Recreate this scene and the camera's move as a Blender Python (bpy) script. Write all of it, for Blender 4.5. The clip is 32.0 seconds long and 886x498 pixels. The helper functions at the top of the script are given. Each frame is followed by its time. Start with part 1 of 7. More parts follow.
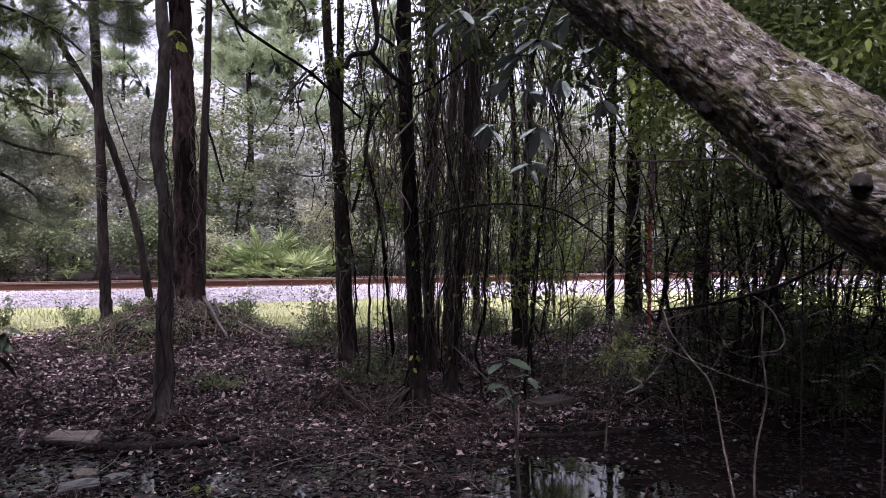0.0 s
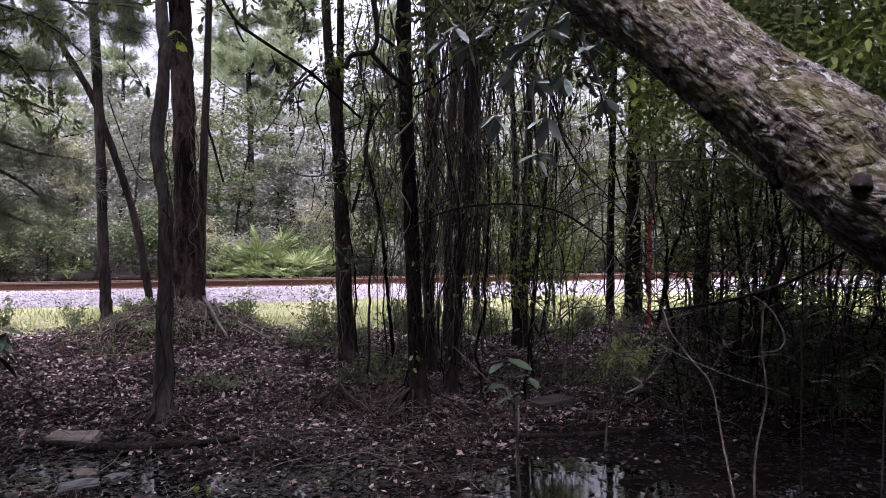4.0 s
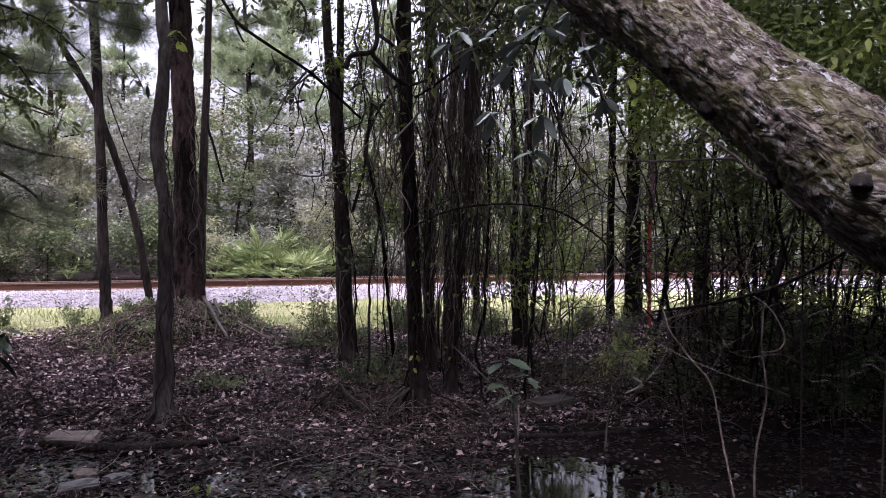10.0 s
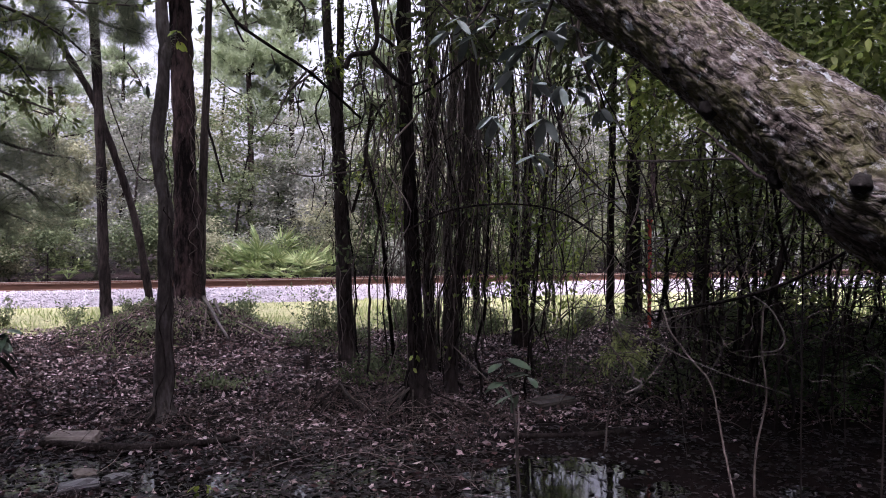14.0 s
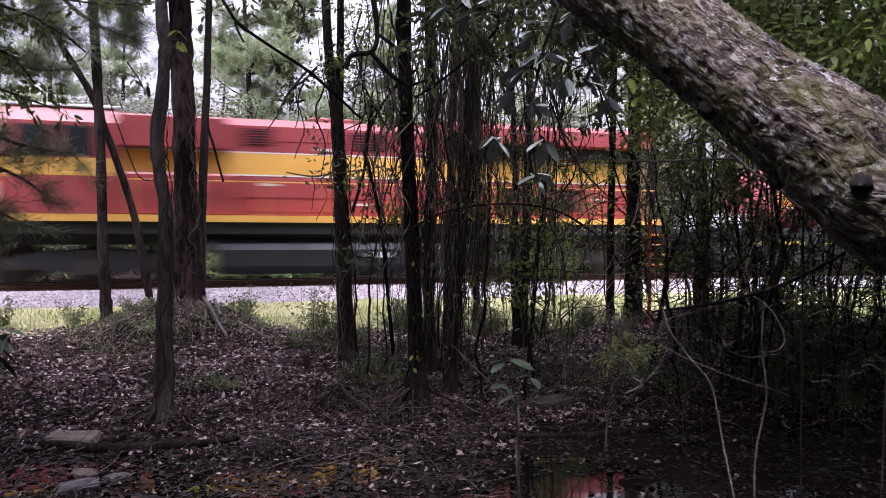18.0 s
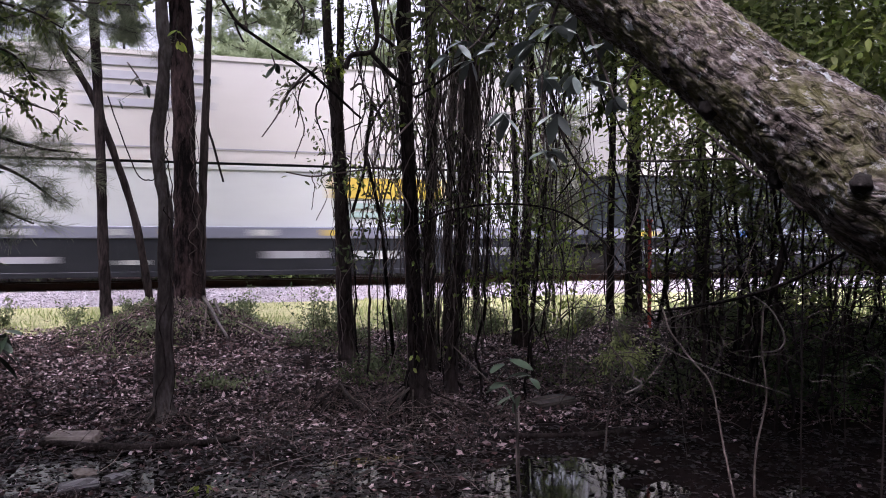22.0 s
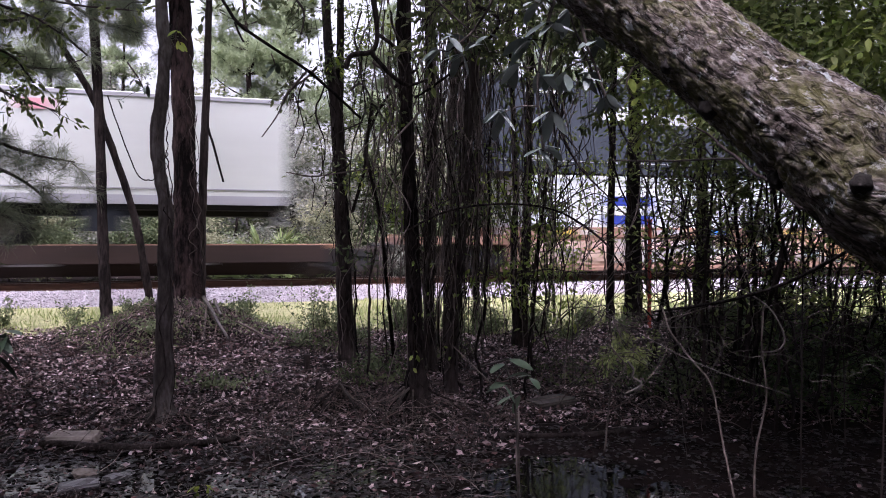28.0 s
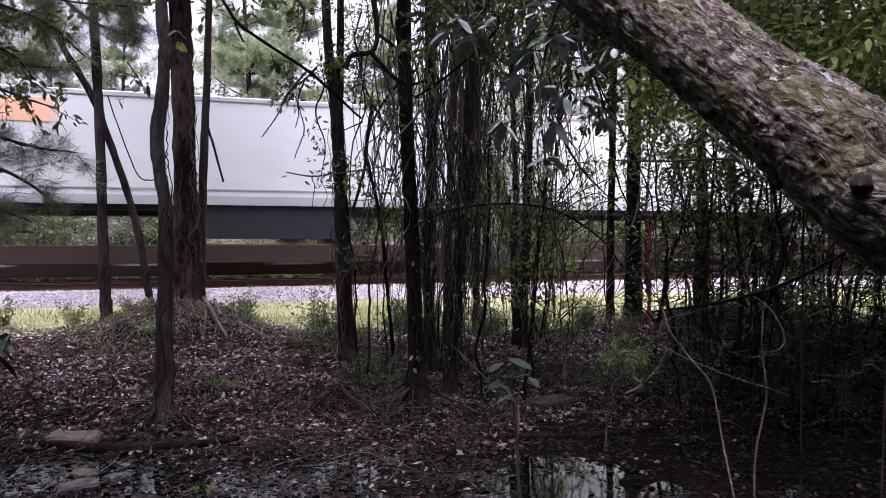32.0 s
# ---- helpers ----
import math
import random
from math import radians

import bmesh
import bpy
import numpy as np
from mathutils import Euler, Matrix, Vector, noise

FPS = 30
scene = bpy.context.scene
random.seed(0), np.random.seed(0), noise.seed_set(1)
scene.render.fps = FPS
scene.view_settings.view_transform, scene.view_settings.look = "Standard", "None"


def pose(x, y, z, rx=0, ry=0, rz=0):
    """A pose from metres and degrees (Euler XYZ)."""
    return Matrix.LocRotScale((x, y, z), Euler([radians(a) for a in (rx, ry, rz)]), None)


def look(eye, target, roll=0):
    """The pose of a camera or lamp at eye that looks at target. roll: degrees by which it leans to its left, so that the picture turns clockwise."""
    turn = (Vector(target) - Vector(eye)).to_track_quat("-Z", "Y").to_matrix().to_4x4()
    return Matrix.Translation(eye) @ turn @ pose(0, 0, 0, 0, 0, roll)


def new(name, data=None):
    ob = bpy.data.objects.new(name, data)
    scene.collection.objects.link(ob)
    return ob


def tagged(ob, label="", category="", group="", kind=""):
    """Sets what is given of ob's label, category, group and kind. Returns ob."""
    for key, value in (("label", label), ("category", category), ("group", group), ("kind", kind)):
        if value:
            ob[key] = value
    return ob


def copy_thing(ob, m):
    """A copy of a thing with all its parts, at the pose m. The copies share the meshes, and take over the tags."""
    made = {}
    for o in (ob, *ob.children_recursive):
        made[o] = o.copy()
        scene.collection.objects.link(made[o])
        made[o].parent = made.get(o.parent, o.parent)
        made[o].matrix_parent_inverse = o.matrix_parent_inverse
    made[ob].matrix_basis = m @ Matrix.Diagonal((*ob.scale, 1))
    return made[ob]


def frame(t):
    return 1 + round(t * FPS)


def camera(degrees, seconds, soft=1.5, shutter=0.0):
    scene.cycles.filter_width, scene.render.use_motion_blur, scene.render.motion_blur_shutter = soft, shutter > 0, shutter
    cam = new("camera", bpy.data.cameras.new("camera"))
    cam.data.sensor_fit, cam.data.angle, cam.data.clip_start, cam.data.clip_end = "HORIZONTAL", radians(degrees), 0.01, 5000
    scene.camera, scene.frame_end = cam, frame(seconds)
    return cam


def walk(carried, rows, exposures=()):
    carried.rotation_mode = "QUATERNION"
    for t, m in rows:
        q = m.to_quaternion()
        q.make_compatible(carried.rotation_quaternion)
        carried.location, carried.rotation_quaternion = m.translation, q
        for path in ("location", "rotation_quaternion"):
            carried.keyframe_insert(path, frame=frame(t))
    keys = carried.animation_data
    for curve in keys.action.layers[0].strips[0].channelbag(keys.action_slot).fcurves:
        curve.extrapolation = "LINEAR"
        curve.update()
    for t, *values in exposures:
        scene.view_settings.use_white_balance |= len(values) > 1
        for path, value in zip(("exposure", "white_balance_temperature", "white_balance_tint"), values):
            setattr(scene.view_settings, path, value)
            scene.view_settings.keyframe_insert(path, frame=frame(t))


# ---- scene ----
# camera: a tripod at the pond's edge, looking across the bank at the track
cam = camera(62.19, 32.0, soft=1.0, shutter=0.75)
STAND = pose(0.00, 0.00, 2.30, 89.295, 0, -17.40)
walk(cam, [(0.0, STAND), (32.0, STAND)], exposures=[(0.0, 1.65, 5900, 25), (32.0, 1.65, 5900, 25)])

# overcast daylight: a pale sky and one broad, weak sun high up
world = bpy.data.worlds.new("overcast_sky")
scene.world = world
world.use_nodes = True
wn = world.node_tree.nodes
wl = world.node_tree.links
sky = wn.new("ShaderNodeTexSky")
sky.sky_type = "NISHITA"
sky.sun_disc = False
sky.sun_elevation = radians(71)
sky.sun_rotation = radians(200)
sky.dust_density = 6.0
sky.air_density = 1.6
pale = wn.new("ShaderNodeHueSaturation")
pale.inputs["Saturation"].default_value = 0.22
pale.inputs["Value"].default_value = 1.0
tone = wn.new("ShaderNodeMix")
tone.data_type = "RGBA"
tone.blend_type = "MULTIPLY"
tone.inputs[0].default_value = 1.0
tone.inputs[7].default_value = (1.0, 0.96, 1.02, 1)
wl.new(sky.outputs[0], pale.inputs["Color"])
wl.new(pale.outputs[0], tone.inputs[6])
# an overcast sky is brighter overhead than at the horizon
where = wn.new("ShaderNodeTexCoord")
axes = wn.new("ShaderNodeSeparateXYZ")
rise = wn.new("ShaderNodeMapRange")
rise.inputs["From Min"].default_value = 0.0
rise.inputs["From Max"].default_value = 1.0
rise.inputs["To Min"].default_value = 0.62
rise.inputs["To Max"].default_value = 1.35
dim = wn.new("ShaderNodeVectorMath")
dim.operation = "SCALE"
wl.new(where.outputs["Generated"], axes.inputs[0])
wl.new(axes.outputs["Z"], rise.inputs["Value"])
wl.new(tone.outputs[2], dim.inputs[0])
wl.new(rise.outputs[0], dim.inputs["Scale"])
wl.new(dim.outputs[0], wn["Background"].inputs["Color"])
wn["Background"].inputs["Strength"].default_value = 0.15

sun = new("sun", bpy.data.lights.new("sun", "SUN"))
sun.data.energy = 1.5
sun.data.angle = radians(40)
sun.data.color = (1.0, 0.97, 0.95)
sun.matrix_world = look((-5, -13, 40), (0, 0, 0))

# ---- materials ----
MATS = {}


def mat(name, c1, c2, scale=6.0, rough=0.8, bump=0.3, metal=0.0, stretch=(1, 1, 1), rand=0.0, island=0.0,
        big=0.6, spec=0.3, dist=0.01, through_light=0.0, c3=None, coat=0.0, gap=(0.3, 0.7)):
    """A surface with grain at two scales; rand varies it by object, island by loose piece."""
    if name in MATS:
        return MATS[name]
    m = bpy.data.materials.new(name)
    m.use_nodes = True
    n, l = m.node_tree.nodes, m.node_tree.links
    b = n["Principled BSDF"]
    tc = n.new("ShaderNodeTexCoord")
    mp = n.new("ShaderNodeMapping")
    mp.inputs["Scale"].default_value = stretch
    l.new(tc.outputs["Object"], mp.inputs["Vector"])
    fine = n.new("ShaderNodeTexNoise")
    fine.inputs["Scale"].default_value = scale
    fine.inputs["Detail"].default_value = 6
    fine.inputs["Roughness"].default_value = 0.65
    l.new(mp.outputs[0], fine.inputs["Vector"])
    wide = n.new("ShaderNodeTexNoise")
    wide.inputs["Scale"].default_value = scale * 0.13
    wide.inputs["Detail"].default_value = 3
    l.new(mp.outputs[0], wide.inputs["Vector"])
    mixv = n.new("ShaderNodeMath")
    mixv.operation = "MULTIPLY_ADD"
    l.new(wide.outputs["Fac"], mixv.inputs[0])
    mixv.inputs[1].default_value = big
    add = n.new("ShaderNodeMath")
    add.operation = "MULTIPLY_ADD"
    l.new(fine.outputs["Fac"], add.inputs[0])
    add.inputs[1].default_value = 1.0 - big * 0.5
    add.inputs[2].default_value = -big * 0.25
    l.new(add.outputs[0], mixv.inputs[2])
    last = mixv.outputs[0]
    for amount, node, out in ((rand, "ShaderNodeObjectInfo", "Random"), (island, "ShaderNodeNewGeometry", "Random Per Island")):
        if amount:
            r = n.new(node)
            s = n.new("ShaderNodeMath")
            s.operation = "MULTIPLY_ADD"
            l.new(r.outputs[out], s.inputs[0])
            s.inputs[1].default_value = amount
            ad = n.new("ShaderNodeMath")
            ad.operation = "MULTIPLY_ADD"
            l.new(last, ad.inputs[0])
            ad.inputs[1].default_value = 1.0
            ad.inputs[2].default_value = -amount * 0.5
            l.new(ad.outputs[0], s.inputs[2])
            last = s.outputs[0]
    ramp = n.new("ShaderNodeValToRGB")
    ramp.color_ramp.elements[0].position, ramp.color_ramp.elements[1].position = gap
    ramp.color_ramp.elements[0].color = (*c1, 1)
    ramp.color_ramp.elements[1].color = (*(c3 or c2), 1)
    if c3:
        e = ramp.color_ramp.elements.new((gap[0] + gap[1]) / 2)
        e.color = (*c2, 1)
    l.new(last, ramp.inputs["Fac"])
    l.new(ramp.outputs[0], b.inputs["Base Color"])
    b.inputs["Roughness"].default_value = rough
    b.inputs["Metallic"].default_value = metal
    b.inputs["Specular IOR Level"].default_value = spec
    b.inputs["Coat Weight"].default_value = coat
    if bump:
        bp = n.new("ShaderNodeBump")
        bp.inputs["Strength"].default_value = bump
        bp.inputs["Distance"].default_value = dist
        l.new(fine.outputs["Fac"], bp.inputs["Height"])
        l.new(bp.outputs[0], b.inputs["Normal"])
    if through_light:
        t = n.new("ShaderNodeBsdfTranslucent")
        l.new(ramp.outputs[0], t.inputs["Color"])
        mx = n.new("ShaderNodeMixShader")
        mx.inputs[0].default_value = through_light
        l.new(b.outputs[0], mx.inputs[1])
        l.new(t.outputs[0], mx.inputs[2])
        l.new(mx.outputs[0], n["Material Output"].inputs["Surface"])
    MATS[name] = m
    return m


def foliage(name, c1, c2, c3, rough=0.55, light=0.3, spec=0.3):
    return mat(name, c1, c2, scale=5.0, rough=rough, bump=0.0, island=0.35, big=1.1, c3=c3, through_light=light, spec=spec, gap=(0.25, 0.75))


# ---- mesh helpers ----
RNG = np.random.default_rng(7)


def mesh_arrays(name, verts, faces):
    """A mesh from arrays: verts (n, 3), faces (m, 3) or (m, 4)."""
    verts = np.ascontiguousarray(verts, dtype=np.float32)
    faces = np.ascontiguousarray(faces, dtype=np.int32)
    me = bpy.data.meshes.new(name)
    k = faces.shape[1]
    me.vertices.add(len(verts))
    me.vertices.foreach_set("co", verts.ravel())
    me.loops.add(faces.size)
    me.loops.foreach_set("vertex_index", faces.ravel())
    me.polygons.add(len(faces))
    me.polygons.foreach_set("loop_start", np.arange(0, faces.size, k, dtype=np.int32))
    me.update(calc_edges=True)
    return me


def smooth(me):
    me.polygons.foreach_set("use_smooth", np.ones(len(me.polygons), dtype=bool))
    return me


def piece(name, me, material, parent=None, label=""):
    """One mesh object, under a thing where a parent is given."""
    ob = new(name, me)
    if not me.materials:
        me.materials.append(material)
    if parent is not None:
        ob.parent = parent
    if label:
        ob["label"] = label
    return ob


def part(name, bm, material, parent=None, label=""):
    me = bpy.data.meshes.new(name)
    bm.to_mesh(me)
    bm.free()
    return piece(name, me, material, parent, label)


def empty(name, place, label, category, group="", kind=""):
    ob = new(name)
    ob.location = place
    return tagged(ob, label, category, group, kind)


def unit(v):
    return v / np.maximum(np.linalg.norm(v, axis=-1, keepdims=True), 1e-9)


def catmull(pts, n):
    """n samples along a smooth curve through the points (any number of columns)."""
    p = np.array(pts, dtype=float)
    if len(p) == 2:
        return p[0] + (p[1] - p[0]) * np.linspace(0, 1, n)[:, None]
    q = np.vstack([2 * p[0] - p[1], p, 2 * p[-1] - p[-2]])
    out = []
    for s in np.linspace(0, len(p) - 1 - 1e-6, n):
        i, t = int(s), s - int(s)
        a, b, c, d = q[i:i + 4]
        out.append(0.5 * (2 * b + (c - a) * t + (2 * a - 5 * b + 4 * c - d) * t * t + (3 * b - a - 3 * c + d) * t ** 3))
    return np.array(out)


def tube_arrays(path, sides=8, rough=0.0, rng=RNG):
    """path: (n, 4) x, y, z, radius. Returns verts and quads, closed at the far end."""
    path = np.asarray(path, dtype=float)
    c, r = path[:, :3], np.maximum(path[:, 3], 0.0008)
    d = unit(np.gradient(c, axis=0))
    ref = np.where(np.abs(d[:, 2:3]) > 0.9, [[1.0, 0, 0]], [[0, 0, 1.0]])
    ref = np.repeat(ref[len(ref) // 2][None], len(d), 0)
    a = unit(np.cross(d, ref))
    b = np.cross(d, a)
    ang = np.linspace(0, 2 * np.pi, sides, endpoint=False)
    wob = 1.0 + rough * rng.normal(size=(len(c), sides))
    ring = c[:, None] + (r[:, None] * wob)[:, :, None] * (np.cos(ang)[None, :, None] * a[:, None] + np.sin(ang)[None, :, None] * b[:, None])
    v = ring.reshape(-1, 3)
    i, j = np.meshgrid(np.arange(len(c) - 1), np.arange(sides), indexing="ij")
    k = (j + 1) % sides
    f = np.stack([i * sides + j, i * sides + k, (i + 1) * sides + k, (i + 1) * sides + j], -1).reshape(-1, 4)
    caps = []
    for base in (0, (len(c) - 1) * sides):
        for q in range(1, sides - 2, 2):
            caps.append([base, base + q, base + q + 1, base + q + 2])
    return v, np.vstack([f, np.array(caps)]) if caps else f


def merged(chunks):
    vs, fs, n = [], [], 0
    for v, f in chunks:
        vs.append(v)
        fs.append(f + n)
        n += len(v)
    return np.vstack(vs), np.vstack(fs)


def leaf_arrays(pos, way, length, width=0.45, fold=0.12, rng=RNG, full=False, flat_up=0.0):
    """Folded pointed leaves: four corners, two triangles each; full ones have a rounded outline of six corners."""
    pos, way = np.asarray(pos), unit(np.asarray(way))
    n = len(pos)
    length = np.broadcast_to(length, (n,))[:, None]
    side = unit(np.cross(way, rng.normal(size=(n, 3)) + np.array([0, 0, flat_up])))
    nor = np.cross(side, way)
    w = length * width * 0.5
    mid = pos + way * length * 0.45
    v = np.stack([pos, mid + side * w + nor * w * fold * 2, pos + way * length, mid - side * w + nor * w * fold * 2], 1).reshape(-1, 3)
    if full:
        lift = nor * w * fold * 2
        a, b = pos + way * length * 0.28, pos + way * length * 0.68 - np.array([0, 0, 0.06]) * length
        tip = pos + way * length - np.array([0, 0, 0.14]) * length
        v = np.stack([pos, a + side * w * 0.9 + lift, b + side * w * 0.8 + lift, tip, b - side * w * 0.8 + lift, a - side * w * 0.9 + lift], 1).reshape(-1, 3)
        k = np.arange(n)[:, None] * 6
        return v, np.concatenate([k + [[0, 1, 2]], k + [[0, 2, 3]], k + [[0, 3, 4]], k + [[0, 4, 5]]], 0)
    k = np.arange(n)[:, None] * 4
    f = np.concatenate([k + [[0, 1, 2]], k + [[0, 2, 3]]], 0)
    return v, f


def blob_points(n, centre, size, rng=RNG):
    p = rng.normal(size=(n, 3))
    p = unit(p) * np.power(rng.random((n, 1)), 0.45)
    return np.asarray(centre) + p * np.asarray(size)


def crown_arrays(centre, size, clumps, per, leaf, spread=0.5, droop=0.3, rng=RNG, width=0.5, full=False):
    """Leaves in clumps on an uneven crown."""
    c = blob_points(clumps, centre, size, rng)
    c = c + rng.normal(size=c.shape) * 0.12 * np.asarray(size)
    s = spread * rng.uniform(0.5, 1.3, size=(clumps, 1, 1))
    off = rng.normal(size=(clumps, per, 3)) * s * np.array([1.0, 1.0, 0.55])
    p = (c[:, None] + off).reshape(-1, 3)
    way = off.reshape(-1, 3) * np.array([0.8, 0.8, 0.4]) / spread + rng.normal(size=p.shape) * np.array([0.7, 0.7, 0.4]) + np.array([0, 0, -droop])
    return leaf_arrays(p, way, leaf * rng.uniform(0.6, 1.3, len(p)), width, rng=rng, full=full, flat_up=1.6)


def box(bm, x0, x1, y0, y1, z0, z1, bevel=0.0):
    r = bmesh.ops.create_cube(bm, size=1.0)
    for v in r["verts"]:
        v.co.x = x0 if v.co.x < 0 else x1
        v.co.y = y0 if v.co.y < 0 else y1
        v.co.z = z0 if v.co.z < 0 else z1
    if bevel:
        es = list({e for v in r["verts"] for e in v.link_edges})
        bmesh.ops.bevel(bm, geom=es, offset=bevel, segments=1, affect="EDGES", profile=0.5)
    return bm


def boxes(*rows, bevel=0.0):
    bm = bmesh.new()
    for r in rows:
        box(bm, *r, bevel=bevel)
    return bm


def disc(bm, x, y0, y1, z, r, n=20):
    """A cylinder across the track: axis along y."""
    m = Matrix.Translation((x, (y0 + y1) / 2, z)) @ Matrix.Rotation(math.pi / 2, 4, "X")
    bmesh.ops.create_cone(bm, cap_ends=True, segments=n, radius1=r, radius2=r, depth=abs(y1 - y0), matrix=m)
    return bm


def prism(bm, outline, x0, x1):
    """A y-z outline drawn out along the track."""
    a = [bm.verts.new((x0, y, z)) for y, z in outline]
    b = [bm.verts.new((x1, y, z)) for y, z in outline]
    n = len(outline)
    for i in range(n):
        bm.faces.new((a[i], a[(i + 1) % n], b[(i + 1) % n], b[i]))
    bm.faces.new(a[::-1])
    bm.faces.new(b)
    bmesh.ops.recalc_face_normals(bm, faces=bm.faces)
    return bm


def profile_y(bm, outline, y0, y1):
    """An x-z outline drawn out across the track."""
    a = [bm.verts.new((x, y0, z)) for x, z in outline]
    b = [bm.verts.new((x, y1, z)) for x, z in outline]
    n = len(outline)
    for i in range(n):
        bm.faces.new((a[i], a[(i + 1) % n], b[(i + 1) % n], b[i]))
    bm.faces.new(a[::-1])
    bm.faces.new(b)
    bmesh.ops.recalc_face_normals(bm, faces=bm.faces)
    return bm

# ---- ground, track, water ----
TRACK_Y, RAIL_Z = 21.95, 1.18
TURN = radians(-17.40)
FX, FY = -math.sin(TURN), math.cos(TURN)


def across(x, y):
    """How far in front of the tripod, and how far to its right."""
    return x * FX + y * FY, x * FY - y * FX


def hump(x, y, cx, cy, r, h):
    return h * np.exp(-((x - cx) ** 2 + (y - cy) ** 2) / (r * r))


def fract_noise(x, y):
    return (np.sin(x * 1.9 + 1.3 * np.sin(y * 1.1)) * np.cos(y * 2.3 + 0.7 * np.sin(x * 0.8)) * 0.5
            + np.sin(x * 4.7 + y * 3.1 + 2 * np.sin(y * 1.7)) * np.cos(y * 5.3 - x * 1.9) * 0.25
            + np.sin(x * 9.1 - y * 7.7) * np.cos(x * 6.3 + y * 11.3) * 0.15)


def height(x, y):
    x, y = np.asarray(x, dtype=float), np.asarray(y, dtype=float)
    d, s = across(x, y)
    q = TRACK_Y - y
    bank = np.interp(d, [-30, 4.5, 6.2, 7.5, 8.4, 9.2, 12.0, 14.5, 16.0, 60, 600],
                     [0.6, -0.05, 0.006, 0.02, 0.05, 0.11, 0.33, 0.46, 0.46, 0.46, 0.46])
    bank = bank + np.interp(q, [-600, -40, -4.5, -2, 2.4, 6], [0.9, 0.65, 0.45, 0.3, 0.22, 0.0])
    left = np.interp(s + 0.3 * np.sin(d * 2.1), [0.0, 0.9], [1.0, 0.0])
    shore = np.interp(d, [-30, 4.5, 6.0, 7.2, 8.2, 9.2], [0.6, -0.06, -0.02, -0.012, 0.035, 0.11])
    z = np.where(d < 9.2, bank * (1 - left) + shore * left, bank)
    z = z + 0.06 * fract_noise(x, y) * np.interp(d, [5, 9, 14, 17], [0.8, 1.0, 1.0, 0.3]) * np.interp(np.abs(q), [3, 6], [0.2, 1.0])
    for hx, hy, r, h in HUMPS:
        z = z + hump(x, y, hx, hy, r, h)
    return z


HUMPS = [(-0.33, 14.76, 1.15, 0.5), (-1.82, 15.22, 0.9, 0.2), (-1.18, 14.18, 0.7, 0.3), (2.44, 8.95, 0.5, 0.12),
         (1.46, 9.36, 0.4, 0.14), (1.91, 13.53, 0.8, 0.12), (3.94, 12.37, 1.0, 0.14),
         (8.33, 10.99, 1.6, 0.2), (-1.03, 11.83, 0.7, 0.14), (3.13, 6.17, 0.5, -0.24), (2.66, 5.90, 0.4, -0.16), (3.99, 5.74, 0.24, -0.1), (3.73, 6.08, 0.2, 0.08), (5.05, 5.31, 0.3, -0.1), (8.96, 11.95, 1.2, 0.22), (10.3, 11.55, 1.3, 0.22), (11.7, 11.1, 1.3, 0.2), (7.9, 12.75, 0.9, 0.12), (9.3, 12.8, 1.2, 0.16), (11.0, 12.6, 1.4, 0.12), (5.3, 4.6, 1.3, 0.07)]


def grid_sheet(name, xs, ys, zf):
    gx, gy = np.meshgrid(xs, ys, indexing="ij")
    v = np.stack([gx, gy, zf(gx, gy)], -1).reshape(-1, 3)
    i, j = np.meshgrid(np.arange(len(xs) - 1), np.arange(len(ys) - 1), indexing="ij")
    m = len(ys)
    f = np.stack([i * m + j, (i + 1) * m + j, (i + 1) * m + j + 1, i * m + j + 1], -1).reshape(-1, 4)
    return smooth(mesh_arrays(name, v, f))


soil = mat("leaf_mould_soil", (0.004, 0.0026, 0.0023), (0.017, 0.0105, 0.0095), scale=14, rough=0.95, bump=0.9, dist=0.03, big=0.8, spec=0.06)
xs = np.concatenate([np.linspace(-1500, -10, 40), np.arange(-9.8, 28, 0.11), np.linspace(28.3, 1500, 50)])
ys = np.concatenate([np.linspace(-600, -8, 20), np.arange(-7.6, 3.5, 0.4), np.arange(3.6, 19.2, 0.11), np.linspace(19.6, 60, 40), np.linspace(70, 2000, 20)])
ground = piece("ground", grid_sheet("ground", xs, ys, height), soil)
tagged(ground, "dark brown forest soil sloping from the track to a pond", "ground", kind="structure")

pond_mat = mat("dark_pond_water", (0.004, 0.004, 0.0035), (0.009, 0.008, 0.007), scale=3, rough=0.03, bump=0.06, dist=0.01, spec=0.6)
pond = piece("water", grid_sheet("water", np.arange(-12, 24, 0.8), np.arange(-9, 11, 0.8), lambda x, y: x * 0), pond_mat)
tagged(pond, "still dark pond water reflecting trees and sky", "water", kind="structure")

# grassy verge along the ballast
verge_mat = mat("green_verge_turf", (0.15, 0.155, 0.07), (0.31, 0.305, 0.15), scale=9, rough=0.9, bump=0.6, dist=0.03, c3=(0.42, 0.38, 0.2), gap=(0.25, 0.8))
me = grid_sheet("verge", np.arange(-9.8, 28, 0.14), np.arange(TRACK_Y - 8.5, TRACK_Y - 2.3, 0.14), lambda x, y: height(x, y) + 0.012)
bm = bmesh.new()
bm.from_mesh(me)
gone = []
for fa in bm.faces:
    c = fa.calc_center_median()
    if across(c.x, c.y)[0] < 14.5 + 0.3 * math.sin(c.x * 2.3) + 0.25 * math.sin(c.x * 5.1 + c.y * 3):
        gone.append(fa)
bmesh.ops.delete(bm, geom=gone, context="FACES")
verge = part("verge", bm, verge_mat)
tagged(verge, "short yellow-green turf beside the ballast", "verge", kind="structure")

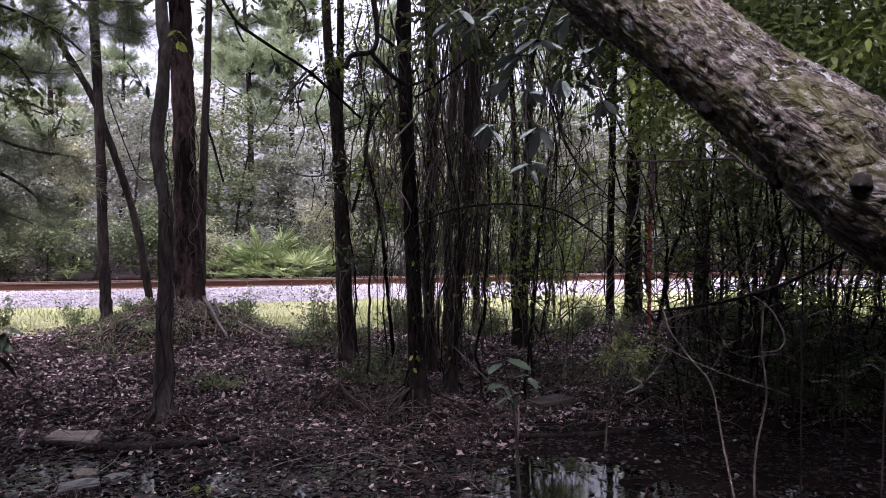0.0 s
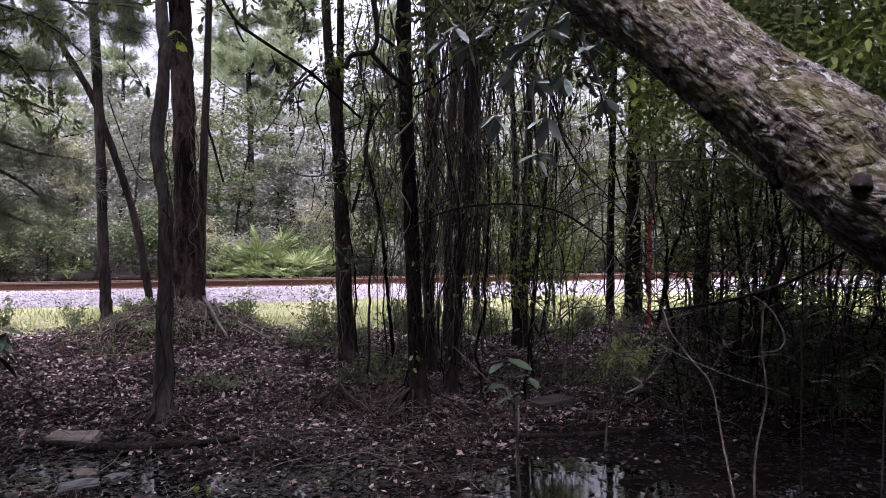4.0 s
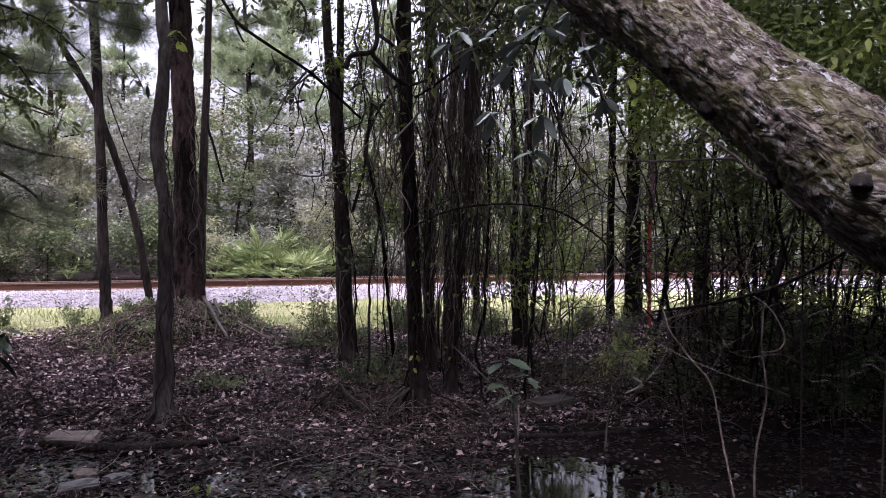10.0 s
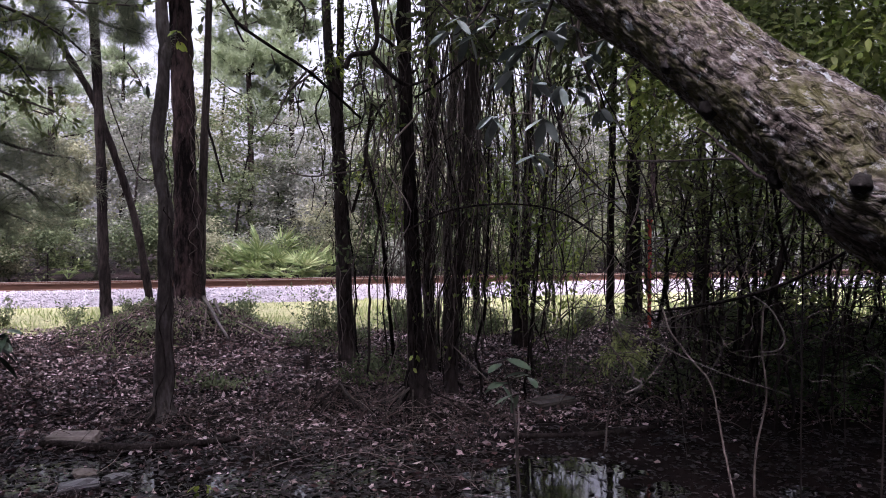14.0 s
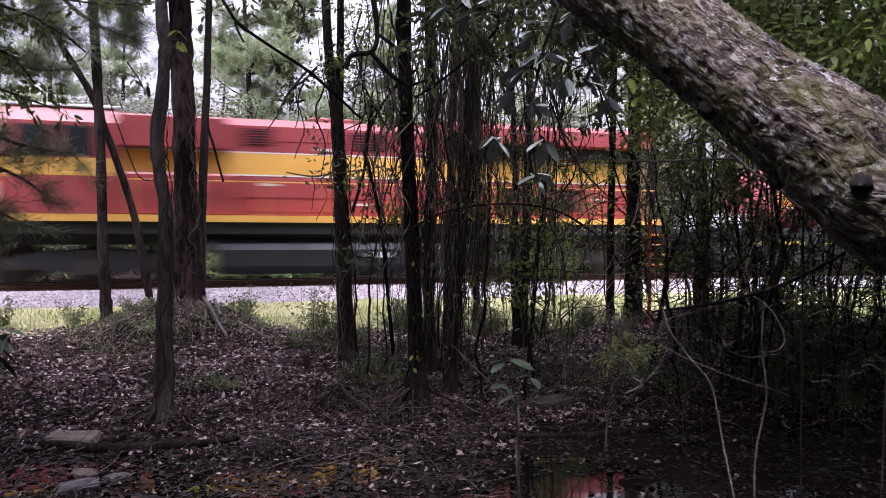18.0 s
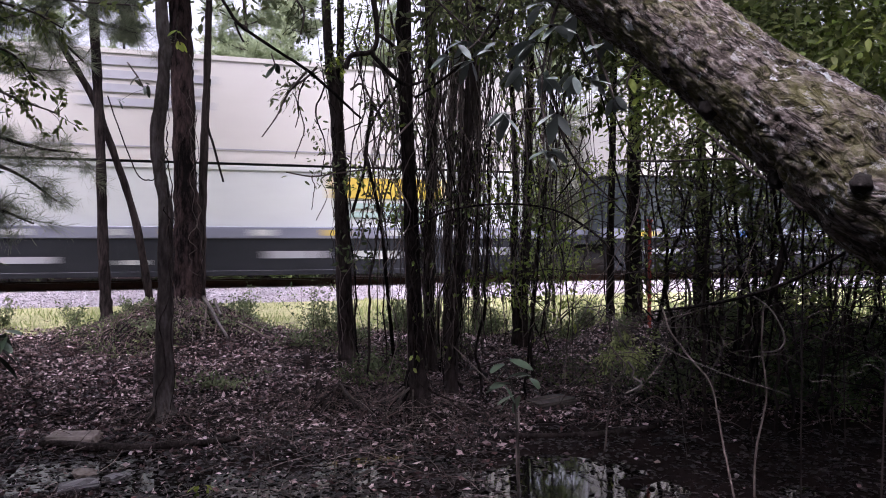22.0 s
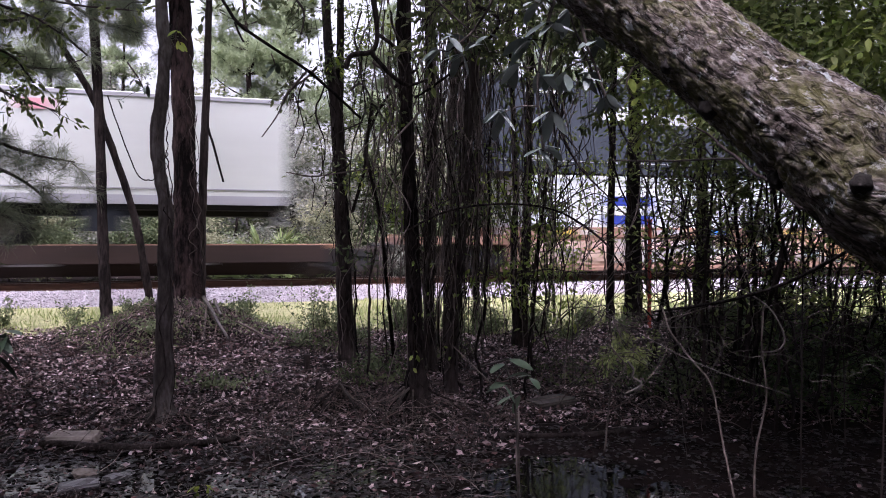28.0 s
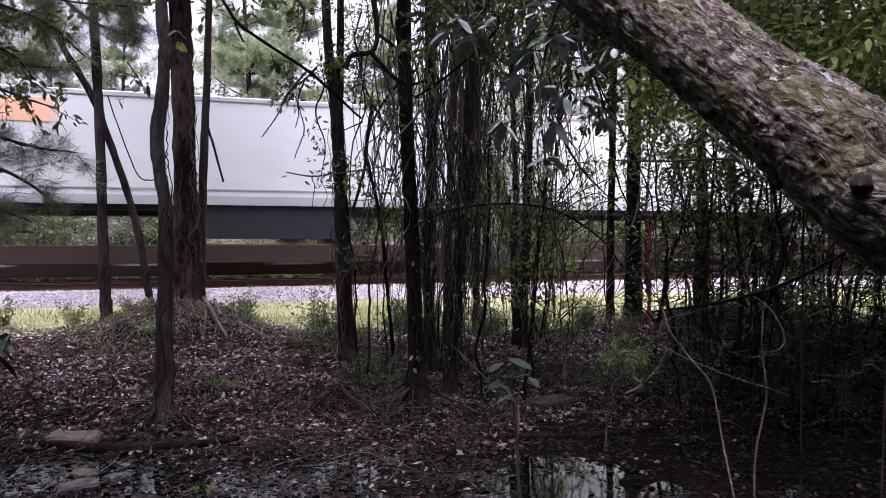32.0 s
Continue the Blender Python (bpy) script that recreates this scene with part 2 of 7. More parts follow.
# ballast bed: a real bank of crushed stone
stone_mat = mat("ballast_stone", (0.22, 0.2, 0.21), (0.4, 0.36, 0.385), scale=30, rough=0.9, bump=0.4, island=0.5)
bed_mat = mat("ballast_bed", (0.2, 0.18, 0.19), (0.39, 0.35, 0.375), scale=22, rough=0.95, bump=1.0, dist=0.05)
BED = [(-2.75, 0.40), (-2.5, 0.69), (-1.7, 0.98), (1.7, 0.96), (2.8, 0.65), (3.2, 0.3)]
bm = bmesh.new()
prism(bm, [(TRACK_Y + y, z) for y, z in BED], -300, 900)
bed = part("ballast", bm, bed_mat)
tagged(bed, "pale grey crushed stone ballast under the track", "ballast", kind="structure")
n = 16000
rx, ry = RNG.uniform(-8, 29, n), RNG.uniform(-2.7, -0.9, n)
rz = np.interp(ry, [-2.75, -2.5, -1.7, 1.7], [0.4, 0.69, 0.98, 0.96])
r = RNG.uniform(0.018, 0.045, (n, 1, 1))
octa = np.array([[1, 0, 0], [0, 1, 0], [-1, 0, 0], [0, -1, 0], [0, 0, 1], [0, 0, -1]], dtype=float)
v = (np.stack([rx, ry + TRACK_Y, rz], -1)[:, None] + octa * r * RNG.uniform(0.6, 1.3, (n, 6, 1))).reshape(-1, 3)
of = np.array([[0, 1, 4], [1, 2, 4], [2, 3, 4], [3, 0, 4], [1, 0, 5], [2, 1, 5], [3, 2, 5], [0, 3, 5]])
f = (np.arange(n)[:, None, None] * 6 + of).reshape(-1, 3)
stones = piece("ballast_stones", mesh_arrays("ballast_stones", v, f), stone_mat)
tagged(stones, "loose pale grey crushed ballast stones", "gravel", kind="stuff")

# track
rust = mat("rusty_rail", (0.07, 0.035, 0.024), (0.17, 0.09, 0.06), scale=9, rough=0.75, bump=0.4, metal=0.3, stretch=(0.3, 1, 1))
shine = mat("worn_rail_top", (0.4, 0.33, 0.29), (0.6, 0.52, 0.48), scale=9, rough=0.35, bump=0.1, metal=0.8, stretch=(0.1, 1, 1))
tie_mat = mat("creosoted_wood", (0.05, 0.04, 0.033), (0.14, 0.11, 0.09), scale=10, rough=0.9, bump=0.5, stretch=(1, 0.2, 1), rand=0.3)
track = empty("railway_track", (0, TRACK_Y, RAIL_Z), "single railway track of rusty steel rails on wooden sleepers", "track", kind="structure")
RAIL = [(-0.07, -0.186), (0.07, -0.186), (0.07, -0.175), (0.012, -0.155), (0.012, -0.045), (0.036, -0.035), (0.036, -0.006),
        (-0.036, -0.006), (-0.036, -0.035), (-0.012, -0.045), (-0.012, -0.155), (-0.07, -0.175)]
for off in (-0.755, 0.755):
    bm = bmesh.new()
    cant = -0.035 if off > 0 else 0.0
    prism(bm, [(y + off, z + cant) for y, z in RAIL], -300, 900)
    rail = part("rail", bm, rust, track)
    part("running_surface", boxes((-300, 900, off - 0.03, off + 0.03, cant - 0.0065, cant)), shine, rail, "bright worn top of the rail")
tie_bm = boxes((-0.115, 0.115, -1.3, 1.3, -0.36, -0.19), bevel=0.012)
tie_me = bpy.data.meshes.new("sleeper")
tie_bm.to_mesh(tie_me)
tie_bm.free()
plate_me = bpy.data.meshes.new("tie_plate")
pb = boxes((-0.1, 0.1, -0.17, 0.17, -0.2, -0.184))
pb.to_mesh(plate_me)
pb.free()
for i in range(76):
    t = piece("sleeper", tie_me, tie_mat, track)
    t.location = (-9 + i * 0.5, RNG.uniform(-0.03, 0.03), 0)
    for off in (-0.755, 0.755):
        p = piece("tie_plate", plate_me, rust, t)
        p.location = (0, off, 0)

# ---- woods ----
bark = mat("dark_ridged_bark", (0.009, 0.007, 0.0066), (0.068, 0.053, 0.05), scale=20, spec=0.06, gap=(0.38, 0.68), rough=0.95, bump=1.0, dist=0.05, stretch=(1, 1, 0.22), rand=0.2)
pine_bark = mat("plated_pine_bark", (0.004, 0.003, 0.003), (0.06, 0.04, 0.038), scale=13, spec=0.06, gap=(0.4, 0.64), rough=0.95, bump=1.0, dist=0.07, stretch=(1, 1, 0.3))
grey_bark = mat("lichened_grey_bark", (0.009, 0.0075, 0.007), (0.085, 0.07, 0.066), scale=18, spec=0.08, rough=0.92, bump=1.0, dist=0.04, stretch=(1, 1, 0.3), rand=0.2, c3=(0.2, 0.185, 0.175), gap=(0.3, 0.8))
twig_mat = mat("dead_twig_bark", (0.018, 0.014, 0.012), (0.12, 0.095, 0.084), scale=25, rough=0.9, bump=0.3, rand=0.4)
pale_twig = mat("pale_dead_wood", (0.04, 0.033, 0.03), (0.12, 0.103, 0.095), scale=25, rough=0.85, bump=0.3)
# far leaves and needles have the sky's haze mixed into their colour
leaf_far = foliage("hazy_green_leaves", (0.105, 0.113, 0.066), (0.225, 0.228, 0.14), (0.36, 0.35, 0.225), rough=0.7, light=0.55, spec=0.08)
leaf_mid = foliage("oak_leaves", (0.045, 0.06, 0.03), (0.1, 0.123, 0.06), (0.18, 0.2, 0.1), rough=0.65, light=0.4, spec=0.1)
leaf_blue = foliage("hazy_grey_green_leaves", (0.105, 0.112, 0.09), (0.215, 0.22, 0.178), (0.34, 0.335, 0.275), rough=0.7, light=0.55, spec=0.08)
leaf_lime = foliage("yellow_green_leaves", (0.11, 0.16, 0.03), (0.21, 0.28, 0.06), (0.33, 0.37, 0.1), light=0.45)
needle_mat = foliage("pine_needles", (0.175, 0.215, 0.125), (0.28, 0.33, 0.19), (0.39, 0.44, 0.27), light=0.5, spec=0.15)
gloss_leaf = mat("glossy_evergreen_leaf", (0.035, 0.06, 0.035), (0.085, 0.12, 0.075), scale=8, rough=0.32, bump=0.1, island=0.6, spec=0.6)


def on_ground(x, y, sink=0.05):
    return float(height(x, y)) - sink


def needles_arrays(tips, ways, per=16, long=0.2, wide=0.012, rng=RNG):
    """Tufts of needles: long slim blades spread round each twig's end."""
    n = len(tips)
    w = unit(np.repeat(unit(ways), per, 0) * 0.8 + rng.normal(size=(n * per, 3)) * 0.55)
    p = np.repeat(tips, per, 0) - np.repeat(unit(ways), per, 0) * rng.uniform(0, 0.18, (n * per, 1))
    return leaf_arrays(p, w, long * rng.uniform(0.7, 1.2, n * per), wide / long, 0.0, rng)


def limbs_from(path, count, reach, lift, rng, thin=0.35):
    """Side limbs along the upper part of a trunk: tube chunks and the points of their ends."""
    chunks, ends, ways = [], [], []
    n = len(path)
    for i in range(count):
        k = int(n * rng.uniform(0.35, 0.97))
        p = path[k]
        a = rng.uniform(0, 2 * np.pi)
        d = np.array([np.cos(a), np.sin(a), lift * rng.uniform(0.4, 1.3)])
        L = reach * rng.uniform(0.6, 1.2)
        pts = [p[:3], p[:3] + d * L * 0.45 + rng.normal(size=3) * 0.08 * L, p[:3] + d * L + rng.normal(size=3) * 0.12 * L - np.array([0, 0, 0.1 * L])]
        c = catmull(pts, 7)
        r0 = p[3] * thin
        chunks.append(tube_arrays(np.column_stack([c, np.linspace(r0, r0 * 0.25, 7)]), 5, 0.05, rng))
        for q in (0.55, 0.8, 1.0):
            ends.append(c[int(q * 6)])
            ways.append(d)
    return chunks, np.array(ends), np.array(ways)


def broadleaf(name, x, y, tall, wide, leaf, material, label, group, seed, clumps=60, per=42, low=0.25, spread=0.55, trunk_r=0.12, trunk_mat=None, droop=0.3, full=False):
    """A tree with tapered trunk, limbs and an airy crown of leaf clumps."""
    rng = np.random.default_rng(seed)
    z = on_ground(x, y, 0.1)
    root = empty(name, (x, y, z), label, "tree", group)
    lean = rng.normal(size=2) * 0.05 * tall
    path = catmull([(0, 0, 0, trunk_r), (lean[0] * 0.3, lean[1] * 0.3, tall * 0.4, trunk_r * 0.75), (lean[0], lean[1], tall * 0.92, trunk_r * 0.2)], 14)
    chunks = [tube_arrays(path, 7, 0.06, rng)]
    more, ends, ways = limbs_from(path, 12, wide * 0.8, 0.45, rng)
    piece("trunk", smooth(mesh_arrays("trunk", *merged(chunks + more))), trunk_mat or bark, root)
    centre = np.array([lean[0] * 0.7, lean[1] * 0.7, tall * (1 + low) / 2])
    size = np.array([wide, wide, tall * (1 - low) / 2])
    piece("crown", mesh_arrays("crown", *crown_arrays(centre, size, clumps, per, leaf, spread, droop, rng, full=full)), material, root)
    return root


def pine(name, x, y, tall, wide, label, group, seed, tufts=950, low=0.4, r=0.16, per=20, long=0.34, wide_n=0.03):
    rng = np.random.default_rng(seed)
    z = on_ground(x, y, 0.1)
    root = empty(name, (x, y, z), label, "tree", group)
    path = catmull([(0, 0, 0, r), (rng.normal() * 0.1, 0, tall * 0.5, r * 0.75), (rng.normal() * 0.3, 0, tall, r * 0.15)], 16)
    chunks = [tube_arrays(path, 8, 0.05, rng)]
    tips, ways = [], []
    for i in range(34):
        f = rng.uniform(low, 0.98)
        p = path[int(f * 15)]
        a = rng.uniform(0, 2 * np.pi)
        L = wide * (1.15 - f) / (1.15 - low) * rng.uniform(0.7, 1.15)
        d = np.array([np.cos(a), np.sin(a), 0.25])
        c = catmull([p[:3], p[:3] + d * L * 0.5, p[:3] + d * L + np.array([0, 0, 0.12 * L])], 6)
        chunks.append(tube_arrays(np.column_stack([c, np.linspace(r * 0.25, 0.01, 6)]), 4, 0, rng))
        k = max(3, tufts // 34)
        q = rng.uniform(0.35, 1.0, k)
        base = c[0] + (c[-1] - c[0]) * q[:, None]
        off = rng.normal(size=(k, 3)) * np.array([0.3, 0.3, 0.22]) * (0.5 + L * 0.22)
        tips.append(base + off)
        ways.append(off + d * 0.35 + np.array([0, 0, 0.25]))
    piece("trunk", smooth(mesh_arrays("trunk", *merged(chunks))), pine_bark, root)
    piece("crown", mesh_arrays("crown", *needles_arrays(np.vstack(tips), np.vstack(ways), per, long, wide_n, rng)), needle_mat, root)
    return root


# far side of the track: tall trees behind, lower ones before them, scrub at the edge
FAR = "woods beyond the track"
rng = np.random.default_rng(11)
kinds = [(leaf_far, "haze-paled green broadleaf tree with an airy crown beyond the track"),
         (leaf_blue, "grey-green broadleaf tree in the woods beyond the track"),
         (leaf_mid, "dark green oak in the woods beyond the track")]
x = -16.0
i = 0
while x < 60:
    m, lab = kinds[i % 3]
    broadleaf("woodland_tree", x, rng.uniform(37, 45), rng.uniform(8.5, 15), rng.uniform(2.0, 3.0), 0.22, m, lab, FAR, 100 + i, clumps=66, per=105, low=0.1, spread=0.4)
    x += rng.uniform(2.2, 3.4)
    i += 1
x = -11.0
while x < 46:
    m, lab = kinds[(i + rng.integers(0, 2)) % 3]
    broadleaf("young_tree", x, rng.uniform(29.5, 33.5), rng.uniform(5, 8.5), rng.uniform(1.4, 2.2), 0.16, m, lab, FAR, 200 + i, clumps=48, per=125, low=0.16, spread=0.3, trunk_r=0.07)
    x += rng.uniform(1.6, 2.6)
    i += 1
x = -9.0
while x < 38:
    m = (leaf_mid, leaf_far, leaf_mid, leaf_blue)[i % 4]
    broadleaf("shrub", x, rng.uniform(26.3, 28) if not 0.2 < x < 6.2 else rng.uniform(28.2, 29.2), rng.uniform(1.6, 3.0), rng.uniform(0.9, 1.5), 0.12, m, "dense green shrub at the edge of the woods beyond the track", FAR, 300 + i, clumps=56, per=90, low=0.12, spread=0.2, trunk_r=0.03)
    x += rng.uniform(1.0, 1.7)
    i += 1
PINES = [((1.71, 35.10, 2.17), 17, 3.0), ((3.68, 35.52, 2.17), 17, 2.6), ((-6.94, 36.76, 2.17), 15, 2.6), ((-4.74, 43.41, 2.15), 14, 2.2), ((8.51, 36.11, 2.16), 17, 2.0), ((15.42, 32.90, 2.16), 15, 2.4), ((19.30, 29.58, 2.17), 15, 2.4), ((-10.58, 37.90, 2.17), 15, 2.6)]
for k, (p, tall, wide) in enumerate(PINES):
    pine("pine_tree", p[0], p[1], tall, wide, "tall pine with light green needle tufts beyond the track", FAR, 400 + k, tufts=1700 if k < 2 else 1000)

# near trees on the bank, base first
BANK = "trees on the bank"


def bank_tree(name, rows, material, label, seed, top=9.0, crown=(2.3, 1.4), leaves=2600, leaf=0.2, lmat=None, sides=12, second=None):
    rng = np.random.default_rng(seed)
    rows = [list(r) for r in rows]
    b = rows[0]
    b[2] = on_ground(b[0], b[1], 0.06)
    base = np.array(b[:3])
    end, prev = np.array(rows[-1]), np.array(rows[-2])
    if top > end[2]:
        d = (end[:3] - prev[:3]) / max(end[2] - prev[2], 0.2)
        rows.append([*(end[:3] + d * (top - end[2]) * 0.6), end[3] * 0.6])
        rows[-1][2] = top
    root = empty(name, base, label, "tree", BANK)
    p = np.array(rows)
    p[:, :3] -= base
    foot = p[0].copy()
    foot[3] *= 1.5
    knee = p[0].copy()
    knee[:3] += (p[1, :3] - p[0, :3]) * min(0.3, 0.28 / max(np.linalg.norm(p[1, :3] - p[0, :3]), 0.1))
    knee[3] *= 1.04
    p = np.vstack([foot, knee, p[1:]])
    path = catmull(p, 60)
    path[1:, :3] += np.cumsum(rng.normal(size=(59, 3)), 0) * 0.0015
    path[:, 3] *= 1 + 0.05 * np.sin(np.arange(60) * 1.3 + seed) + 0.03 * rng.normal(size=60)
    chunks = [tube_arrays(path, sides, 0.045, rng)]
    if leaves:
        more, ends, ways = limbs_from(path[-12:], 8, crown[0], 0.45, rng, 0.35)
        chunks += more
    piece("trunk", smooth(mesh_arrays("trunk", *merged(chunks))), material, root)
    if second:
        q = np.array([list(s) for s in second])
        q[:, :3] -= base
        piece("second_stem", smooth(mesh_arrays("second_stem", *tube_arrays(catmull(q, 24), 8, 0.05, rng))), material, root)
    if leaves:
        c = np.array([*path[-1, :2], path[-1, 2] - 0.4])
        k = max(20, leaves // 40)
        piece("crown", mesh_arrays("crown", *crown_arrays(c, (crown[0], crown[0], crown[1]), k, 40, leaf, 0.35, 0.3, rng, full=True)), lmat or leaf_mid, root)
    return root


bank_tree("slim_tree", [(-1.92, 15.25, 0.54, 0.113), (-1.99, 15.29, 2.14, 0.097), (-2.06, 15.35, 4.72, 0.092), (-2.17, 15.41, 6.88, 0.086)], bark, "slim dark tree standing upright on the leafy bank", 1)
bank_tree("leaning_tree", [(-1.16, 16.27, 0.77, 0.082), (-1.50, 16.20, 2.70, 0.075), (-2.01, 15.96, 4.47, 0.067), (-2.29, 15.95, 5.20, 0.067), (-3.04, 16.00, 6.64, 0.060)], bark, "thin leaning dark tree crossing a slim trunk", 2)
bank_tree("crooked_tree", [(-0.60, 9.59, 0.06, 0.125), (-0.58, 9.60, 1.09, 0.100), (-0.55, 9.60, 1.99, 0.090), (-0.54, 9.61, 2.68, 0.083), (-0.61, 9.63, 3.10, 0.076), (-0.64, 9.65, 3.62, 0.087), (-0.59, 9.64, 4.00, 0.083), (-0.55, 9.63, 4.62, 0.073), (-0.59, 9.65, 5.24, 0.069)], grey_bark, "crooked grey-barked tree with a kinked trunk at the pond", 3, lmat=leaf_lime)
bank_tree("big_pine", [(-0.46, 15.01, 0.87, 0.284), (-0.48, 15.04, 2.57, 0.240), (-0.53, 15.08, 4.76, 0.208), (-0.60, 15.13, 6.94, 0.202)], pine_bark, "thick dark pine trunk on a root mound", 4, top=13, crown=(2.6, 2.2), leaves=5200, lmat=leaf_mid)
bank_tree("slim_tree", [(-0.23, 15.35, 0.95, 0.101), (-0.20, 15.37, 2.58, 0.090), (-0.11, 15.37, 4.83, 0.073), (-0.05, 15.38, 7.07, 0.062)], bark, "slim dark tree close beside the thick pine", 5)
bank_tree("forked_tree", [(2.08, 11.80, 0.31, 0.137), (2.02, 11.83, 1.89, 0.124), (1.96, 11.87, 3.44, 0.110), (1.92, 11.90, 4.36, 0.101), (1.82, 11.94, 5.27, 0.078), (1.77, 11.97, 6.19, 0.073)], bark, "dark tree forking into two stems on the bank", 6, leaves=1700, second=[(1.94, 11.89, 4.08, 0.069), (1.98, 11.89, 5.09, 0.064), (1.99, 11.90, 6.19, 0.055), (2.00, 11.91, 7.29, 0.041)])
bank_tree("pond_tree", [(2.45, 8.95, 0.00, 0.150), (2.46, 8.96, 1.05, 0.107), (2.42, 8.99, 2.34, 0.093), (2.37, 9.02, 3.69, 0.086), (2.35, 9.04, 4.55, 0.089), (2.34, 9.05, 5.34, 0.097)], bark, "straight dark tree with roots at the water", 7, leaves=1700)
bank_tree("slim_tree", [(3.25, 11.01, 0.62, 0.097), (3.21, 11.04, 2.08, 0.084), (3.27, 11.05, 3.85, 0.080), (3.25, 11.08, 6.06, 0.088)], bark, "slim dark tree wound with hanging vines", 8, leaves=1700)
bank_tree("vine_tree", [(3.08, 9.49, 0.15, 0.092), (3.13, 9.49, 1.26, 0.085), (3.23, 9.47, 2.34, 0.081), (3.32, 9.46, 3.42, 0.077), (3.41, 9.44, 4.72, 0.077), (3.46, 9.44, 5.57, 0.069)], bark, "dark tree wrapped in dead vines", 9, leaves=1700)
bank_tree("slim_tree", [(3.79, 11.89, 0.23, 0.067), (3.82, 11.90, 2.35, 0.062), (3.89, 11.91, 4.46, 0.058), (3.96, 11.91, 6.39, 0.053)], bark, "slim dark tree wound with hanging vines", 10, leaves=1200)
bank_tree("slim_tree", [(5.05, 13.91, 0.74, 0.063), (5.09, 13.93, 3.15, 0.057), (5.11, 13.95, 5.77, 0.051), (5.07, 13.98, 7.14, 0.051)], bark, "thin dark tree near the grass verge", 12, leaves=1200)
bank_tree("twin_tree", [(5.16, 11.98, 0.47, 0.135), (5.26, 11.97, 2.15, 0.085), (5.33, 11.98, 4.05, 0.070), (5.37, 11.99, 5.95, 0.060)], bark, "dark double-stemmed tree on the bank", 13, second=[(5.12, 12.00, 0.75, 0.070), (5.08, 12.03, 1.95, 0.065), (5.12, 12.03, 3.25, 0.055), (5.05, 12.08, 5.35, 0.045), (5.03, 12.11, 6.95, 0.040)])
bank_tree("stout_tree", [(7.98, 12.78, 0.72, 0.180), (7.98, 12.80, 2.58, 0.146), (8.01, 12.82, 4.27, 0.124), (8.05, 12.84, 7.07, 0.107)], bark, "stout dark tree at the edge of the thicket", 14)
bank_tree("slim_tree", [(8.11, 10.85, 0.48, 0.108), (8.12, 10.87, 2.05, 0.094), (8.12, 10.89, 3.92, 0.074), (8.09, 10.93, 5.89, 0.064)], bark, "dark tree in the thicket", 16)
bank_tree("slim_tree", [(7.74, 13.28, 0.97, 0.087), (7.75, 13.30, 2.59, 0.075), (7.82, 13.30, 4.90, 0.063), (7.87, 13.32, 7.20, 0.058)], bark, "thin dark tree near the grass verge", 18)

# ---- shade: unseen trees and boughs added to block light round the pond ----
def place(d, s):
    """The spot d metres in front of the tripod and s metres to its right."""
    return d * FX + s * FY, d * FY - s * FX


canopy_leaf = foliage("canopy_leaves", (0.03, 0.05, 0.018), (0.06, 0.1, 0.03), (0.1, 0.15, 0.045), light=0.25)
AROUND = [(-4, -3, 9), (-5, 2, 10), (-4, 7, 9), (-9, -7, 11), (-10, 0, 12), (-9, 8, 11), (1, -8, 9), (6, -9, 9), (0, 8, 8.5), (4, 12, 8.5),
          (8, 12.8, 8.5), (-14, -14, 12), (-15, 4, 13), (-13, 15, 12), (-3, -14, 11), (4, -15, 11), (10, -13, 10), (12, 14, 9), (3, 15, 10), (8, 17, 9), (14, 11.5, 8), (-20, -8, 16), (-20, 8, 16), (-8, -20, 15), (-8, 20, 15), (-6, -1, 12), (-2.5, 5, 10), (-2.5, -6.5, 10), (-19, 0, 17), (2, 20, 14), (6, -20, 14), (-4.2, 2.6, 9)]
OVER = [(4.2, -1.6, 10.6), (4.6, 2.4, 10.4), (8.4, 5.0, 8.4), (9.5, 7.0, 8.0), (10.5, 8.5, 8.0), (3.4, -3.4, 8.8), (6.5, 6.2, 8.3), (4.4, -5.6, 9.0), (5.4, 3.6, 8.2), (6.5, 5.6, 9.5), (8.5, 8.5, 9.5), (5.0, 8.0, 9.5), (4.6, 5.4, 10.0), (2.6, 7.0, 9.6), (7.6, 6.6, 8.6), (6.2, 5.0, 7.2), (5.6, 4.4, 6.4)]
for k, (d, s, tall) in enumerate(AROUND):
    px, py = place(d, s)
    broadleaf("shade_tree", px, py, tall, 3.9 if d < -2 else 3.2, 0.42, canopy_leaf, "unseen dense tree added to shade the pond", "wood round the pond", 500 + k,
              clumps=150, per=44, low=0.1, spread=0.75, trunk_r=0.14)


for k, (d, s, high) in enumerate(OVER):
    # boughs added out of sight above, to shade the water and bank
    px, py = place(d, s)
    rng = np.random.default_rng(600 + k)
    root = empty("overhead_bough", (px, py, high), "unseen leafy bough added to shade the pond", "bough", "wood round the pond")
    c = catmull([(-2.6, rng.normal() * 0.5, 0.3, 0.06), (0, 0, 0, 0.045), (2.6, rng.normal() * 0.6, 0.4, 0.015)], 14)
    piece("limb", smooth(mesh_arrays("limb", *tube_arrays(c, 6))), bark, root)
    piece("crown", mesh_arrays("crown", *crown_arrays((0, 0, 0.2), (2.7, 2.7, 0.6), 84, 42, 0.3, 0.6, 0.3, rng)), canopy_leaf, root)

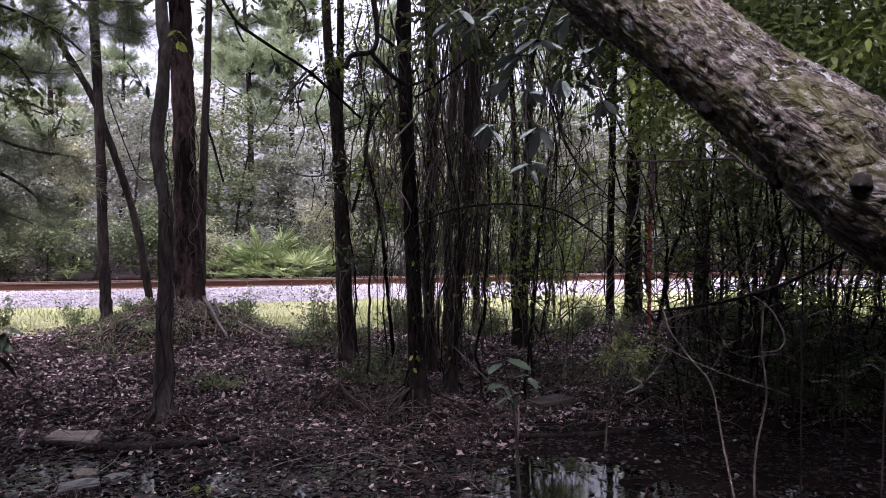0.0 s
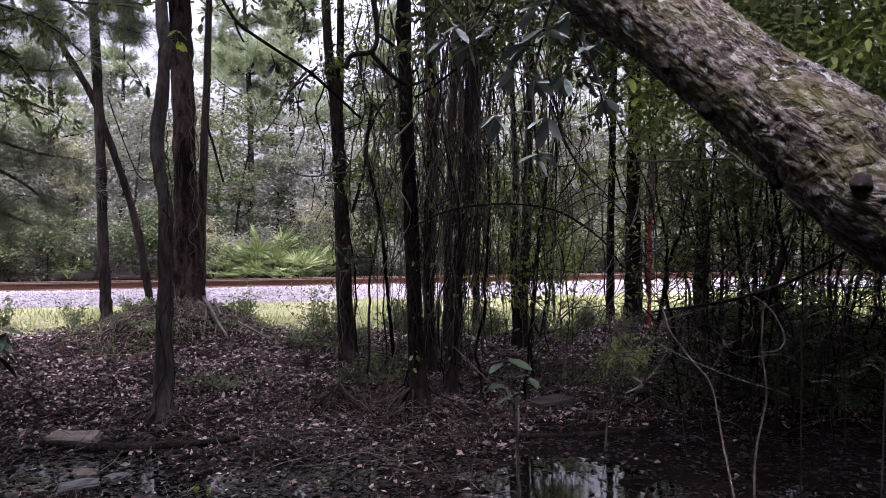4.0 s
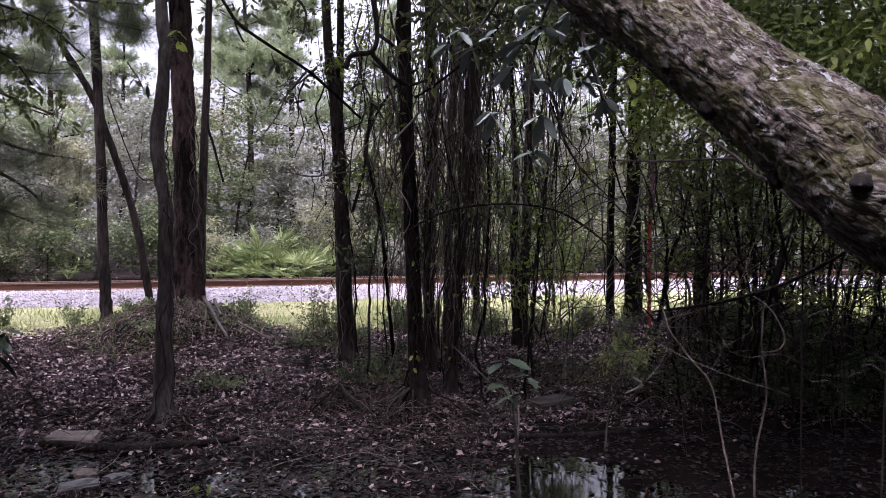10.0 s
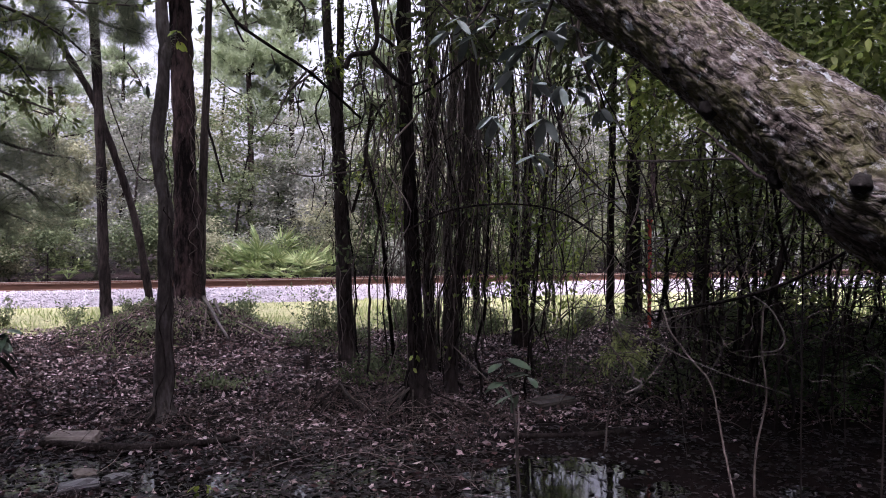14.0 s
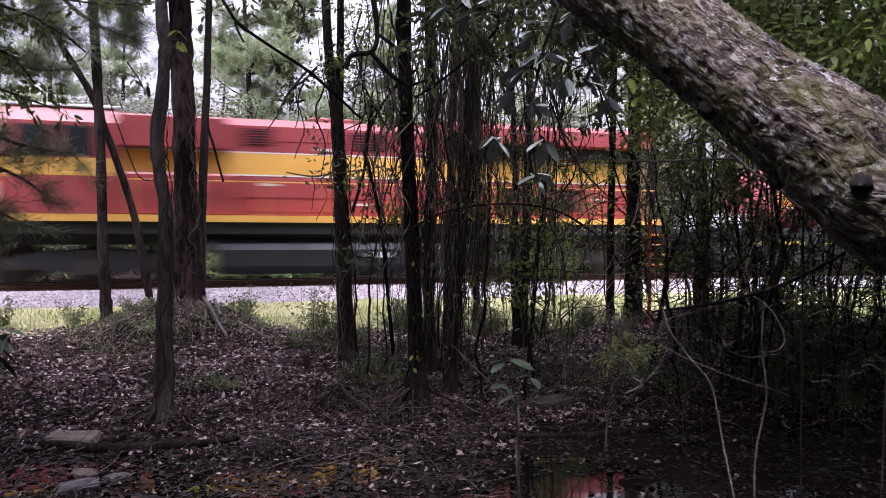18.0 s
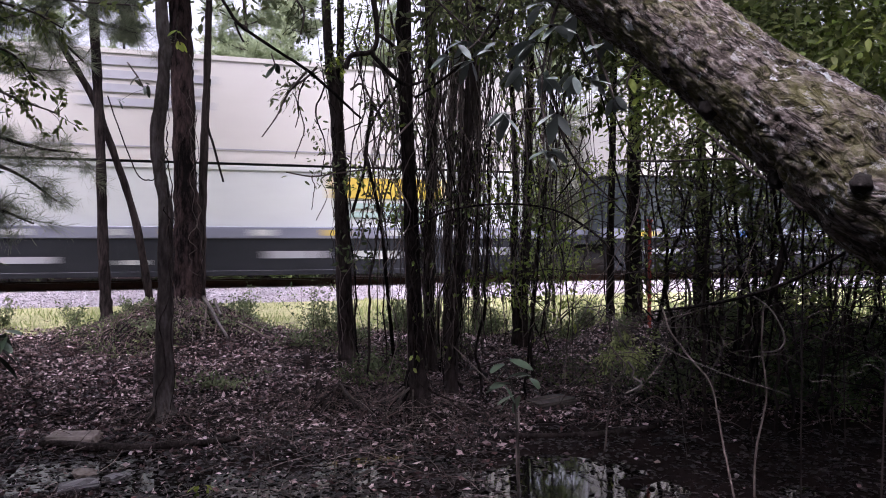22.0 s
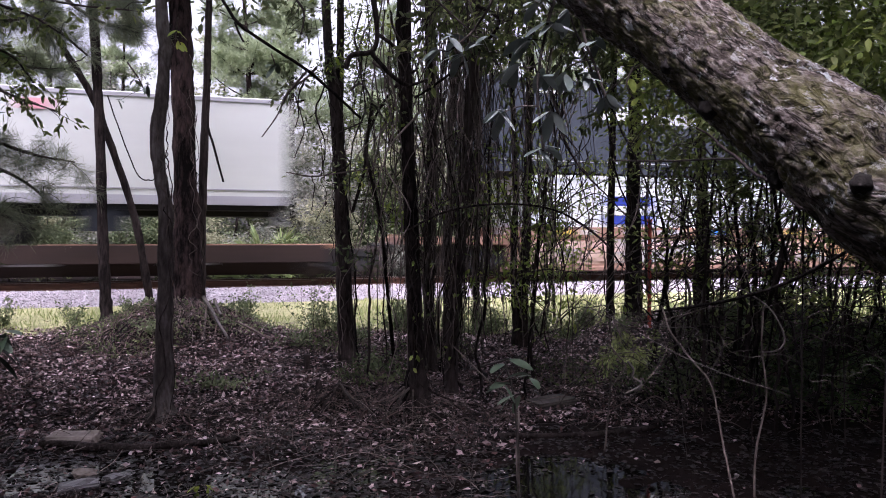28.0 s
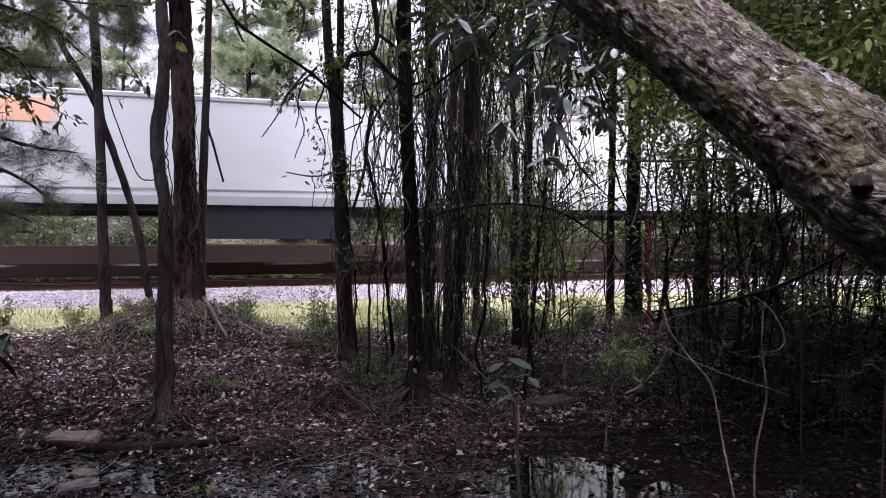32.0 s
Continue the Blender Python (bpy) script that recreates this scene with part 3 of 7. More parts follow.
# ---- leaf litter, twigs, grass ----
litter_mat = mat("fallen_leaves", (0.014, 0.0075, 0.007), (0.125, 0.06, 0.058), scale=5, rough=0.5, bump=0.0, island=1.0, c3=(0.72, 0.56, 0.57), gap=(0.14, 1.02), spec=0.45)
n = 150000
d = 5.2 + 11.5 * RNG.random(n) ** 0.9
s = RNG.uniform(-1, 1, n) * (d * 0.68 + 0.8)
lx, ly = place(d, s)
lz = height(lx, ly)
keep = (lz > -0.05) & (ly < TRACK_Y - 4.2) & (RNG.random(n) < np.interp(s / d, [0.16, 0.36], [1.0, 0.3])) & (RNG.random(n) < np.interp(lz, [-0.05, 0.03], [0.25, 1.0])) & (d < 14.9) & (RNG.random(n) < np.interp(d, [7.6, 9.0], [0.2, 1.0])) & ((s < 0.12 * d) | (d > 8.8) | (RNG.random(n) < 0.12))
for hx, hy, hr in ((-0.33, 14.54, 1.0), (-1.27, 13.58, 0.8), (1.53, 9.34, 0.4), (2.34, 8.99, 0.5)):
    keep &= RNG.random(n) > 0.8 * np.exp(-(((lx - hx) ** 2 + (ly - hy) ** 2) / hr ** 2) ** 2)
patchy = 0.5 + 0.5 * np.sin(lx * 2.7 + 1.7 * np.sin(ly * 1.9)) * np.cos(ly * 3.3 + 1.1 * np.sin(lx * 2.2))
keep &= RNG.random(n) < 0.42 + 0.8 * patchy
lz = np.maximum(lz, 0.003)
lx, ly, lz = lx[keep], ly[keep], lz[keep]
m = len(lx)
way = RNG.normal(size=(m, 3)) * np.array([1, 1, 0.3])
v, f = leaf_arrays(np.stack([lx, ly, lz + RNG.uniform(0.0, 0.035, m)], -1), way, 0.035 + 0.075 * RNG.random(m) ** 2.5, 0.5, 0.2)
litter = piece("leaf_litter", mesh_arrays("leaf_litter", v, f), litter_mat)
tagged(litter, "brown and grey fallen leaves covering the bank", "leaf litter", kind="stuff")

stick_mat = mat("fallen_sticks", (0.025, 0.018, 0.016), (0.3, 0.235, 0.215), scale=12, rough=0.9, bump=0.2, island=0.8, gap=(0.2, 1.0))
chunks = []
for k in range(3000):
    d = RNG.uniform(5.6, 15.5)
    s = RNG.uniform(-1, 1) * (d * 0.66 + 0.5)
    if k > 1500 and k < 2200:
        d, s = 14.0 + RNG.normal() * 0.5, -4.9 + RNG.normal() * 0.8
    elif k >= 2600:
        d, s = 8.6 + RNG.normal() * 0.5, RNG.normal() * 1.6 - 0.6
    if s > 0.4 and d < 8.6:
        continue
    ax, ay = place(d, s)
    L, a = RNG.uniform(0.15, 0.75), RNG.uniform(0, np.pi)
    off = np.array([np.cos(a), np.sin(a)]) * L / 2
    mid = np.array([ax, ay]) + RNG.normal(size=2) * 0.1 * L
    pts = []
    for q in (np.array([ax, ay]) - off, mid, np.array([ax, ay]) + off):
        pts.append([q[0], q[1], max(float(height(q[0], q[1])), 0.0) + RNG.uniform(0.005, 0.07 + 0.12 * (k > 1500))])
    r0 = 0.0018 + 0.005 * RNG.random() ** 2
    chunks.append(tube_arrays(np.column_stack([catmull(pts, 5), np.linspace(r0, r0 * 0.5, 5)]), 3))
sticks = piece("fallen_twigs", mesh_arrays("fallen_twigs", *merged(chunks)), stick_mat)
tagged(sticks, "dead twigs and thin roots strewn over the bank", "twigs", kind="stuff")

grass_mat = foliage("verge_grass", (0.2, 0.26, 0.085), (0.33, 0.38, 0.15), (0.5, 0.51, 0.27), rough=0.6, light=0.35)
n = 60000
gx = RNG.uniform(-9, 29, n)
gy = TRACK_Y - RNG.uniform(2.45, 9.5, n)
dd, ss = across(gx, gy)
patch = 0.5 + 0.5 * np.sin(gx * 1.7 + np.sin(gy * 2.1) * 1.3) * np.cos(gy * 1.9 + gx * 0.6)
keep = (dd > 14.4 + 0.5 * np.sin(gx * 2.3) + RNG.normal(size=n) * 0.25) & (RNG.random(n) < 0.45 + 0.55 * patch)
gx, gy, patch = gx[keep], gy[keep], patch[keep]
m = len(gx)
q = TRACK_Y - gy
way = RNG.normal(size=(m, 3)) * np.array([0.45, 0.45, 0.0]) + np.array([0, 0, 1])
tall = RNG.uniform(0.05, 0.2, m) * (0.6 + patch) * np.interp(q, [2.4, 3.6], [0.5, 1.0])
v, f = leaf_arrays(np.stack([gx, gy, height(gx, gy) - 0.01], -1), way, tall, 0.1, 0.1)
grass = piece("grass", mesh_arrays("grass", v, f), grass_mat)
tagged(grass, "bright yellow-green grass on the verge of the track", "grass", kind="stuff")

# weeds and low bushes at the top of the bank
weed_leaf = foliage("weed_leaves", (0.075, 0.1, 0.048), (0.145, 0.178, 0.088), (0.26, 0.29, 0.16), light=0.4)
WEEDS = [((0.70, 15.69, 0.90), 0.75, 0.4), ((0.46, 15.14, 0.78), 0.45, 0.35), ((1.91, 14.69, 0.95), 0.95, 0.5), ((2.22, 14.17, 0.83), 0.6, 0.4), ((-2.72, 16.55, 0.63), 0.5, 0.35), ((-4.10, 16.98, 0.74), 0.6, 0.3),
         ((3.46, 14.20, 0.78), 0.6, 0.35), ((5.14, 13.88, 0.93), 1.3, 0.3), ((7.35, 13.40, 0.86), 0.7, 0.4), ((2.55, 13.02, 0.68), 0.35, 0.4), ((1.46, 13.15, 0.55), 0.3, 0.4), ((2.32, 10.99, 0.45), 0.4, 0.35), ((0.02, 10.87, 0.18), 0.25, 0.5), ((-1.01, 13.71, 0.58), 0.3, 0.4),
         ((-1.27, 14.63, 0.63), 0.3, 0.35), ((6.31, 12.46, 0.44), 0.3, 0.5), ((7.22, 11.97, 0.47), 0.5, 0.4), ((5.97, 12.99, 0.72), 0.4, 0.4)]
rng = np.random.default_rng(699)
for k in range(18):
    d = rng.uniform(13.7, 14.9)
    px, py = place(d, d * rng.uniform(-0.17, 0.2))
    WEEDS.append(((px, py), rng.uniform(0.35, 0.7), 0.32))
for k, (p, tall, wide) in enumerate(WEEDS):
    rng = np.random.default_rng(700 + k)
    z = on_ground(p[0], p[1], 0.02)
    root = empty("weed_bush", (p[0], p[1], z), "low leafy weed bush at the top of the bank", "bush", "weeds on the bank")
    stems, pts, ways = [], [], []
    for j in range(9):
        e = np.array([rng.normal() * wide * 0.6, rng.normal() * wide * 0.6, tall * rng.uniform(0.5, 1.15)])
        c = catmull([(0, 0, 0), e * 0.5 + rng.normal(size=3) * 0.04, e], 7)
        stems.append(tube_arrays(np.column_stack([c, np.linspace(0.006, 0.002, 7)]), 4))
        u = rng.uniform(0.15, 1, 44)
        pts.append(e * u[:, None] + rng.normal(size=(44, 3)) * 0.05)
        ways.append(rng.normal(size=(44, 3)) + np.array([0, 0, 0.2]))
    piece("stem", mesh_arrays("stem", *merged(stems)), twig_mat, root)["kind"] = "stuff"
    piece("leaves", mesh_arrays("leaves", *leaf_arrays(np.vstack(pts), np.vstack(ways), rng.uniform(0.04, 0.085, 9 * 44), 0.5, 0.1, rng)), weed_leaf, root)["kind"] = "stuff"

# ---- the leaning trunk over the pond ----
def log_bark():
    """Cracked, plated bark in the trunk's own coordinates, with moss and lichen on it."""
    m = bpy.data.materials.new("mossy_lichened_log_bark")
    m.use_nodes = True
    n, l = m.node_tree.nodes, m.node_tree.links
    b = n["Principled BSDF"]
    b.inputs["Roughness"].default_value = 0.93
    b.inputs["Specular IOR Level"].default_value = 0.12
    tc = n.new("ShaderNodeTexCoord")

    def noise_at(source, scale, stretch, detail=8, rough=0.65, twist=0.0):
        mp = n.new("ShaderNodeMapping")
        mp.inputs["Scale"].default_value = stretch
        l.new(tc.outputs[source], mp.inputs["Vector"])
        no = n.new("ShaderNodeTexNoise")
        no.inputs["Scale"].default_value = scale
        no.inputs["Detail"].default_value = detail
        no.inputs["Roughness"].default_value = rough
        no.inputs["Distortion"].default_value = twist
        l.new(mp.outputs[0], no.inputs["Vector"])
        return no.outputs["Fac"]

    def ramp(value, *stops):
        rp = n.new("ShaderNodeValToRGB")
        e = rp.color_ramp.elements
        e[0].position, e[1].position = stops[0][0], stops[-1][0]
        e[0].color, e[1].color = (*stops[0][1], 1), (*stops[-1][1], 1)
        for at, col in stops[1:-1]:
            e.new(at).color = (*col, 1)
        l.new(value, rp.inputs["Fac"])
        return rp.outputs[0]

    def blend(fac, one, two):
        mx = n.new("ShaderNodeMix")
        mx.data_type = "RGBA"
        l.new(fac, mx.inputs[0])
        l.new(one, mx.inputs[6])
        mx.inputs[7].default_value = (*two, 1)
        return mx.outputs[2]

    def cracks(scale, stretch):
        """Nought along wandering lines between the bark plates, rising away from them."""
        no = noise_at("UV", scale, stretch, 5, 0.55, 0.6)
        off = n.new("ShaderNodeMath")
        off.operation = "SUBTRACT"
        off.inputs[1].default_value = 0.5
        l.new(no, off.inputs[0])
        away = n.new("ShaderNodeMath")
        away.operation = "ABSOLUTE"
        l.new(off.outputs[0], away.inputs[0])
        return away.outputs[0]

    black, white = (0, 0, 0), (1, 1, 1)
    plates = noise_at("UV", 42, (1, 0.5, 1), 9, 0.66, 0.3)
    grit = noise_at("UV", 130, (1, 0.7, 1), 6, 0.7)
    gaps = ramp(cracks(24, (1, 0.4, 1)), (0.0, black), (0.05, white))
    col = ramp(plates, (0.34, (0.042, 0.033, 0.029)), (0.47, (0.128, 0.103, 0.091)), (0.56, (0.245, 0.205, 0.186)), (0.68, (0.43, 0.385, 0.36)))
    dark = n.new("ShaderNodeMix")
    dark.data_type = "RGBA"
    l.new(gaps, dark.inputs[0])
    dark.inputs[6].default_value = (0.022, 0.0175, 0.015, 1)
    l.new(col, dark.inputs[7])
    col = dark.outputs[2]
    col = blend(ramp(grit, (0.3, (0.5, 0.5, 0.5)), (0.5, black)), col, (0.03, 0.024, 0.02))
    col = blend(ramp(noise_at("UV", 7.5, (1, 0.6, 1), 10, 0.75, 0.2), (0.46, black), (0.6, (0.7, 0.7, 0.7))), col, (0.16, 0.155, 0.06))
    col = blend(ramp(noise_at("UV", 17, (1, 0.7, 1), 12, 0.75, 0.2), (0.56, black), (0.6, (0.85, 0.85, 0.85))), col, (0.42, 0.405, 0.385))
    col = blend(ramp(noise_at("UV", 6.5, (1, 0.8, 1), 12, 0.7, 0.2), (0.615, black), (0.635, white)), col, (0.6, 0.62, 0.63))
    l.new(col, b.inputs["Base Color"])
    add = n.new("ShaderNodeMath")
    add.operation = "MULTIPLY_ADD"
    add.inputs[1].default_value = 0.35
    l.new(grit, add.inputs[0])
    both = n.new("ShaderNodeMath")
    both.operation = "MULTIPLY_ADD"
    both.inputs[1].default_value = 0.7
    l.new(gaps, both.inputs[0])
    l.new(plates, both.inputs[2])
    l.new(both.outputs[0], add.inputs[2])
    bp = n.new("ShaderNodeBump")
    bp.inputs["Strength"].default_value = 1.0
    bp.inputs["Distance"].default_value = 0.014
    l.new(add.outputs[0], bp.inputs["Height"])
    l.new(bp.outputs[0], b.inputs["Normal"])
    return m


def lattice(rows, cols, v, u, rng):
    """Smooth random values over (v, u) in 0..1, closed round u."""
    g = rng.random((rows + 2, cols))
    y, x = v * rows, u * cols
    i, j = y.astype(int), x.astype(int)
    fy, fx = y - i, x - j
    fy, fx = fy * fy * (3 - 2 * fy), fx * fx * (3 - 2 * fx)
    j, k = j % cols, (j + 1) % cols
    return (g[i, j] * (1 - fx) + g[i, k] * fx) * (1 - fy) + (g[i + 1, j] * (1 - fx) + g[i + 1, k] * fx) * fy


LOG = [(0.602, 4.208, 4.959, 0.12), (0.966, 3.211, 4.052, 0.135), (1.226, 2.498, 3.405, 0.152), (1.33, 2.213, 3.146, 0.147), (1.416, 1.978, 2.938, 0.14), (1.497, 1.757, 2.724, 0.139), (1.57, 1.56, 2.551, 0.153), (1.617, 1.432, 2.424, 0.159), (1.713, 1.172, 2.184, 0.175),
       (1.813, 0.272, 1.2, 0.2)]
root = empty("leaning_dead_tree", (2.2, -1.2, on_ground(2.2, -1.2, 0.1)), "thick leaning tree trunk with lichen, moss and broken knots", "tree trunk")
base = np.array(root.location)
p = np.array([list(r) for r in LOG] + [[2.2, -1.2, float(base[2]), 0.27]])
p[:, :3] -= base
path = catmull(p, 1600)
# rings lie closer where the bark is seen from nearby
q = np.concatenate([np.linspace(0, 330, 60, endpoint=False), np.linspace(330, 1240, 380, endpoint=False), np.linspace(1240, 1599, 60)]).astype(int)
path = path[q]
NS, NA = len(path), 224
v, f = tube_arrays(path, NA, 0.0)
ring = v.reshape(NS, NA, 3)
cen = path[:, None, :3]
along = np.concatenate([[0], np.cumsum(np.linalg.norm(np.diff(path[:, :3], axis=0), axis=1))])
lrng = np.random.default_rng(17)
vv = np.repeat((along / along[-1])[:, None], NA, 1) * 0.999
uu = np.repeat((np.arange(NA) / NA)[None], NS, 0)
uu = (uu + 0.01 * np.sin(vv * 40) + 0.02 * lattice(60, 7, vv, uu, lrng)) % 1.0
bumps = 0.08 * (lattice(14, 4, vv, uu, lrng) - 0.5) + 0.075 * (lattice(50, 9, vv, uu, lrng) - 0.5)
for rows_n, cols_n, amount in ((130, 26, 0.06), (300, 56, 0.05), (640, 110, 0.03)):
    bumps = bumps + amount * (0.5 - np.abs(2 * lattice(rows_n, cols_n, vv, uu, lrng) - 1))
ring = cen + (ring - cen) * (1 + bumps)[:, :, None]
me = smooth(mesh_arrays("trunk", ring.reshape(-1, 3), f))
loops = np.empty(len(me.loops), dtype=np.int32)
me.loops.foreach_get("vertex_index", loops)
turn_of = (loops % NA) / NA
face_of = np.repeat(turn_of.reshape(-1, 4).max(1) > 0.9, 4)
turn_of = np.where(face_of & (turn_of < 0.1), turn_of + 1.0, turn_of)
me.uv_layers.new(name="bark").data.foreach_set("uv", np.column_stack([turn_of * 1.08, along[loops // NA]]).astype(np.float32).ravel())
piece("trunk", me, log_bark(), root)


def ragged(q):
    """A stub that flares into the trunk and ends in a splintered rim."""
    c = catmull(q, 9)
    c[:, 3] *= np.array([1.35, 1.15, 1.0, 0.93, 0.94, 0.9, 0.82, 0.6, 0.25])
    c[-1, :3] = c[-3, :3]
    return c


knot_mat = mat("dark_broken_knot", (0.005, 0.004, 0.0037), (0.03, 0.024, 0.021), scale=20, rough=0.95, bump=0.8)
KNOTS = (((1.363, 1.962, 2.859, 0.034), (1.288, 1.891, 2.807, 0.025)), ((1.399, 1.815, 2.699, 0.04), (1.35, 1.788, 2.66, 0.028)), ((1.481, 1.632, 2.487, 0.036), (1.434, 1.615, 2.442, 0.022)), ((1.524, 1.409, 2.448, 0.03), (1.427, 1.334, 2.423, 0.026)))
for a, b in KNOTS:
    q = np.array([a, b])
    q[:, :3] -= base
    piece("knot", smooth(mesh_arrays("knot", *tube_arrays(ragged(q), 18, 0.12))), knot_mat, root, "dark broken branch stub")


# ---- single branches, vines and stems ----
def strand(name, rows, material, label, category, group="", n=26, sides=6, wig=0.0, seed=0):
    """A thin woody piece along a curve of x, y, z, radius."""
    rng = np.random.default_rng(seed)
    p = np.array([list(r) for r in rows])
    p[:, 3] *= 0.78
    c = catmull(p, n)
    if wig:
        c[1:, :3] += np.cumsum(rng.normal(size=(n - 1, 3)), 0) * wig
    base = c[0, :3].copy()
    c[:, :3] -= base
    ob = piece(name, smooth(mesh_arrays(name, *tube_arrays(c, sides, 0.05, rng))), material)
    ob.location = base
    return tagged(ob, label, category, group)


TW = "dead branches in the thicket"
D = "bare dark branch reaching across the view"
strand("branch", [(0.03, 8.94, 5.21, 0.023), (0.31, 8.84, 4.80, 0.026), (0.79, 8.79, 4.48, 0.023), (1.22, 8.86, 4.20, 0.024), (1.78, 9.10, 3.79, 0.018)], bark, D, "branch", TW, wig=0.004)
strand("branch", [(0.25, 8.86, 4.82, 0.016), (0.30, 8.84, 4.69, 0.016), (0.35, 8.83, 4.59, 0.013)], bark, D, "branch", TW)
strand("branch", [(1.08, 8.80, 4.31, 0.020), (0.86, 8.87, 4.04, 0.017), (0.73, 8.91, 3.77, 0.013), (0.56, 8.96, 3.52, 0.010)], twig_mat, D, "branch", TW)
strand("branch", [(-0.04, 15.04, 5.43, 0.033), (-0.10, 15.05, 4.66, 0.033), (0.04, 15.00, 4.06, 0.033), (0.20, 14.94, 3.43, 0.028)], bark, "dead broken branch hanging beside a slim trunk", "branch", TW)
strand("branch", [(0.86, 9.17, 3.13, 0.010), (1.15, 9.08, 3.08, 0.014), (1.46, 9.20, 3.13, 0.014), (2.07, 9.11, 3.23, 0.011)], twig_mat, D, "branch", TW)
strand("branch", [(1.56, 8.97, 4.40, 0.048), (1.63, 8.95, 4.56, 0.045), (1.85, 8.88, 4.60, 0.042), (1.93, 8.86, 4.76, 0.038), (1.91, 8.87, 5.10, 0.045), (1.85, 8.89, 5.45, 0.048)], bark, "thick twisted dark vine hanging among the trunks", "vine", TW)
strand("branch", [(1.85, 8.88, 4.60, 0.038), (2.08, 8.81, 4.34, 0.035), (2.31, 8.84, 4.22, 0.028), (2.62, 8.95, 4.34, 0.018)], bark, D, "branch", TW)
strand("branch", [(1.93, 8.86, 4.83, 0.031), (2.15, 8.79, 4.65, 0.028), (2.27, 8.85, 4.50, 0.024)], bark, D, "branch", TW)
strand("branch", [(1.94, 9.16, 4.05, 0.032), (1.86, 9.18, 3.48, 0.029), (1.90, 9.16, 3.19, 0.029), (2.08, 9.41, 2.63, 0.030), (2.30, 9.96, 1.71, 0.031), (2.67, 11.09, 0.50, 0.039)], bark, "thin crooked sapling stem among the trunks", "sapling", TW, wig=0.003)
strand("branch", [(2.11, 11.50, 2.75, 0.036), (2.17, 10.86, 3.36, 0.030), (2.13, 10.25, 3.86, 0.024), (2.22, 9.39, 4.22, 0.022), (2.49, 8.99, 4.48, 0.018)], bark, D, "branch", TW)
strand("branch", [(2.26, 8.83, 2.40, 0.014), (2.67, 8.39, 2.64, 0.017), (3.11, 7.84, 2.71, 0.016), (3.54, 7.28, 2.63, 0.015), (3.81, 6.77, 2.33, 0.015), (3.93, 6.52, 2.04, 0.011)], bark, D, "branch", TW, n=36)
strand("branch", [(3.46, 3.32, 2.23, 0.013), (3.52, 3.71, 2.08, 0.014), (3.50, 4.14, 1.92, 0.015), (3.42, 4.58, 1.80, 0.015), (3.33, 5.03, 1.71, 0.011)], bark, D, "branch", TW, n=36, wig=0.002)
strand("branch", [(2.26, 3.07, 2.85, 0.0066), (2.35, 2.94, 2.73, 0.0088), (2.36, 2.72, 2.57, 0.0099), (2.32, 2.42, 2.39, 0.0116), (2.31, 2.21, 2.27, 0.0132), (2.28, 1.90, 2.12, 0.0138)], bark, "grey dead limb under the leaning trunk", "branch", TW, n=36, wig=0.005)
strand("branch", [(3.10, 5.32, 2.95, 0.009), (3.30, 4.84, 2.90, 0.011), (3.24, 4.23, 2.85, 0.010), (3.15, 3.84, 2.81, 0.009)], twig_mat, D, "branch", TW)
strand("branch", [(2.70, 4.91, 1.79, 0.0037), (2.93, 4.63, 1.63, 0.0050), (3.19, 4.33, 1.45, 0.0062), (3.39, 4.17, 1.35, 0.0050), (3.68, 3.97, 1.24, 0.0037)], pale_twig, "pale thin twig slanting through the thicket", "twig", TW, n=30, wig=0.002)
strand("branch", [(3.26, 4.84, 1.80, 0.0081), (3.28, 4.73, 1.60, 0.0105), (3.34, 4.50, 1.38, 0.0099), (3.37, 4.38, 1.24, 0.0087), (3.31, 4.18, 0.90, 0.0105), (3.26, 3.98, 0.55, 0.0112)], twig_mat, "slender grey stem rising from the pond edge", "sapling", TW, n=36, wig=0.002)
strand("branch", [(3.77, 4.58, 1.94, 0.008), (3.90, 4.43, 1.80, 0.008), (3.93, 4.31, 1.61, 0.008), (3.89, 4.32, 1.51, 0.008), (3.84, 4.45, 1.47, 0.006)], pale_twig, "pale twig bent into a loop", "twig", TW)
strand("branch", [(4.43, 5.10, 1.75, 0.0118), (4.35, 5.02, 1.39, 0.0118), (4.31, 4.92, 1.03, 0.0112), (4.09, 4.78, 0.63, 0.0124), (3.93, 4.61, 0.34, 0.0118)], twig_mat, "slender grey stem rising from the pond edge", "sapling", TW)
strand("branch", [(2.80, 4.56, 1.44, 0.012), (2.84, 4.55, 1.38, 0.012), (2.83, 4.55, 1.33, 0.010), (2.89, 4.53, 1.29, 0.014), (2.86, 4.54, 1.25, 0.012), (2.78, 4.57, 1.21, 0.008)], pale_twig, "pale crooked dead twig", "twig", TW)
strand("branch", [(3.61, 6.20, 1.57, 0.0099), (3.58, 6.10, 1.16, 0.0118), (3.43, 5.92, 0.68, 0.0112), (3.30, 5.75, 0.43, 0.0124)], twig_mat, "slender grey stem rising from the pond edge", "sapling", TW)
strand("branch", [(4.86, 5.29, 2.08, 0.022), (4.71, 5.23, 2.42, 0.022), (4.52, 5.09, 2.75, 0.019), (4.33, 4.94, 3.11, 0.016)], bark, D, "branch", TW)
strand("branch", [(4.81, 5.30, 2.23, 0.025), (4.79, 5.41, 1.82, 0.028), (4.86, 5.60, 1.54, 0.026), (5.03, 5.95, 1.05, 0.030)], bark, "dark thicket stem behind the leaning trunk", "sapling", TW)
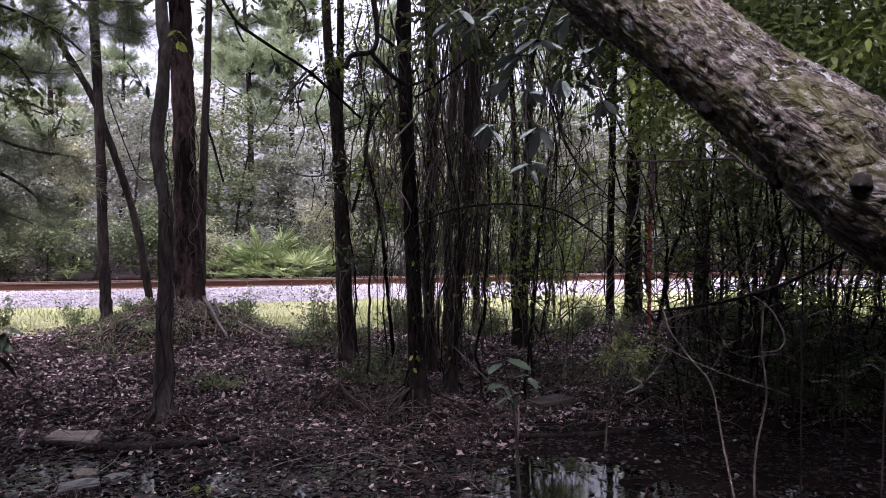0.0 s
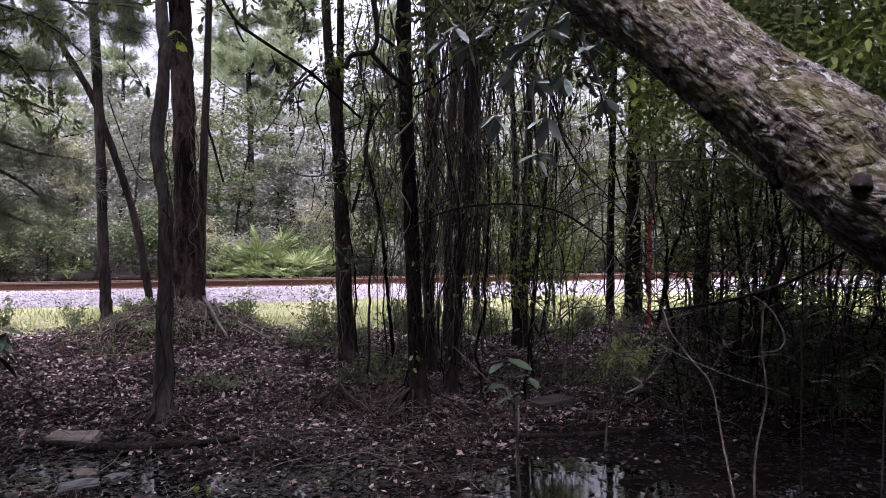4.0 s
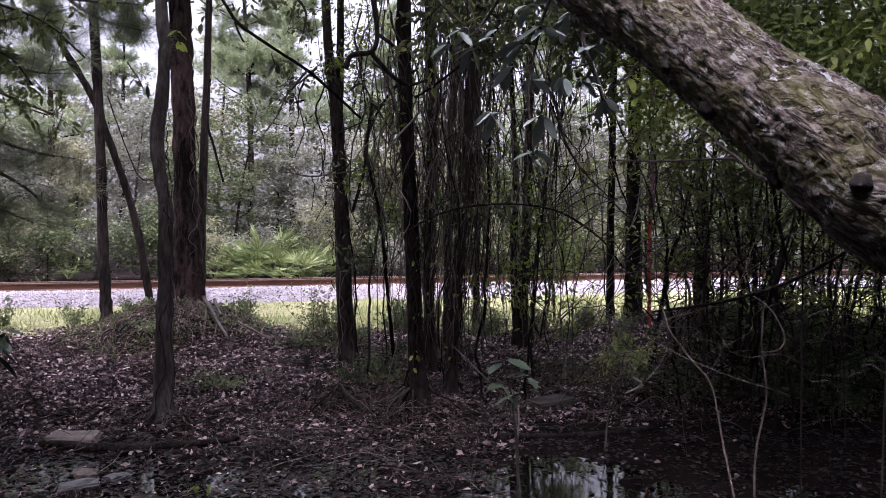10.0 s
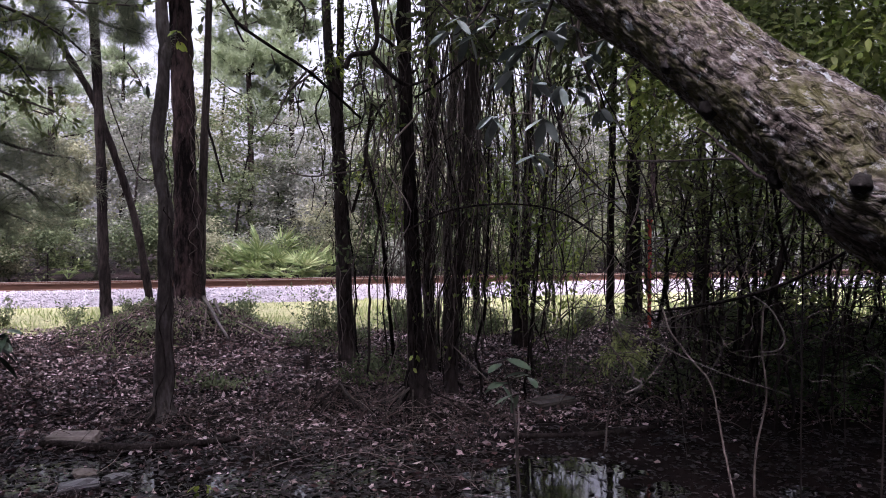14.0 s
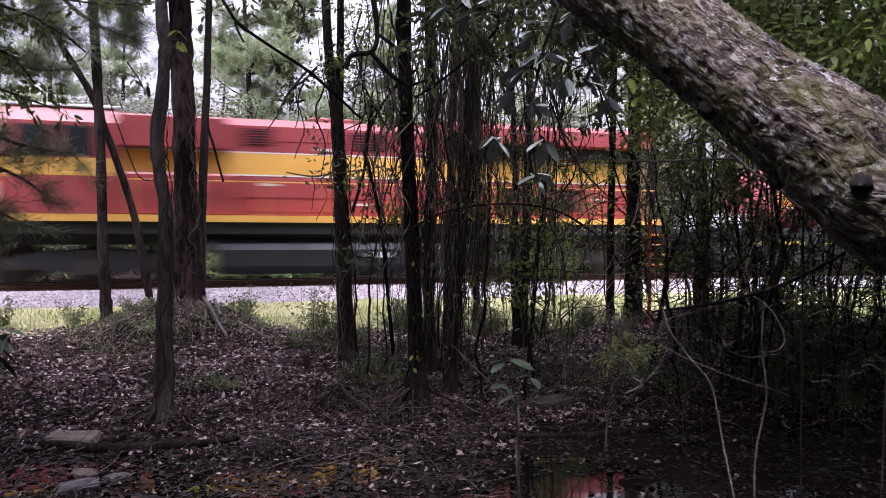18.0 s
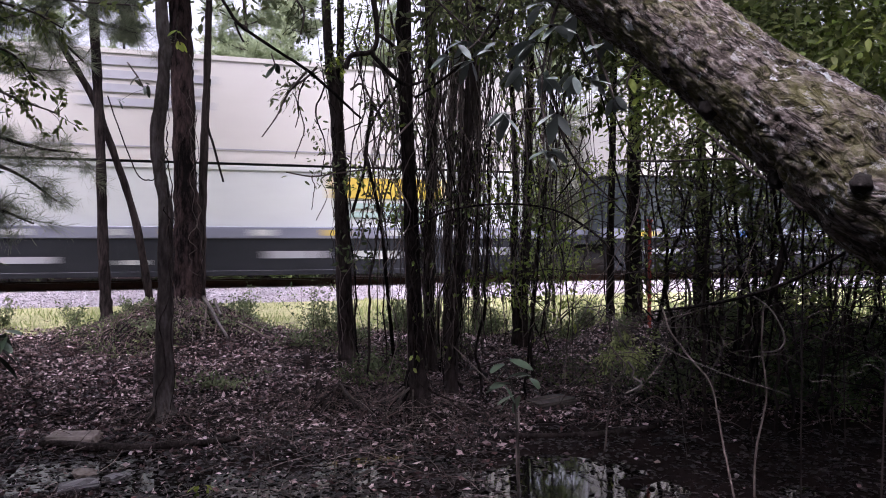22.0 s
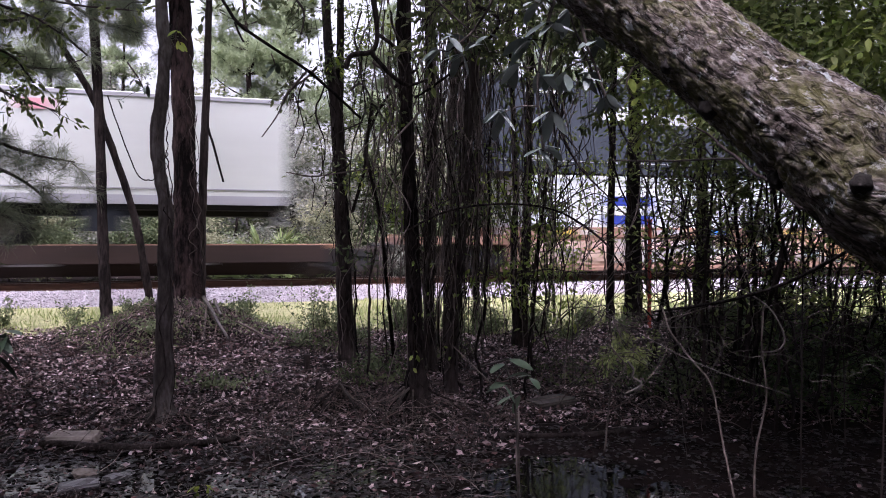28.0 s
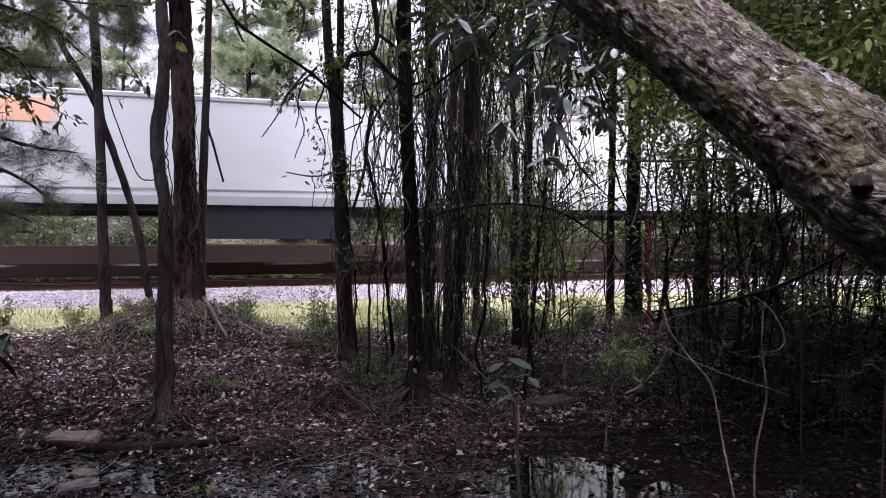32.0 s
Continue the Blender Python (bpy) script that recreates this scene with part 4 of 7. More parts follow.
strand("branch", [(2.17, 6.64, 1.30, 0.0068), (2.31, 6.39, 1.12, 0.0081), (2.36, 5.95, 1.00, 0.0074), (2.45, 5.71, 0.89, 0.0087), (2.36, 5.52, 0.57, 0.0130), (2.30, 5.33, 0.27, 0.0136)], twig_mat, "slender grey stem rising from the pond edge", "sapling", TW, n=36)
# dark branch that also stands for the black band of shade below the slab
rows = []
for d, q, r in ((8.0, -4.4, 0.055), (7.95, -3.6, 0.07), (8.0, -2.9, 0.06), (8.1, -2.25, 0.035)):
    px, py = place(d, q)
    rows.append((px, py, on_ground(px, py, -0.03), r))
strand("branch", rows, bark, "dark rotten branch lying at the water", "log", TW, wig=0.006)
strand("branch", [(3.06, 7.71, 0.10, 0.038), (3.84, 7.57, 0.06, 0.045), (4.51, 7.47, 0.08, 0.046), (4.97, 7.43, 0.12, 0.033)], bark, "dark rotten branch lying at the water", "log", TW)
strand("hanging_thread", [(1.50, 2.11, 3.14, 0.002), (1.50, 2.11, 2.99, 0.002), (1.52, 2.15, 2.93, 0.002)], twig_mat, "thin dry vine hanging over the leaning trunk", "vine", TW)

# dead stems standing at the pond's edge
rng = np.random.default_rng(23)
for k in range(26):
    d = rng.uniform(6.4, 8.6)
    px, py = place(d, d * rng.uniform(-0.42, 0.05) if k % 3 else d * rng.uniform(-0.3, -0.1))
    tall, lean = rng.uniform(0.25, 0.95), rng.normal(size=2) * 0.14
    z = on_ground(px, py, 0.03)
    pts = [(px, py, z, 0.006), (px + lean[0] * 0.4, py + lean[1] * 0.4, z + tall * 0.5, 0.005), (px + lean[0] + rng.normal() * 0.05, py + lean[1], z + tall, 0.003)]
    strand("dead_stem", pts, (pale_twig, twig_mat)[k % 2], "thin dead stem standing in the mud at the pond", "twig", TW, n=16, sides=4, wig=0.006, seed=500 + k)

# hanging vines: slack curves between the trunks
VN = "hanging vines"
rng = np.random.default_rng(21)
vine_bark = mat("dry_grey_vine_bark", (0.04, 0.033, 0.029), (0.2, 0.165, 0.148), scale=22, rough=0.92, bump=0.5, stretch=(1, 1, 0.25), rand=0.5, spec=0.1)
for k in range(270):
    s0 = rng.choice([rng.uniform(-1.0, 2.0), rng.normal(0.2, 0.3), rng.uniform(-1.2, 3.0)], p=[0.4, 0.42, 0.18])
    if k >= 140:
        s0 = rng.choice([rng.normal(-0.62, 0.1), rng.normal(0.25, 0.32), rng.normal(1.0, 0.3)], p=[0.15, 0.6, 0.25])
    d0 = rng.uniform(8.6, 12.5)
    f0 = d0 / 9.5
    top, low = rng.uniform(3.6, 6.2) * f0, rng.uniform(0.4, 2.6)
    pts = []
    h = 6
    drift = rng.normal() * 0.25
    for j in range(h):
        u = j / (h - 1)
        px, py = place(d0 + rng.normal() * 0.06, s0 * f0 + drift * u + rng.normal() * 0.12)
        pts.append((px, py, top + (low - top) * u + rng.normal() * 0.05, rng.uniform(0.006, 0.014) * (1.1 - 0.5 * u)))
    strand("vine", pts, vine_bark if k >= 140 else (bark, twig_mat, vine_bark)[k % 3], "thin bare vine hanging among the trunks", "vine", VN, n=24, sides=4, wig=0.006, seed=k)

# thicket saplings with leaves
TH = "saplings in the thicket"


leaf_sap = foliage("fresh_sapling_leaves", (0.085, 0.11, 0.042), (0.18, 0.22, 0.08), (0.33, 0.37, 0.15), light=0.55, spec=0.2)


def sapling(d, s, tall, r, leaves, leaf, lmat, seed, low=0.35, spread=0.6, bend=0.5, name="sapling", label="thin thicket sapling with small green leaves"):
    rng = np.random.default_rng(seed)
    px, py = place(d, s)
    z = on_ground(px, py, 0.05)
    root = empty(name, (px, py, z), label, "sapling", TH)
    path = catmull([(0, 0, 0, r), (rng.normal() * 0.1, rng.normal() * 0.1, tall * 0.4, r * 0.8), (rng.normal() * bend, rng.normal() * bend, tall, r * 0.3)], 20)
    path[1:, :3] += np.cumsum(rng.normal(size=(19, 3)), 0) * 0.028
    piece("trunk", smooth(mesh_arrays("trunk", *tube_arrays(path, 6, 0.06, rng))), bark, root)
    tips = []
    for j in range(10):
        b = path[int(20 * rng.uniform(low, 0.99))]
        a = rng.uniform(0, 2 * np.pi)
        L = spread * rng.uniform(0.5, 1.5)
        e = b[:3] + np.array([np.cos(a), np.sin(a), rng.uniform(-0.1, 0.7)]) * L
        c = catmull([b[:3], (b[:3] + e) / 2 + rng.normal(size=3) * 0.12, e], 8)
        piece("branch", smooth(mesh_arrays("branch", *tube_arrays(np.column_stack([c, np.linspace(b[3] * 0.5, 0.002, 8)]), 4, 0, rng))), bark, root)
        tips += [c[k] for k in (3, 5, 6, 7)]
    if leaves:
        tips = np.array(tips)
        per = max(1, leaves // len(tips))
        p = np.repeat(tips, per, 0) + rng.normal(size=(len(tips) * per, 3)) * np.array([0.14, 0.14, 0.1])
        way = rng.normal(size=p.shape) + np.array([0, 0, -0.25])
        piece("crown", mesh_arrays("crown", *leaf_arrays(p, way, leaf * rng.uniform(0.6, 1.2, len(p)), 0.42, 0.12, rng, True)), lmat, root)
    return root


rng = np.random.default_rng(31)
for k in range(50):
    d = rng.uniform(8.5, 16.0)
    s = d * rng.uniform(0.1, 0.7)
    sapling(d, s, rng.uniform(3.2, 6.5), rng.uniform(0.012, 0.035), 400 if s < 0.26 * d else 170, 0.1, (leaf_sap, leaf_lime, leaf_sap)[k % 3], 800 + k, low=0.3, spread=0.7)
for k in range(42):
    d = rng.uniform(8.0, 14.5)
    s = d * rng.uniform(0.3, 0.7)
    sapling(d, s, rng.uniform(2.2, 4.5), rng.uniform(0.012, 0.03), 0, 0.1, leaf_mid, 900 + k, low=0.15, spread=0.8, bend=0.9, label="bare tangled thicket sapling")
for k in range(6):
    d = rng.uniform(9.5, 13.0)
    s = d * rng.uniform(-0.12, 0.2)
    sapling(d, s, rng.uniform(4, 6.5), rng.uniform(0.012, 0.022), 420, 0.1, (leaf_mid, leaf_lime)[k % 2], 960 + k, low=0.45, spread=0.55)

# arching bare twigs tangled through the thicket
rng = np.random.default_rng(33)
for k in range(235):
    d = rng.uniform(5.0, 13.0)
    s = d * rng.uniform(0.14, 0.62)
    z = 2.3 + d * rng.uniform(-0.16, 0.16)
    if k > 85:
        d = rng.uniform(8.0, 14.0)
        s = d * rng.uniform(0.3, 0.64)
        z = 2.3 + d * rng.uniform(-0.16, 0.06)
    L = rng.uniform(0.6, 1.9)
    a = rng.uniform(0, 2 * np.pi)
    pts = []
    for u in np.linspace(-1, 1, 6):
        px, py = place(d + 0.4 * np.sin(a) * u + rng.normal() * 0.05, s + L * 0.6 * np.cos(a * 0.5) * u + rng.normal() * 0.07)
        pts.append((px, py, z + L * 0.45 * (np.sin(a) * u - u * u * rng.uniform(0.2, 0.6)) + rng.normal() * 0.05, 0.009 * (1.2 - abs(u) * 0.7) * d / 9))
    strand("arching_twig", pts, (bark, twig_mat, pale_twig, twig_mat)[k % 4], "thin arching twig tangled in the thicket", "twig", TW, n=26, sides=4, wig=0.006, seed=k)

# fine pale twigs and briars before the shaded bank
rng = np.random.default_rng(36)
for k in range(80):
    d = rng.uniform(4.6, 9.5)
    s = d * rng.uniform(0.16, 0.6)
    z = max(2.3 + d * rng.uniform(-0.24, 0.02), 0.25)
    L, a = rng.uniform(0.5, 1.5), rng.uniform(-1.0, 1.0)
    if k % 3 == 0:
        a = rng.uniform(1.1, 2.0)
    pts = []
    for u in np.linspace(-1, 1, 7):
        px, py = place(d + rng.normal() * 0.06, s + L * 0.5 * math.cos(a) * u + rng.normal() * 0.04)
        pts.append((px, py, max(z + L * 0.5 * (math.sin(a) * u - u * u * rng.uniform(0.0, 0.35)) + rng.normal() * 0.03, 0.05), 0.0036 * (1.2 - 0.5 * abs(u)) * d / 6))
    strand("briar", pts, (bark, twig_mat, bark, pale_twig)[k % 4], "thin bare briar stem in the thicket by the pond", "twig", TW, n=24, sides=4, wig=0.007, seed=400 + k)

# low dark undergrowth along the shaded bank
rng = np.random.default_rng(35)
for k in range(34):
    d = rng.uniform(9.4, 14.2)
    s = d * rng.uniform(0.3, 0.72)
    px, py = place(d, s)
    broadleaf("undergrowth_bush", px, py, rng.uniform(0.45, 0.95), rng.uniform(0.4, 0.75), 0.075, (canopy_leaf, leaf_mid)[k % 2], "low dark tangled undergrowth on the shaded bank", "undergrowth on the bank", 1100 + k, clumps=20, per=28, low=0.0, spread=0.16, trunk_r=0.012, full=True)

for k in range(15):
    d = rng.uniform(10.5, 14.0)
    s = d * rng.uniform(0.44, 0.7)
    px, py = place(d, s)
    broadleaf("thicket_bush", px, py, rng.uniform(1.4, 2.0), rng.uniform(0.5, 0.8), 0.08, (leaf_mid, canopy_leaf)[k % 2], "twiggy dark bush in the shaded thicket", TH, 1150 + k, clumps=9, per=16, low=0.3, spread=0.2, trunk_r=0.015, full=True, trunk_mat=twig_mat)

# dense bushes behind the leaning trunk
for k, (p, tall, wide) in enumerate([((4.29, 4.53, 2.84), 4.8, 1.1), ((4.52, 4.04, 2.80), 4.6, 1.1), ((5.18, 6.14, 3.01), 5.4, 1.2), ((6.60, 6.33, 3.07), 5.6, 1.4), ((8.22, 6.87, 3.17), 5.6, 1.5), ((6.41, 8.48, 3.26), 5.6, 1.2), ((8.27, 8.95, 3.36), 6, 1.6), ((11.20, 10.13, 3.55), 6.5, 1.8)]):
    broadleaf("thicket_bush", p[0], p[1], tall, wide, 0.07 if p[0] ** 2 + p[1] ** 2 < 80 else 0.09, (leaf_sap, leaf_lime)[k % 2], "dense green evergreen bush behind the leaning trunk", TH, 1000 + k, clumps=46, per=52, low=0.62, spread=0.3, trunk_r=0.008, full=True, trunk_mat=bark)

# ---- broad-leaved evergreen boughs over the pond ----
def oval_leaves(pos, way, length, width=0.42, droop=0.25, rng=RNG, rows=6):
    """Rounded leaves with a folded midrib: a 3-wide strip of quads each."""
    pos, way = np.asarray(pos, float), unit(np.asarray(way, float))
    n = len(pos)
    side = unit(np.cross(way, np.array([0, 0, 1.0]) + rng.normal(size=(n, 3)) * 0.35))
    nor = np.cross(side, way)
    L = np.broadcast_to(length, (n,))[:, None]
    vs = []
    for k in range(rows + 1):
        u = k / rows
        w = width * 0.5 * math.sin(math.pi * (0.02 + 0.96 * u) ** 1.15) ** 0.6
        c = pos + way * L * u - np.array([0, 0, 1.0]) * L * droop * u * u
        vs += [c + side * L * w + nor * L * w * 0.12, c, c - side * L * w + nor * L * w * 0.12]
    v = np.stack(vs, 1).reshape(-1, 3)
    m = 3 * (rows + 1)
    f = []
    for k in range(rows):
        for j in range(2):
            a = k * 3 + j
            f.append([a, a + 1, a + 4, a + 3])
    f = (np.arange(n)[:, None, None] * m + np.array(f)).reshape(-1, 4)
    return v, f


SWAYING = []


def leaf_bough(name, rows, clusters, leaf, material, label, category, seed, per=7, group="", sway=1.0, leaf_name="leaf", wide=0.42):
    """A twig with whorls of large leaves; clusters: x, y, z of each whorl."""
    rng = np.random.default_rng(seed)
    p = np.array([list(r) for r in rows])
    base = p[0, :3].copy()
    root = empty(name, base, label, category, group)
    p[:, :3] -= base
    c = catmull(p, 30)
    piece("twig", smooth(mesh_arrays("twig", *tube_arrays(c, 6, 0.05, rng))), twig_mat, root)
    for q in clusters:
        q = np.array(q) - base
        k = np.argmin(np.linalg.norm(c[:, :3] - q, axis=1))
        if np.linalg.norm(c[k, :3] - q) > 0.03:
            s = catmull([c[k, :3], (c[k, :3] + q) / 2 + rng.normal(size=3) * 0.02, q], 6)
            piece("side_twig", mesh_arrays("side_twig", *tube_arrays(np.column_stack([s, np.linspace(0.005, 0.003, 6)]), 5)), twig_mat, root)
        for j in range(per):
            a = rng.uniform(0, 2 * np.pi)
            way = np.array([[np.cos(a), np.sin(a), rng.uniform(-1.1, 0.2)]])
            v, f = oval_leaves(q[None] + rng.normal(size=(1, 3)) * 0.015, way, leaf * rng.uniform(0.7, 1.15), wide, rng.uniform(0.1, 0.4), rng)
            piece(leaf_name, smooth(mesh_arrays(leaf_name, v, f)), material, root)
    if sway:
        SWAYING.append((root, sway, seed))
    return root


# grey-green paled in the colour itself for the sky these leaves reflect
big_leaf = mat("sky_paled_evergreen_leaf", (0.13, 0.16, 0.14), (0.31, 0.345, 0.32), scale=12, rough=0.42, bump=0.25, rand=0.8, spec=0.45)
lime_leaf = mat("backlit_lime_leaf", (0.2, 0.28, 0.04), (0.4, 0.46, 0.09), scale=10, rough=0.45, bump=0.1, rand=0.4, through_light=0.5)
EV = "evergreen boughs over the pond"
EL = "bough of large grey-green evergreen leaves, paled for sky sheen, over the pond"
leaf_bough("evergreen_bough", [(2.66, 6.45, 5.37, 0.020), (2.30, 5.0, 4.75, 0.015), (1.90, 3.83, 3.87, 0.011), (1.80, 3.85, 3.48, 0.010), (1.74, 3.87, 3.12, 0.008), (1.76, 3.85, 2.75, 0.006)], [(1.76, 3.86, 2.77), (1.76, 3.86, 3.19), (1.82, 3.85, 3.48), (1.59, 4.02, 2.99), (1.71, 3.93, 3.40), (1.77, 3.86, 3.62), (1.65, 3.95, 3.26), (1.81, 3.84, 2.98)], 0.135, big_leaf, EL, "bough", 1, 6, EV, 0.8, wide=0.46)
leaf_bough("evergreen_bough", [(2.68, 6.5, 5.39, 0.020), (2.50, 5.1, 4.8, 0.016), (2.15, 3.96, 3.94, 0.012), (2.11, 3.96, 3.54, 0.010), (2.21, 3.93, 3.23, 0.008), (2.25, 3.92, 3.10, 0.007)], [(2.25, 3.92, 3.10), (2.02, 3.99, 3.26), (2.18, 3.94, 3.43), (2.05, 3.99, 3.64), (2.13, 3.96, 3.23), (2.28, 3.91, 3.54)], 0.125, big_leaf, EL, "bough", 2, 6, EV, 0.7, wide=0.46)
leaf_bough("evergreen_bough", [(3.46, 9.45, 6.26, 0.054), (2.70, 6.53, 5.40, 0.024), (1.77, 4.29, 4.02, 0.011), (1.64, 4.33, 3.73, 0.009), (1.50, 4.37, 3.59, 0.007)], [(1.43, 4.39, 3.58), (1.57, 4.35, 3.56), (1.49, 4.37, 3.68), (1.70, 4.30, 3.66)], 0.13, big_leaf, EL, "bough", 3, 5, EV, 0.7, wide=0.46)
leaf_bough("pond_seedling", [(1.98, 4.60, 0.51, 0.010), (1.97, 4.60, 0.90, 0.010), (1.94, 4.62, 1.24, 0.008), (1.88, 4.64, 1.47, 0.006)], [(1.88, 4.64, 1.47), (1.89, 4.63, 1.32), (2.03, 4.59, 1.38), (1.96, 4.61, 1.24)], 0.15, mat("pale_seedling_leaf", (0.055, 0.085, 0.05), (0.115, 0.155, 0.095), scale=9, rough=0.35, bump=0.1, rand=0.5, spec=0.5, through_light=0.25), "young seedling with pale green leaves at the pond", "seedling", 4, 3, EV, 0.6)
leaf_bough("lime_sprig", [(-0.41, 9.38, 4.77, 0.010), (-0.39, 9.38, 4.97, 0.010), (-0.42, 9.39, 4.70, 0.007)], [(-0.41, 9.38, 4.80), (-0.38, 9.37, 4.67)], 0.15, lime_leaf, "sprig of backlit lime-green leaves on a trunk", "sprig", 5, 3, EV, 0.5)
leaf_bough("lime_sprig", [(1.88, 11.39, 4.71, 0.013), (1.81, 11.41, 4.93, 0.013), (1.80, 11.42, 5.06, 0.009)], [(1.75, 11.43, 5.04), (1.92, 11.38, 4.96), (1.85, 11.41, 5.15)], 0.17, lime_leaf, "sprig of backlit lime-green leaves on a trunk", "sprig", 6, 4, EV, 0.5)
leaf_bough("dark_sprig", [(0.66, 8.83, 4.48, 0.010), (0.69, 8.83, 4.40, 0.010), (0.71, 8.82, 4.32, 0.007)], [(0.70, 8.82, 4.34)], 0.17, gloss_leaf, "few dark leaves hanging from a bare branch", "sprig", 7, 4, EV, 0.5)
leaf_bough("dark_sprig", [(-1.52, 14.98, 5.64, 0.016), (-1.32, 14.92, 5.33, 0.016), (-1.22, 14.88, 5.11, 0.011)], [(-1.37, 14.93, 5.33), (-1.19, 14.87, 5.20), (-1.66, 15.02, 4.92)], 0.2, gloss_leaf, "few dark leaves hanging beside a slim trunk", "sprig", 8, 3, EV, 0.6)
leaf_bough("yellow_leaf_sprig", [(3.28, 5.28, 3.71, 0.007), (3.23, 5.29, 3.57, 0.007), (3.30, 5.27, 3.43, 0.005)], [(3.26, 5.28, 3.62), (3.32, 5.26, 3.45), (3.54, 5.20, 3.85)], 0.13, lime_leaf, "sprig of backlit lime-green leaves in the thicket", "sprig", 9, 4, EV, 0.5)

leaf_bough("pond_seedling", [(-0.13, 7.03, -0.11, 0.010), (-0.12, 7.03, -0.00, 0.008), (-0.11, 7.03, 0.07, 0.008)], [(-0.14, 7.04, 0.05), (-0.06, 7.01, 0.07)], 0.11, lime_leaf, "low seedling with yellow-green leaves at the water", "seedling", 10, 3, EV, 0.4)
leaf_bough("dark_seedling", [(-1.56, 5.92, 1.20, 0.012), (-1.49, 5.90, 1.44, 0.010), (-1.44, 5.89, 1.60, 0.008)], [(-1.44, 5.89, 1.60), (-1.46, 5.90, 1.50), (-1.40, 5.88, 1.64)], 0.18, gloss_leaf, "dark broad-leaved seedling at the edge of the bank", "seedling", 11, 4, EV, 0.5)
# sprays of small leaves: a twig with many leaves along side twigs
def leafy_spray(name, rows, leaves, leaf, material, label, seed, spread=0.25, sway=1.0, category="bough", group="", pine_like=False):
    rng = np.random.default_rng(seed)
    p = np.array([list(r) for r in rows])
    base = p[0, :3].copy()
    root = empty(name, base, label, category, group)
    p[:, :3] -= base
    c = catmull(p, 30)
    piece("twig", smooth(mesh_arrays("twig", *tube_arrays(c, 6, 0.05, rng))), twig_mat, root)
    L = np.linalg.norm(c[-1, :3] - c[0, :3])
    n = 16
    pts, ways = [], []
    for j in range(n):
        k = int(rng.uniform(8, 29.9))
        d = unit((c[-1, :3] - c[0, :3])[None])[0] * rng.uniform(0.2, 1.0) + rng.normal(size=3) * 0.7
        e = c[k, :3] + unit(d[None])[0] * spread * rng.uniform(0.5, 1.5)
        s = catmull([c[k, :3], (c[k, :3] + e) / 2 + rng.normal(size=3) * 0.03, e + np.array([0, 0, -0.06])], 6)
        piece("side_twig", mesh_arrays("side_twig", *tube_arrays(np.column_stack([s, np.linspace(0.004, 0.002, 6)]), 4)), twig_mat, root)
        u = rng.uniform(0.2, 1, max(1, leaves // n))
        q = s[0] + (s[-1] - s[0]) * u[:, None]
        pts.append(q + rng.normal(size=q.shape) * 0.02)
        ways.append(np.repeat(unit((s[-1] - s[0])[None]), len(u), 0) * 0.7 + rng.normal(size=q.shape) * 0.5)
    if pine_like:
        me = mesh_arrays("needles", *needles_arrays(np.vstack(pts), np.vstack(ways), 26, leaf, 0.004, rng))
        piece("needles", me, material, root)
    else:
        piece("leaves", mesh_arrays("leaves", *leaf_arrays(np.vstack(pts), np.vstack(ways), leaf * rng.uniform(0.7, 1.2, len(np.vstack(pts))), 0.42, 0.12, rng, True)), material, root)["kind"] = "stuff"
    if sway:
        SWAYING.append((root, sway, seed))
    return root


near_needle = foliage("near_pine_needles", (0.13, 0.155, 0.1), (0.21, 0.24, 0.155), (0.32, 0.345, 0.225), light=0.5)
PB = "boughs hanging into the view"
PL = "soft pine bough with long drooping needles"
for k, rows in enumerate(([(-3.15, 9.38, 3.38, 0.028), (-2.56, 9.20, 3.19, 0.025), (-2.03, 9.03, 2.95, 0.018), (-1.65, 8.91, 2.64, 0.009)], [(-3.15, 9.39, 3.81, 0.028), (-2.44, 9.16, 3.50, 0.025), (-1.91, 9.00, 3.30, 0.018), (-1.42, 8.84, 3.22, 0.009)], [(-2.94, 8.89, 2.86, 0.026), (-2.55, 8.77, 2.80, 0.023), (-2.10, 8.63, 2.62, 0.018), (-1.77, 8.52, 2.48, 0.009)],
                          [(-2.08, 10.13, 5.66, 0.031), (-1.68, 10.00, 5.24, 0.028), (-1.29, 9.87, 4.97, 0.021), (-0.83, 9.72, 4.83, 0.010)], [(-1.57, 10.49, 5.84, 0.033), (-1.29, 10.40, 5.48, 0.029), (-1.05, 10.32, 5.19, 0.022), (-0.79, 10.24, 5.05, 0.011)], [(-2.71, 9.80, 5.21, 0.029), (-2.22, 9.64, 4.95, 0.026), (-1.78, 9.50, 4.75, 0.020), (-1.41, 9.38, 4.42, 0.010)], [(-2.90, 9.85, 4.69, 0.029), (-2.47, 9.71, 4.49, 0.026), (-2.09, 9.59, 4.29, 0.020), (-1.78, 9.49, 4.23, 0.010)],
                          [(-1.75, 10.02, 5.66, 0.031), (-1.49, 9.94, 5.31, 0.028), (-1.16, 9.83, 5.24, 0.021), (-0.79, 9.72, 5.17, 0.010)], [(-2.91, 9.33, 4.92, 0.028), (-2.44, 9.18, 4.73, 0.025), (-2.03, 9.05, 4.73, 0.018), (-1.73, 8.96, 4.85, 0.009)])):
    leafy_spray("pine_bough", rows, 100, 0.2, near_needle, PL, 50 + k, 0.32, 1.6, "bough", PB, True)
DL = "leafy twig with small dark leaves hanging into the view"
